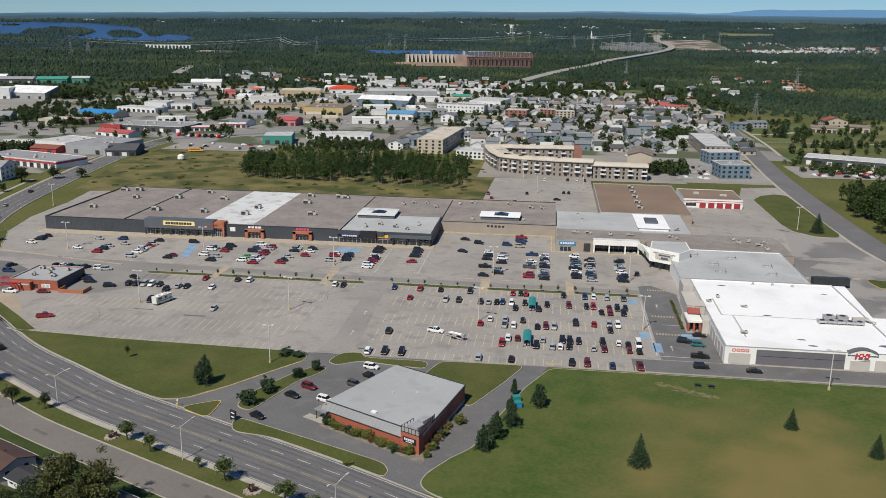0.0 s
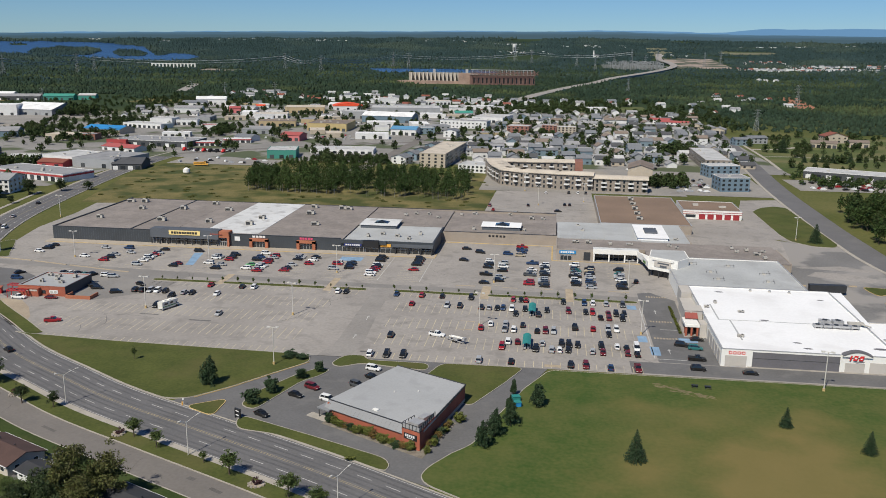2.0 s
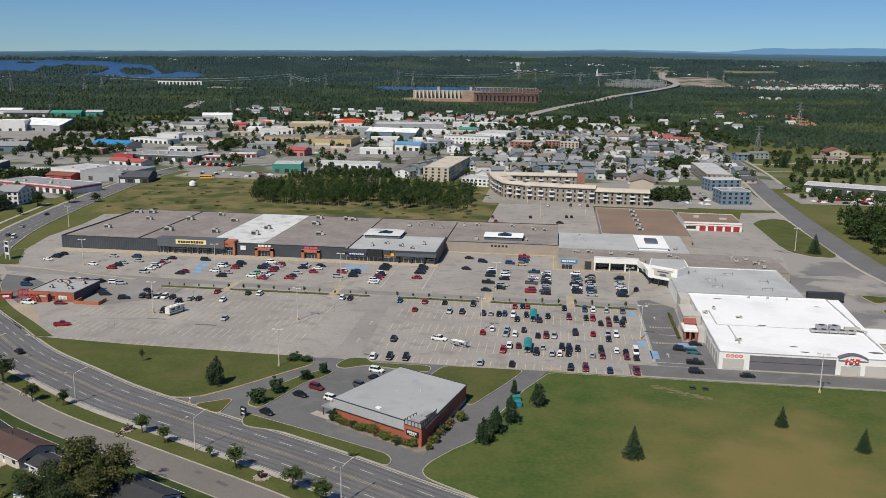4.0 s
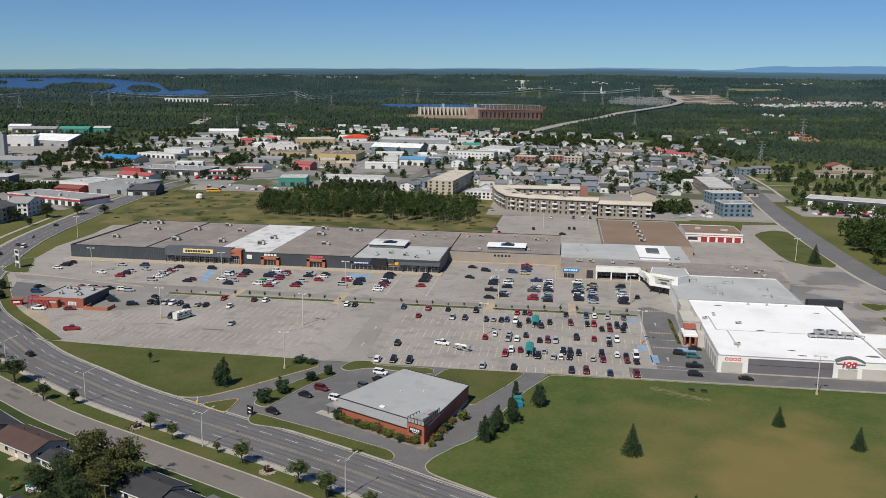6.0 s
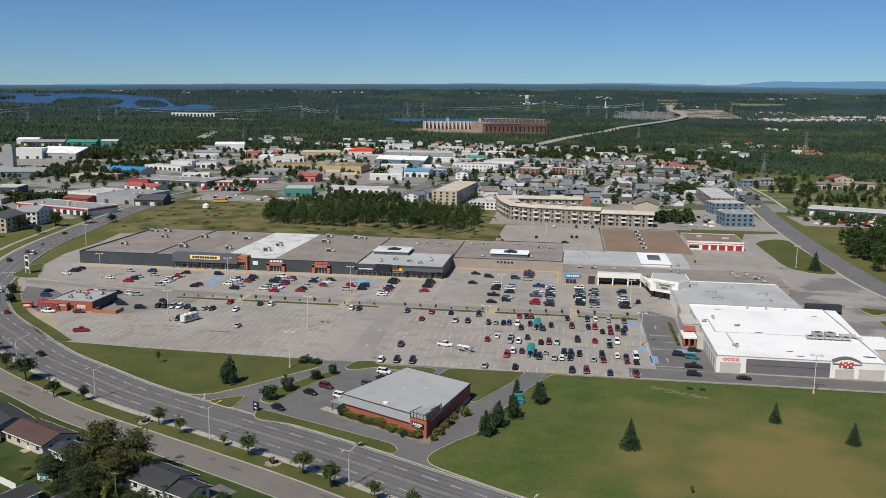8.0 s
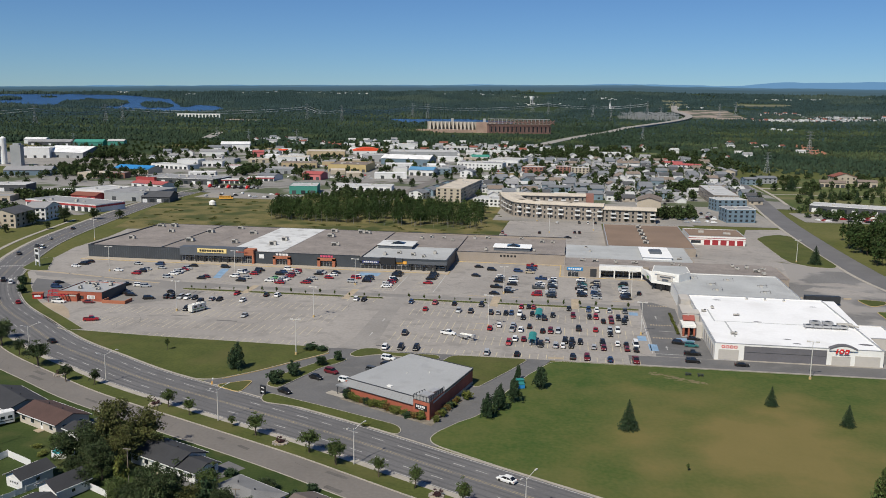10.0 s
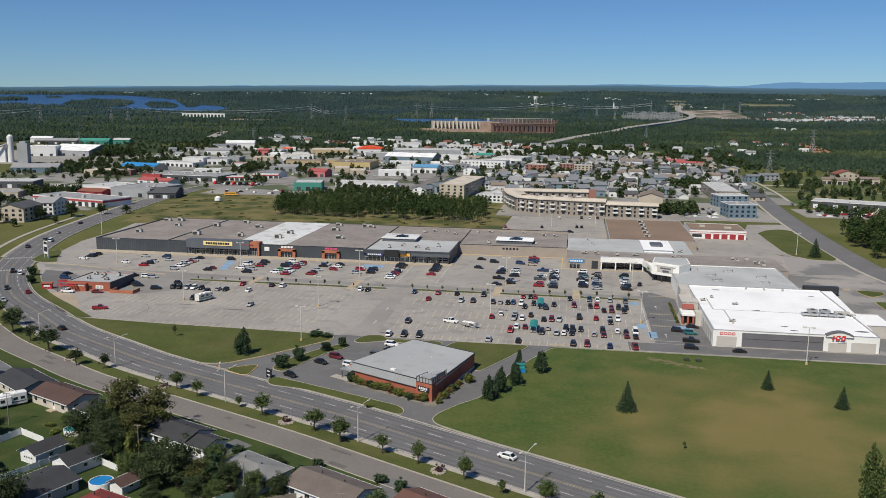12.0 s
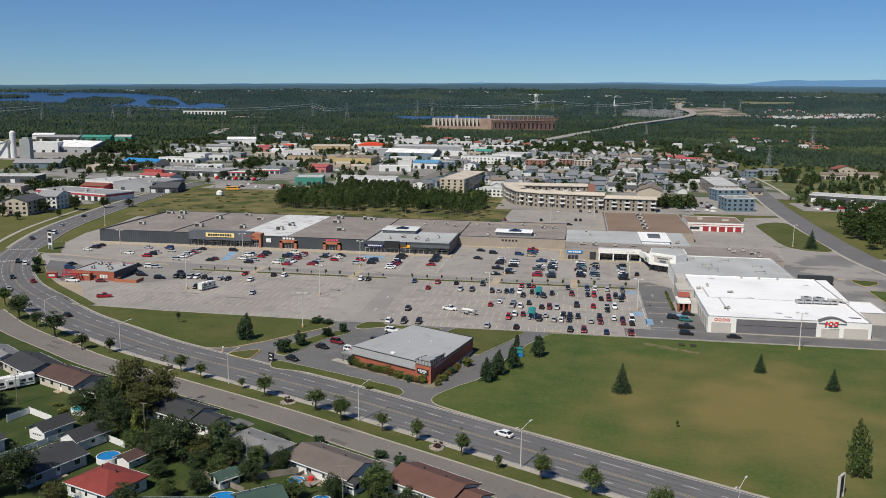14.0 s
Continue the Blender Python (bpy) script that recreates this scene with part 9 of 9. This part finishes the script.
far_rng = np.random.RandomState(77)
open_land = [(690, 2390, 105), (700, 2540, 110), (705, 2690, 110), (480, 2330, 150), (640, 3100, 60), (650, 3300, 60), (970, 3130, 110), (300, 1990, 60), (632, 1060, 26), (642, 1130, 26), (652, 1200, 26), (662, 1270, 24), (850, 2250, 60), (930, 2265, 60), (1020, 2270, 60), (1060, 2400, 60), (1140, 2400, 60), (750, 1812, 36), (60, 1530, 90), (120, 1560, 100), (0, 1480, 70), (340, 940, 60), (-575, 980, 60), (-525, 975, 50), (-330, 830, 60), (-660, 860, 60), (-420, 1050, 40), (543, 1305, 16), (515, 1141, 18), (442, 925, 18), (577, 1266, 16), (585, 1205, 16), (616, 1213, 16), (615, 1073, 16), (505, 1004, 16), (507, 945, 16), (-669, 1885, 75), (-452, 1170, 26), (-470, 1220, 26), (-485, 1280, 26), (-505, 1340, 26)]
hw = np.array([(p.x, p.y) for p in HIGHWAY])
cx, cy, cz, cs = [], [], [], []
while len(cx) < 100000:
    r_ = 1080 + 3170 * far_rng.rand() ** 0.85
    a = radians(far_rng.uniform(-40, 33))
    x, y = HUB[0] + r_ * math.sin(a), HUB[1] + r_ * math.cos(a)
    if y < 960 and -330 < x < 440 or (y < 1090 and -140 < x < 430) or (y < 960 and -700 < x < -320) or (y < 620 and x > 425):
        continue
    if in_lake(math.degrees(a), r_) or inside(x, y, RIVER) or any((x - u) ** 2 + (y - w_) ** 2 < q * q for u, w_, q in open_land):
        continue
    if np.min((hw[:, 0] - x) ** 2 + (hw[:, 1] - y) ** 2) < 24 ** 2:
        continue
    if r_ > 2900 and noise.noise(Vector((x * 0.004, y * 0.0028, 3.0))) > 0.46:
        continue
    if r_ < 1900 and noise.noise(Vector((x * 0.006, y * 0.004, 8.0))) > 0.5:
        continue
    stand = 1 + 0.55 * noise.noise(Vector((x * 0.007, y * 0.004, 5.0)))
    cx.append(x), cy.append(y), cz.append(land(x, y)), cs.append(far_rng.uniform(2.8, 6.2) * stand * (1 + max(0, r_ - 1800) / 4500))
n_ = len(cx)
C3, s = np.stack([cx, cy, cz], 1), np.array(cs)
k = 5
ang = np.arange(k) * 2 * math.pi / k
ringv = []
spruce = far_rng.rand(n_) < 0.28
tall = np.where(spruce, far_rng.uniform(1.25, 1.75, n_), far_rng.uniform(0.75, 1.2, n_))
girth = np.where(spruce, 0.62, 1.0)
turn_ = far_rng.uniform(0, 6.28, (n_, 1))
for z, w_ in ((0.05, 0.70), (0.55, 0.62)):
    rr = s[:, None] * w_ * (girth * np.where(spruce & (z > 0.3), 0.62, 1.0))[:, None] * far_rng.uniform(0.6, 1.4, (n_, k))
    ringv.append(np.stack([C3[:, 0:1] + rr * np.cos(ang + turn_), C3[:, 1:2] + rr * np.sin(ang + turn_), C3[:, 2:3] + (s * tall)[:, None] * (z + far_rng.uniform(-0.14, 0.14, (n_, k)))], 2))
tip = (C3 + np.stack([s * far_rng.uniform(-0.2, 0.2, n_), s * far_rng.uniform(-0.2, 0.2, n_), s * tall * 0.97], 1))[:, None, :]
V = np.concatenate(ringv + [tip], 1)
F = []
for j in range(k):
    q = (j + 1) % k
    F += [(j, q, k + q), (j, k + q, k + j)]
F += [(k + j, k + (j + 1) % k, 2 * k) for j in range(k)]
F = np.array(F)
# haze is painted into both crown colours as blue, more in the far one
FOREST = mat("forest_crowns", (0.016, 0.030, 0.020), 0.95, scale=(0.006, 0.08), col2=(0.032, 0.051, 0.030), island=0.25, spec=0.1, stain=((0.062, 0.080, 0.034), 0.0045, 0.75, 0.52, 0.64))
HAZED_TREES = mat("hazed_crowns", (0.019, 0.037, 0.037), 0.95, scale=(0.006, 0.08), col2=(0.033, 0.056, 0.055), island=0.2, spec=0.1, stain=((0.050, 0.070, 0.052), 0.003, 0.7, 0.52, 0.64))
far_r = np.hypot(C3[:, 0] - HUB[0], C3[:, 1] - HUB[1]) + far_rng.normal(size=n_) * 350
for name, pick, m_, lab in (("spruce_forest", far_r > 2500, HAZED_TREES, "forest round the lake and hills with haze-blue crown colour"), ("forest", far_r <= 2500, FOREST, "dense dark green mixed forest behind the town")):
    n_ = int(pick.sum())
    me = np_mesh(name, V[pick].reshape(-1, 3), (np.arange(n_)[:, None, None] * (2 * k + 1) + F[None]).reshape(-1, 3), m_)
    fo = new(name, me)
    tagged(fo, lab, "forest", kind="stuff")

tagged(part("highway", ribbon(Build(), HIGHWAY, -11, 11, -1.0, 1.0, lambda x, y: land(x, y) + 4.5 * min(1, max(0, (y - 1650) / 120))), ASPHALT_LOT), "pale grey highway climbing through the woods", "road", kind="structure")
br = thing("highway_bridge", "long dark steel bridge carrying the highway", "bridge")
seg = [p for p in HIGHWAY if 1760 < p.y < 2160]
part("girder", ribbon(Build(), seg, -11.3, 11.3, 0.5, 4.8, land), TOWN_WALLS["steel"], br)
for p in seg[::3]:
    part("pier", Build().box(p.x - 2, p.y - 6, land(p.x, p.y) - 4, p.x + 2, p.y + 6, land(p.x, p.y) + 1), CONCRETE, br)
QUARRY = mat("bare_earth", (0.30, 0.24, 0.20), 0.95, scale=(0.02, 0.3), var=0.2, stain=((0.05, 0.065, 0.035), 0.014, 0.9, 0.46, 0.52))
CUTTING = mat("grassy_cutting", (0.15, 0.15, 0.10), 0.95, scale=(0.01, 0.2), var=0.3, spec=0.1)
GRAVEL = mat("substation_gravel", (0.11, 0.12, 0.11), 0.95, scale=(0.01, 0.2), var=0.3, spec=0.1)
RED_EARTH = mat("red_earth", (0.30, 0.13, 0.07), 0.95, scale=(0.03, 0.3), var=0.2)
yard(600, 2290, 770, 2800, "bare_ground", QUARRY, "pale bare ground beside the highway", 24, 2.4, 0.02)
yard(575, 2960, 690, 3460, "bare_ground", CUTTING, "pale grassy cutting along the power line", 10, 0.8)
yard(616, 1010, 648, 1330, "bare_ground", RED_EARTH, "bare red earth slope in the woods", 12, 0.6, 0.13)
yard(-720, 1840, -620, 1930, "bare_ground", QUARRY, "pale bare clearing in the woods", 8, 0.8)
yard(-460, 1150, -440, 1360, "forest_road", ASPHALT_LOT, "pale road climbing through the woods", 8, 0.8, -0.3)
yard(249, 890, 378, 1000, "grass_field", PARK, "green playing field", 12, 0.2)
yard(870, 3080, 1080, 3190, "grass_field", CUTTING, "pale cleared field in the woods", 10, 1.0)
yard(380, 2180, 560, 2460, "substation_ground", GRAVEL, "grey gravel of the substation", 10, 0.8)
yard(-420, 880, -260, 960, "grass_field", MEADOW, "yellow-green field at the edge of the woods", 8, 0.2)
yard(-700, 780, -600, 880, "grass_field", MEADOW, "yellow field at the edge of the woods", 8, 0.2)

# dam with its spillway piers, and the red-brown power house
ROCK = mat("pink_rock", (0.33, 0.23, 0.18), 0.95, scale=(0.05, 0.6), var=0.25, bump=0.3)
dam = thing("dam", "pale concrete spillway dam with sloping piers", "dam", at=(-10, 1590, land(0, 1590)), turn=8)
part("wall", Build().box(-85, 0, -5, 75, 10, 22), CONCRETE, dam)
for i in range(13):
    x = -80 + i * 9
    b_ = Build()
    p0 = [(x, -34, -4), (x, 0, -4), (x, 0, 22), (x, -6, 22)]
    p1 = [(x + 3, y, z) for _, y, z in p0]
    b_.face(p0).face(p1[::-1])
    for u in range(4):
        w_ = (u + 1) % 4
        b_.face([p0[u], p1[u], p1[w_], p0[w_]])
    part("pier", b_, CONCRETE, dam)
part("apron", Build().box(40, -40, -4, 78, 0, 15), CREAM_PANEL, dam, "pale concrete apron")
part("gantry", Build().box(-30, 2, 22, -24, 8, 30).box(45, 2, 22, 51, 8, 30), METAL, dam)
part("rock", Build().prism([(-110, -44), (-60, -60), (30, -52), (36, -36), (-90, -10)], -6, 5), ROCK, dam, "pinkish rock below the dam")
POWER_BRICK = mat("power_house_brick", (0.17, 0.10, 0.085), 0.9, scale=(0.05, 0.5), var=0.2)
ph = thing("power_house", "long red-brown power house with rows of piers", "building", at=(130, 1540, land(130, 1540)), turn=5)
part("hall", Build().box(-80, 0, -2, 62, 26, 20), POWER_BRICK, ph)
part("roof", Build().box(-81, -1, 20, 63, 27, 21), TOWN_ROOFS["brown"], ph)
part("hall", Build().box(-105, 2, -2, -80, 22, 24), ROCK, ph, "pinkish brick end block")
for i in range(15):
    part("buttress", Build().box(-76 + i * 9.4, -2, -2, -72 + i * 9.4, 0, 18), POWER_BRICK, ph)
    part("window", Build().box(-71.4 + i * 9.4, -0.15, 3, -67.4 + i * 9.4, -0.02, 15), GLASS, ph)
    part("gantry_post", Build().box(-74 + i * 9.4, 24, 20, -73 + i * 9.4, 25, 32), METAL, ph)
part("gantry_beam", Build().box(-78, 24, 31, 62, 25, 32), METAL, ph)
for k in range(4):
    b_ = Build()
    for i in range(16):
        x, y0 = -78 + i * 9.4, -8 + k * 11
        b_.box(x, y0, 20 if y0 > 0 else 0, x + 0.7, y0 + 0.7, 30).box(x, y0, 24, x + 9.4, y0 + 0.5, 24.6)
        b_.tube((x, y0, 20), (x + 9.4, y0, 30), 0.25, n=3).tube((x + 9.4, y0, 20), (x, y0, 30), 0.25, n=3)
    part("lattice_frame", b_, POWER_BRICK, ph, "rusty steel lattice frame")
lb = thing("weir_bridge", "long pale concrete weir with arches on the lake", "bridge", at=(-828, 1945, land(-828, 1945)), turn=20)
part("deck", Build().box(-60, 0, 10, 60, 6, 13), WHITE_WALL, lb)
for i in range(13):
    part("pier", Build().box(-59 + i * 9.6, -2, -6, -55.5 + i * 9.6, 8, 10), WHITE_WALL, lb)

# power lines
GREY_STEEL = mat("pylon_steel", (0.25, 0.26, 0.265), 0.6, scale=(0.2, 2), var=0.1, metal=0.2)


def pylon_mesh():
    b_ = Build()
    for sx in (-1, 1):
        for sy in (-1, 1):
            b_.tube((sx * 5, sy * 5, -3), (sx * 1.2, sy * 1.2, 30), 0.32, 0.22, 4).tube((sx * 1.2, sy * 1.2, 30), (sx * 0.8, sy * 0.8, 46), 0.22, 0.16, 4)
    for i in range(6):
        z0, z1 = i * 5.0, i * 5.0 + 5.0
        w0, w1 = 5 - 3.8 * z0 / 30, 5 - 3.8 * z1 / 30
        for s_ in (-1, 1):
            b_.tube((-w0, s_ * w0, z0), (w1, s_ * w1, z1), 0.14, n=3).tube((w0, s_ * w0, z0), (-w1, s_ * w1, z1), 0.14, n=3)
            b_.tube((s_ * w0, -w0, z0), (s_ * w1, w1, z1), 0.14, n=3)
    return b_


def arm_mesh(z, r_):
    return Build().tube((-r_, 0, z), (r_, 0, z), 0.28, n=4).tube((-r_, 0, z), (0, 0, z + 2.2), 0.15, n=3).tube((r_, 0, z), (0, 0, z + 2.2), 0.15, n=3)


tower_me = pylon_mesh().mesh("tower", GREY_STEEL)
arms = [arm_mesh(z, r_).mesh("crossarm", GREY_STEEL) for z, r_ in ((32, 9), (38, 11), (44, 8))]


def pylon(x, y, turn, s_=1.0):
    t = thing("pylon", "grey steel lattice power pylon above the trees", "pylon", "power pylons", at=(x, y, land(x, y)), turn=turn)
    t.scale = (s_, s_, s_)
    part("tower", tower_me, None, t)
    for a in arms:
        part("crossarm", a, None, t)
    return t


LINE = [(-1400, 1400), (-1040, 1495), (-905, 1660), (-509, 1964), (-386, 1888), (-240, 2157), (159, 2433), (480, 2500)]
for x, y in LINE[1:]:
    pylon(x, y, 60)
for x, y, s_ in ((-940, 1640, 1.0), (-187, 2115, 1.0), (99, 2594, 1.2), (300, 2300, 0.9), (350, 2160, 0.8), (420, 2420, 0.9), (500, 2250, 0.9), (560, 2480, 1.0), (690, 2380, 1.0), (760, 2500, 1.0), (380, 1330, 0.7), (620, 1040, 0.8), (-420, 1130, 0.5), (-330, 1060, 0.5), (-250, 1090, 0.5), (476, 660, 0.55), (-520, 820, 0.5)):
    pylon(x, y, 40 + far_rng.uniform(-20, 20), s_)
WIRE = mat("bright_wire", (0.50, 0.51, 0.52), 0.5, scale=(0.2, 2), var=0.1)
wires = thing("power_lines", "sagging power lines between the pylons", "cable")
for (x0, y0), (x1, y1) in zip(LINE, LINE[1:]):
    for r_, z in ((-9, 32), (9, 32), (-11, 38), (11, 38)):
        b_ = Build()
        d = Vector((x1 - x0, y1 - y0)).normalized()
        o = Vector((-d.y, d.x)) * r_
        pv = None
        for i in range(13):
            u = i / 12
            x, y = x0 + (x1 - x0) * u + o.x, y0 + (y1 - y0) * u + o.y
            zz = (land(x0, y0) * (1 - u) + land(x1, y1) * u) + z - 44 * u * (1 - u)
            if pv:
                b_.tube(pv, (x, y, zz), 0.45, n=3)
            pv = (x, y, zz)
        tagged(part("cable", b_, WIRE, wires), kind="stuff")
sub = thing("substation_gantries", "grey steel gantries of the substation", "substation", kind="stuff")
b_ = Build()
for i in range(110):
    x, y = far_rng.uniform(385, 555), far_rng.uniform(2185, 2455)
    z = land(x, y)
    b_.box(x, y, z, x + 0.8, y + 0.8, z + 14).box(x + 14, y, z, x + 14.8, y + 0.8, z + 14).box(x, y, z + 13, x + 14.8, y + 0.8, z + 14)
tagged(part("gantry", b_, GREY_STEEL, sub), kind="stuff")

# landmarks on the far side
wt = thing("water_tower", "white water tower on legs", "water tower", at=(72, 3050, land(72, 3050)))
wt.scale = (0.6, 0.6, 0.75)
part("tank", Build().cyl(0, 0, 28, 42, 12, 12, 16).cyl(0, 0, 42, 46, 12, 3, 16), TOWN_WALLS["white"], wt)
for i in range(6):
    a = i * math.pi / 3
    part("leg", Build().cyl(9 * math.cos(a), 9 * math.sin(a), -2, 28, 1.0, n=6), TOWN_WALLS["white"], wt)
ch = thing("church", "white church with a pointed steeple", "church", at=(376, 2790, land(376, 2790)))
ch.scale = (0.55, 0.55, 0.6)
part("nave", Build().box(-10, -8, -2, 20, 8, 14), TOWN_WALLS["white"], ch)
part("steeple", Build().box(-16, -5, -2, -8, 5, 24).cyl(-12, 0, 24, 50, 6, 0.3, 8), TOWN_WALLS["white"], ch)
part("roof", Build().face([(-10, -9, 14), (20, -9, 14), (20, 0, 22), (-10, 0, 22)]).face([(-10, 9, 14), (20, 9, 14), (20, 0, 22), (-10, 0, 22)]), TOWN_ROOFS["dark"], ch)
far_b = Build()
for cx_, cy_, sx_, sy_, n__ in ((420, 3400, 160, 60, 12), (1250, 3450, 260, 25, 26), (-1750, 3270, 300, 40, 26), (-950, 3560, 220, 40, 40), (-1250, 3480, 120, 30, 12), (100, 3050, 150, 70, 16), (640, 2950, 90, 60, 7), (1000, 2250, 220, 90, 14), (-250, 3650, 120, 30, 9), (60, 3500, 110, 20, 8)):
    for _ in range(n__):
        x, y = cx_ + sx_ * far_rng.uniform(-1, 1), cy_ + sy_ * far_rng.uniform(-1, 1)
        if math.hypot(x - HUB[0], y - HUB[1]) < 4230:
            z = land(x, y)
            far_b.obox(x, y, far_rng.uniform(0, 3), far_rng.uniform(7, 15), far_rng.uniform(7, 10), z - 3, z + far_rng.uniform(3.5, 6.0))
fv = thing("far_villages", "specks of pale houses in the far woods", "houses", kind="stuff")
tagged(part("houses", far_b, TOWN_WALLS["white"], fv), kind="stuff")

# blue ridges on the horizon; their emission paints in aerial haze
def ridge(r_, lift, rough, glow, seed, far=False):
    m_ = bpy.data.materials.new("haze_glow_ridge")
    m_.use_nodes = True
    bs = m_.node_tree.nodes["Principled BSDF"]
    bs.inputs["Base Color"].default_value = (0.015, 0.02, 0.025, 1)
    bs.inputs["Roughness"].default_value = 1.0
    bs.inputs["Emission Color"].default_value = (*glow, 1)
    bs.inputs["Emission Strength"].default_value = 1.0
    cols = []
    for i in range(241):
        a = radians(-42 + 80 * i / 240)
        x, y, deg = HUB[0] + r_ * math.sin(a), HUB[1] + r_ * math.cos(a), math.degrees(a)
        big = (max(0.0, min(1.0, (deg - 9.5) / 3.0)) * 26 + max(0.0, min(1.0, (deg - 1) / 5)) * 6) * (0.9 + 0.1 * noise.noise(Vector((deg * 0.5, 0, 0)))) if far else 0.0
        cols.append((x, y, land(x, y) + lift * float(np.interp(a, AZ, RISE)) / 178 + big + rough * noise.noise(Vector((deg * 0.25, seed, 0))) + rough * 0.45 * noise.noise(Vector((deg * 1.1, seed + 4, 0))) + 0.8 * noise.noise(Vector((deg * 7, seed, 0)))))
    b_ = Build()
    for p, q in zip(cols, cols[1:]):
        b_.face([(p[0], p[1], 30), (q[0], q[1], 30), (q[0], q[1], q[2]), (p[0], p[1], p[2])])
    tagged(part("backdrop", b_, m_), "wooded ridge on the horizon, blue haze painted as glow", "hills", kind="structure")


# each farther layer glows brighter and bluer, as thicker haze would look
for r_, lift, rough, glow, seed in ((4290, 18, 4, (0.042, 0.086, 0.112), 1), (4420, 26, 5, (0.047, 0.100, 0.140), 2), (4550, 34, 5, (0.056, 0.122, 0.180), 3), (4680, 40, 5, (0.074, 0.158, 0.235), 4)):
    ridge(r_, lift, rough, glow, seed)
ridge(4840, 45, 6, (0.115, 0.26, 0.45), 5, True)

# leafy trees round the western apartment houses
for x, y, h, w in ((-96, 92, 9, 8), (-84, 108, 10, 9), (-110, 70, 8, 7), (-128, 60, 9, 8), (-72, 124, 8, 7), (-140, 84, 9, 8), (-58, 132, 6, 6), (-118, 108, 9, 8), (-92, 60, 5, 5), (-76, 78, 5, 4)):
    t = old_tree(x, y, h, w, 1)
    t.location.z = land(x, y)
    tagged(t, "dark green leafy tree beside the apartment houses", group="roadside trees")
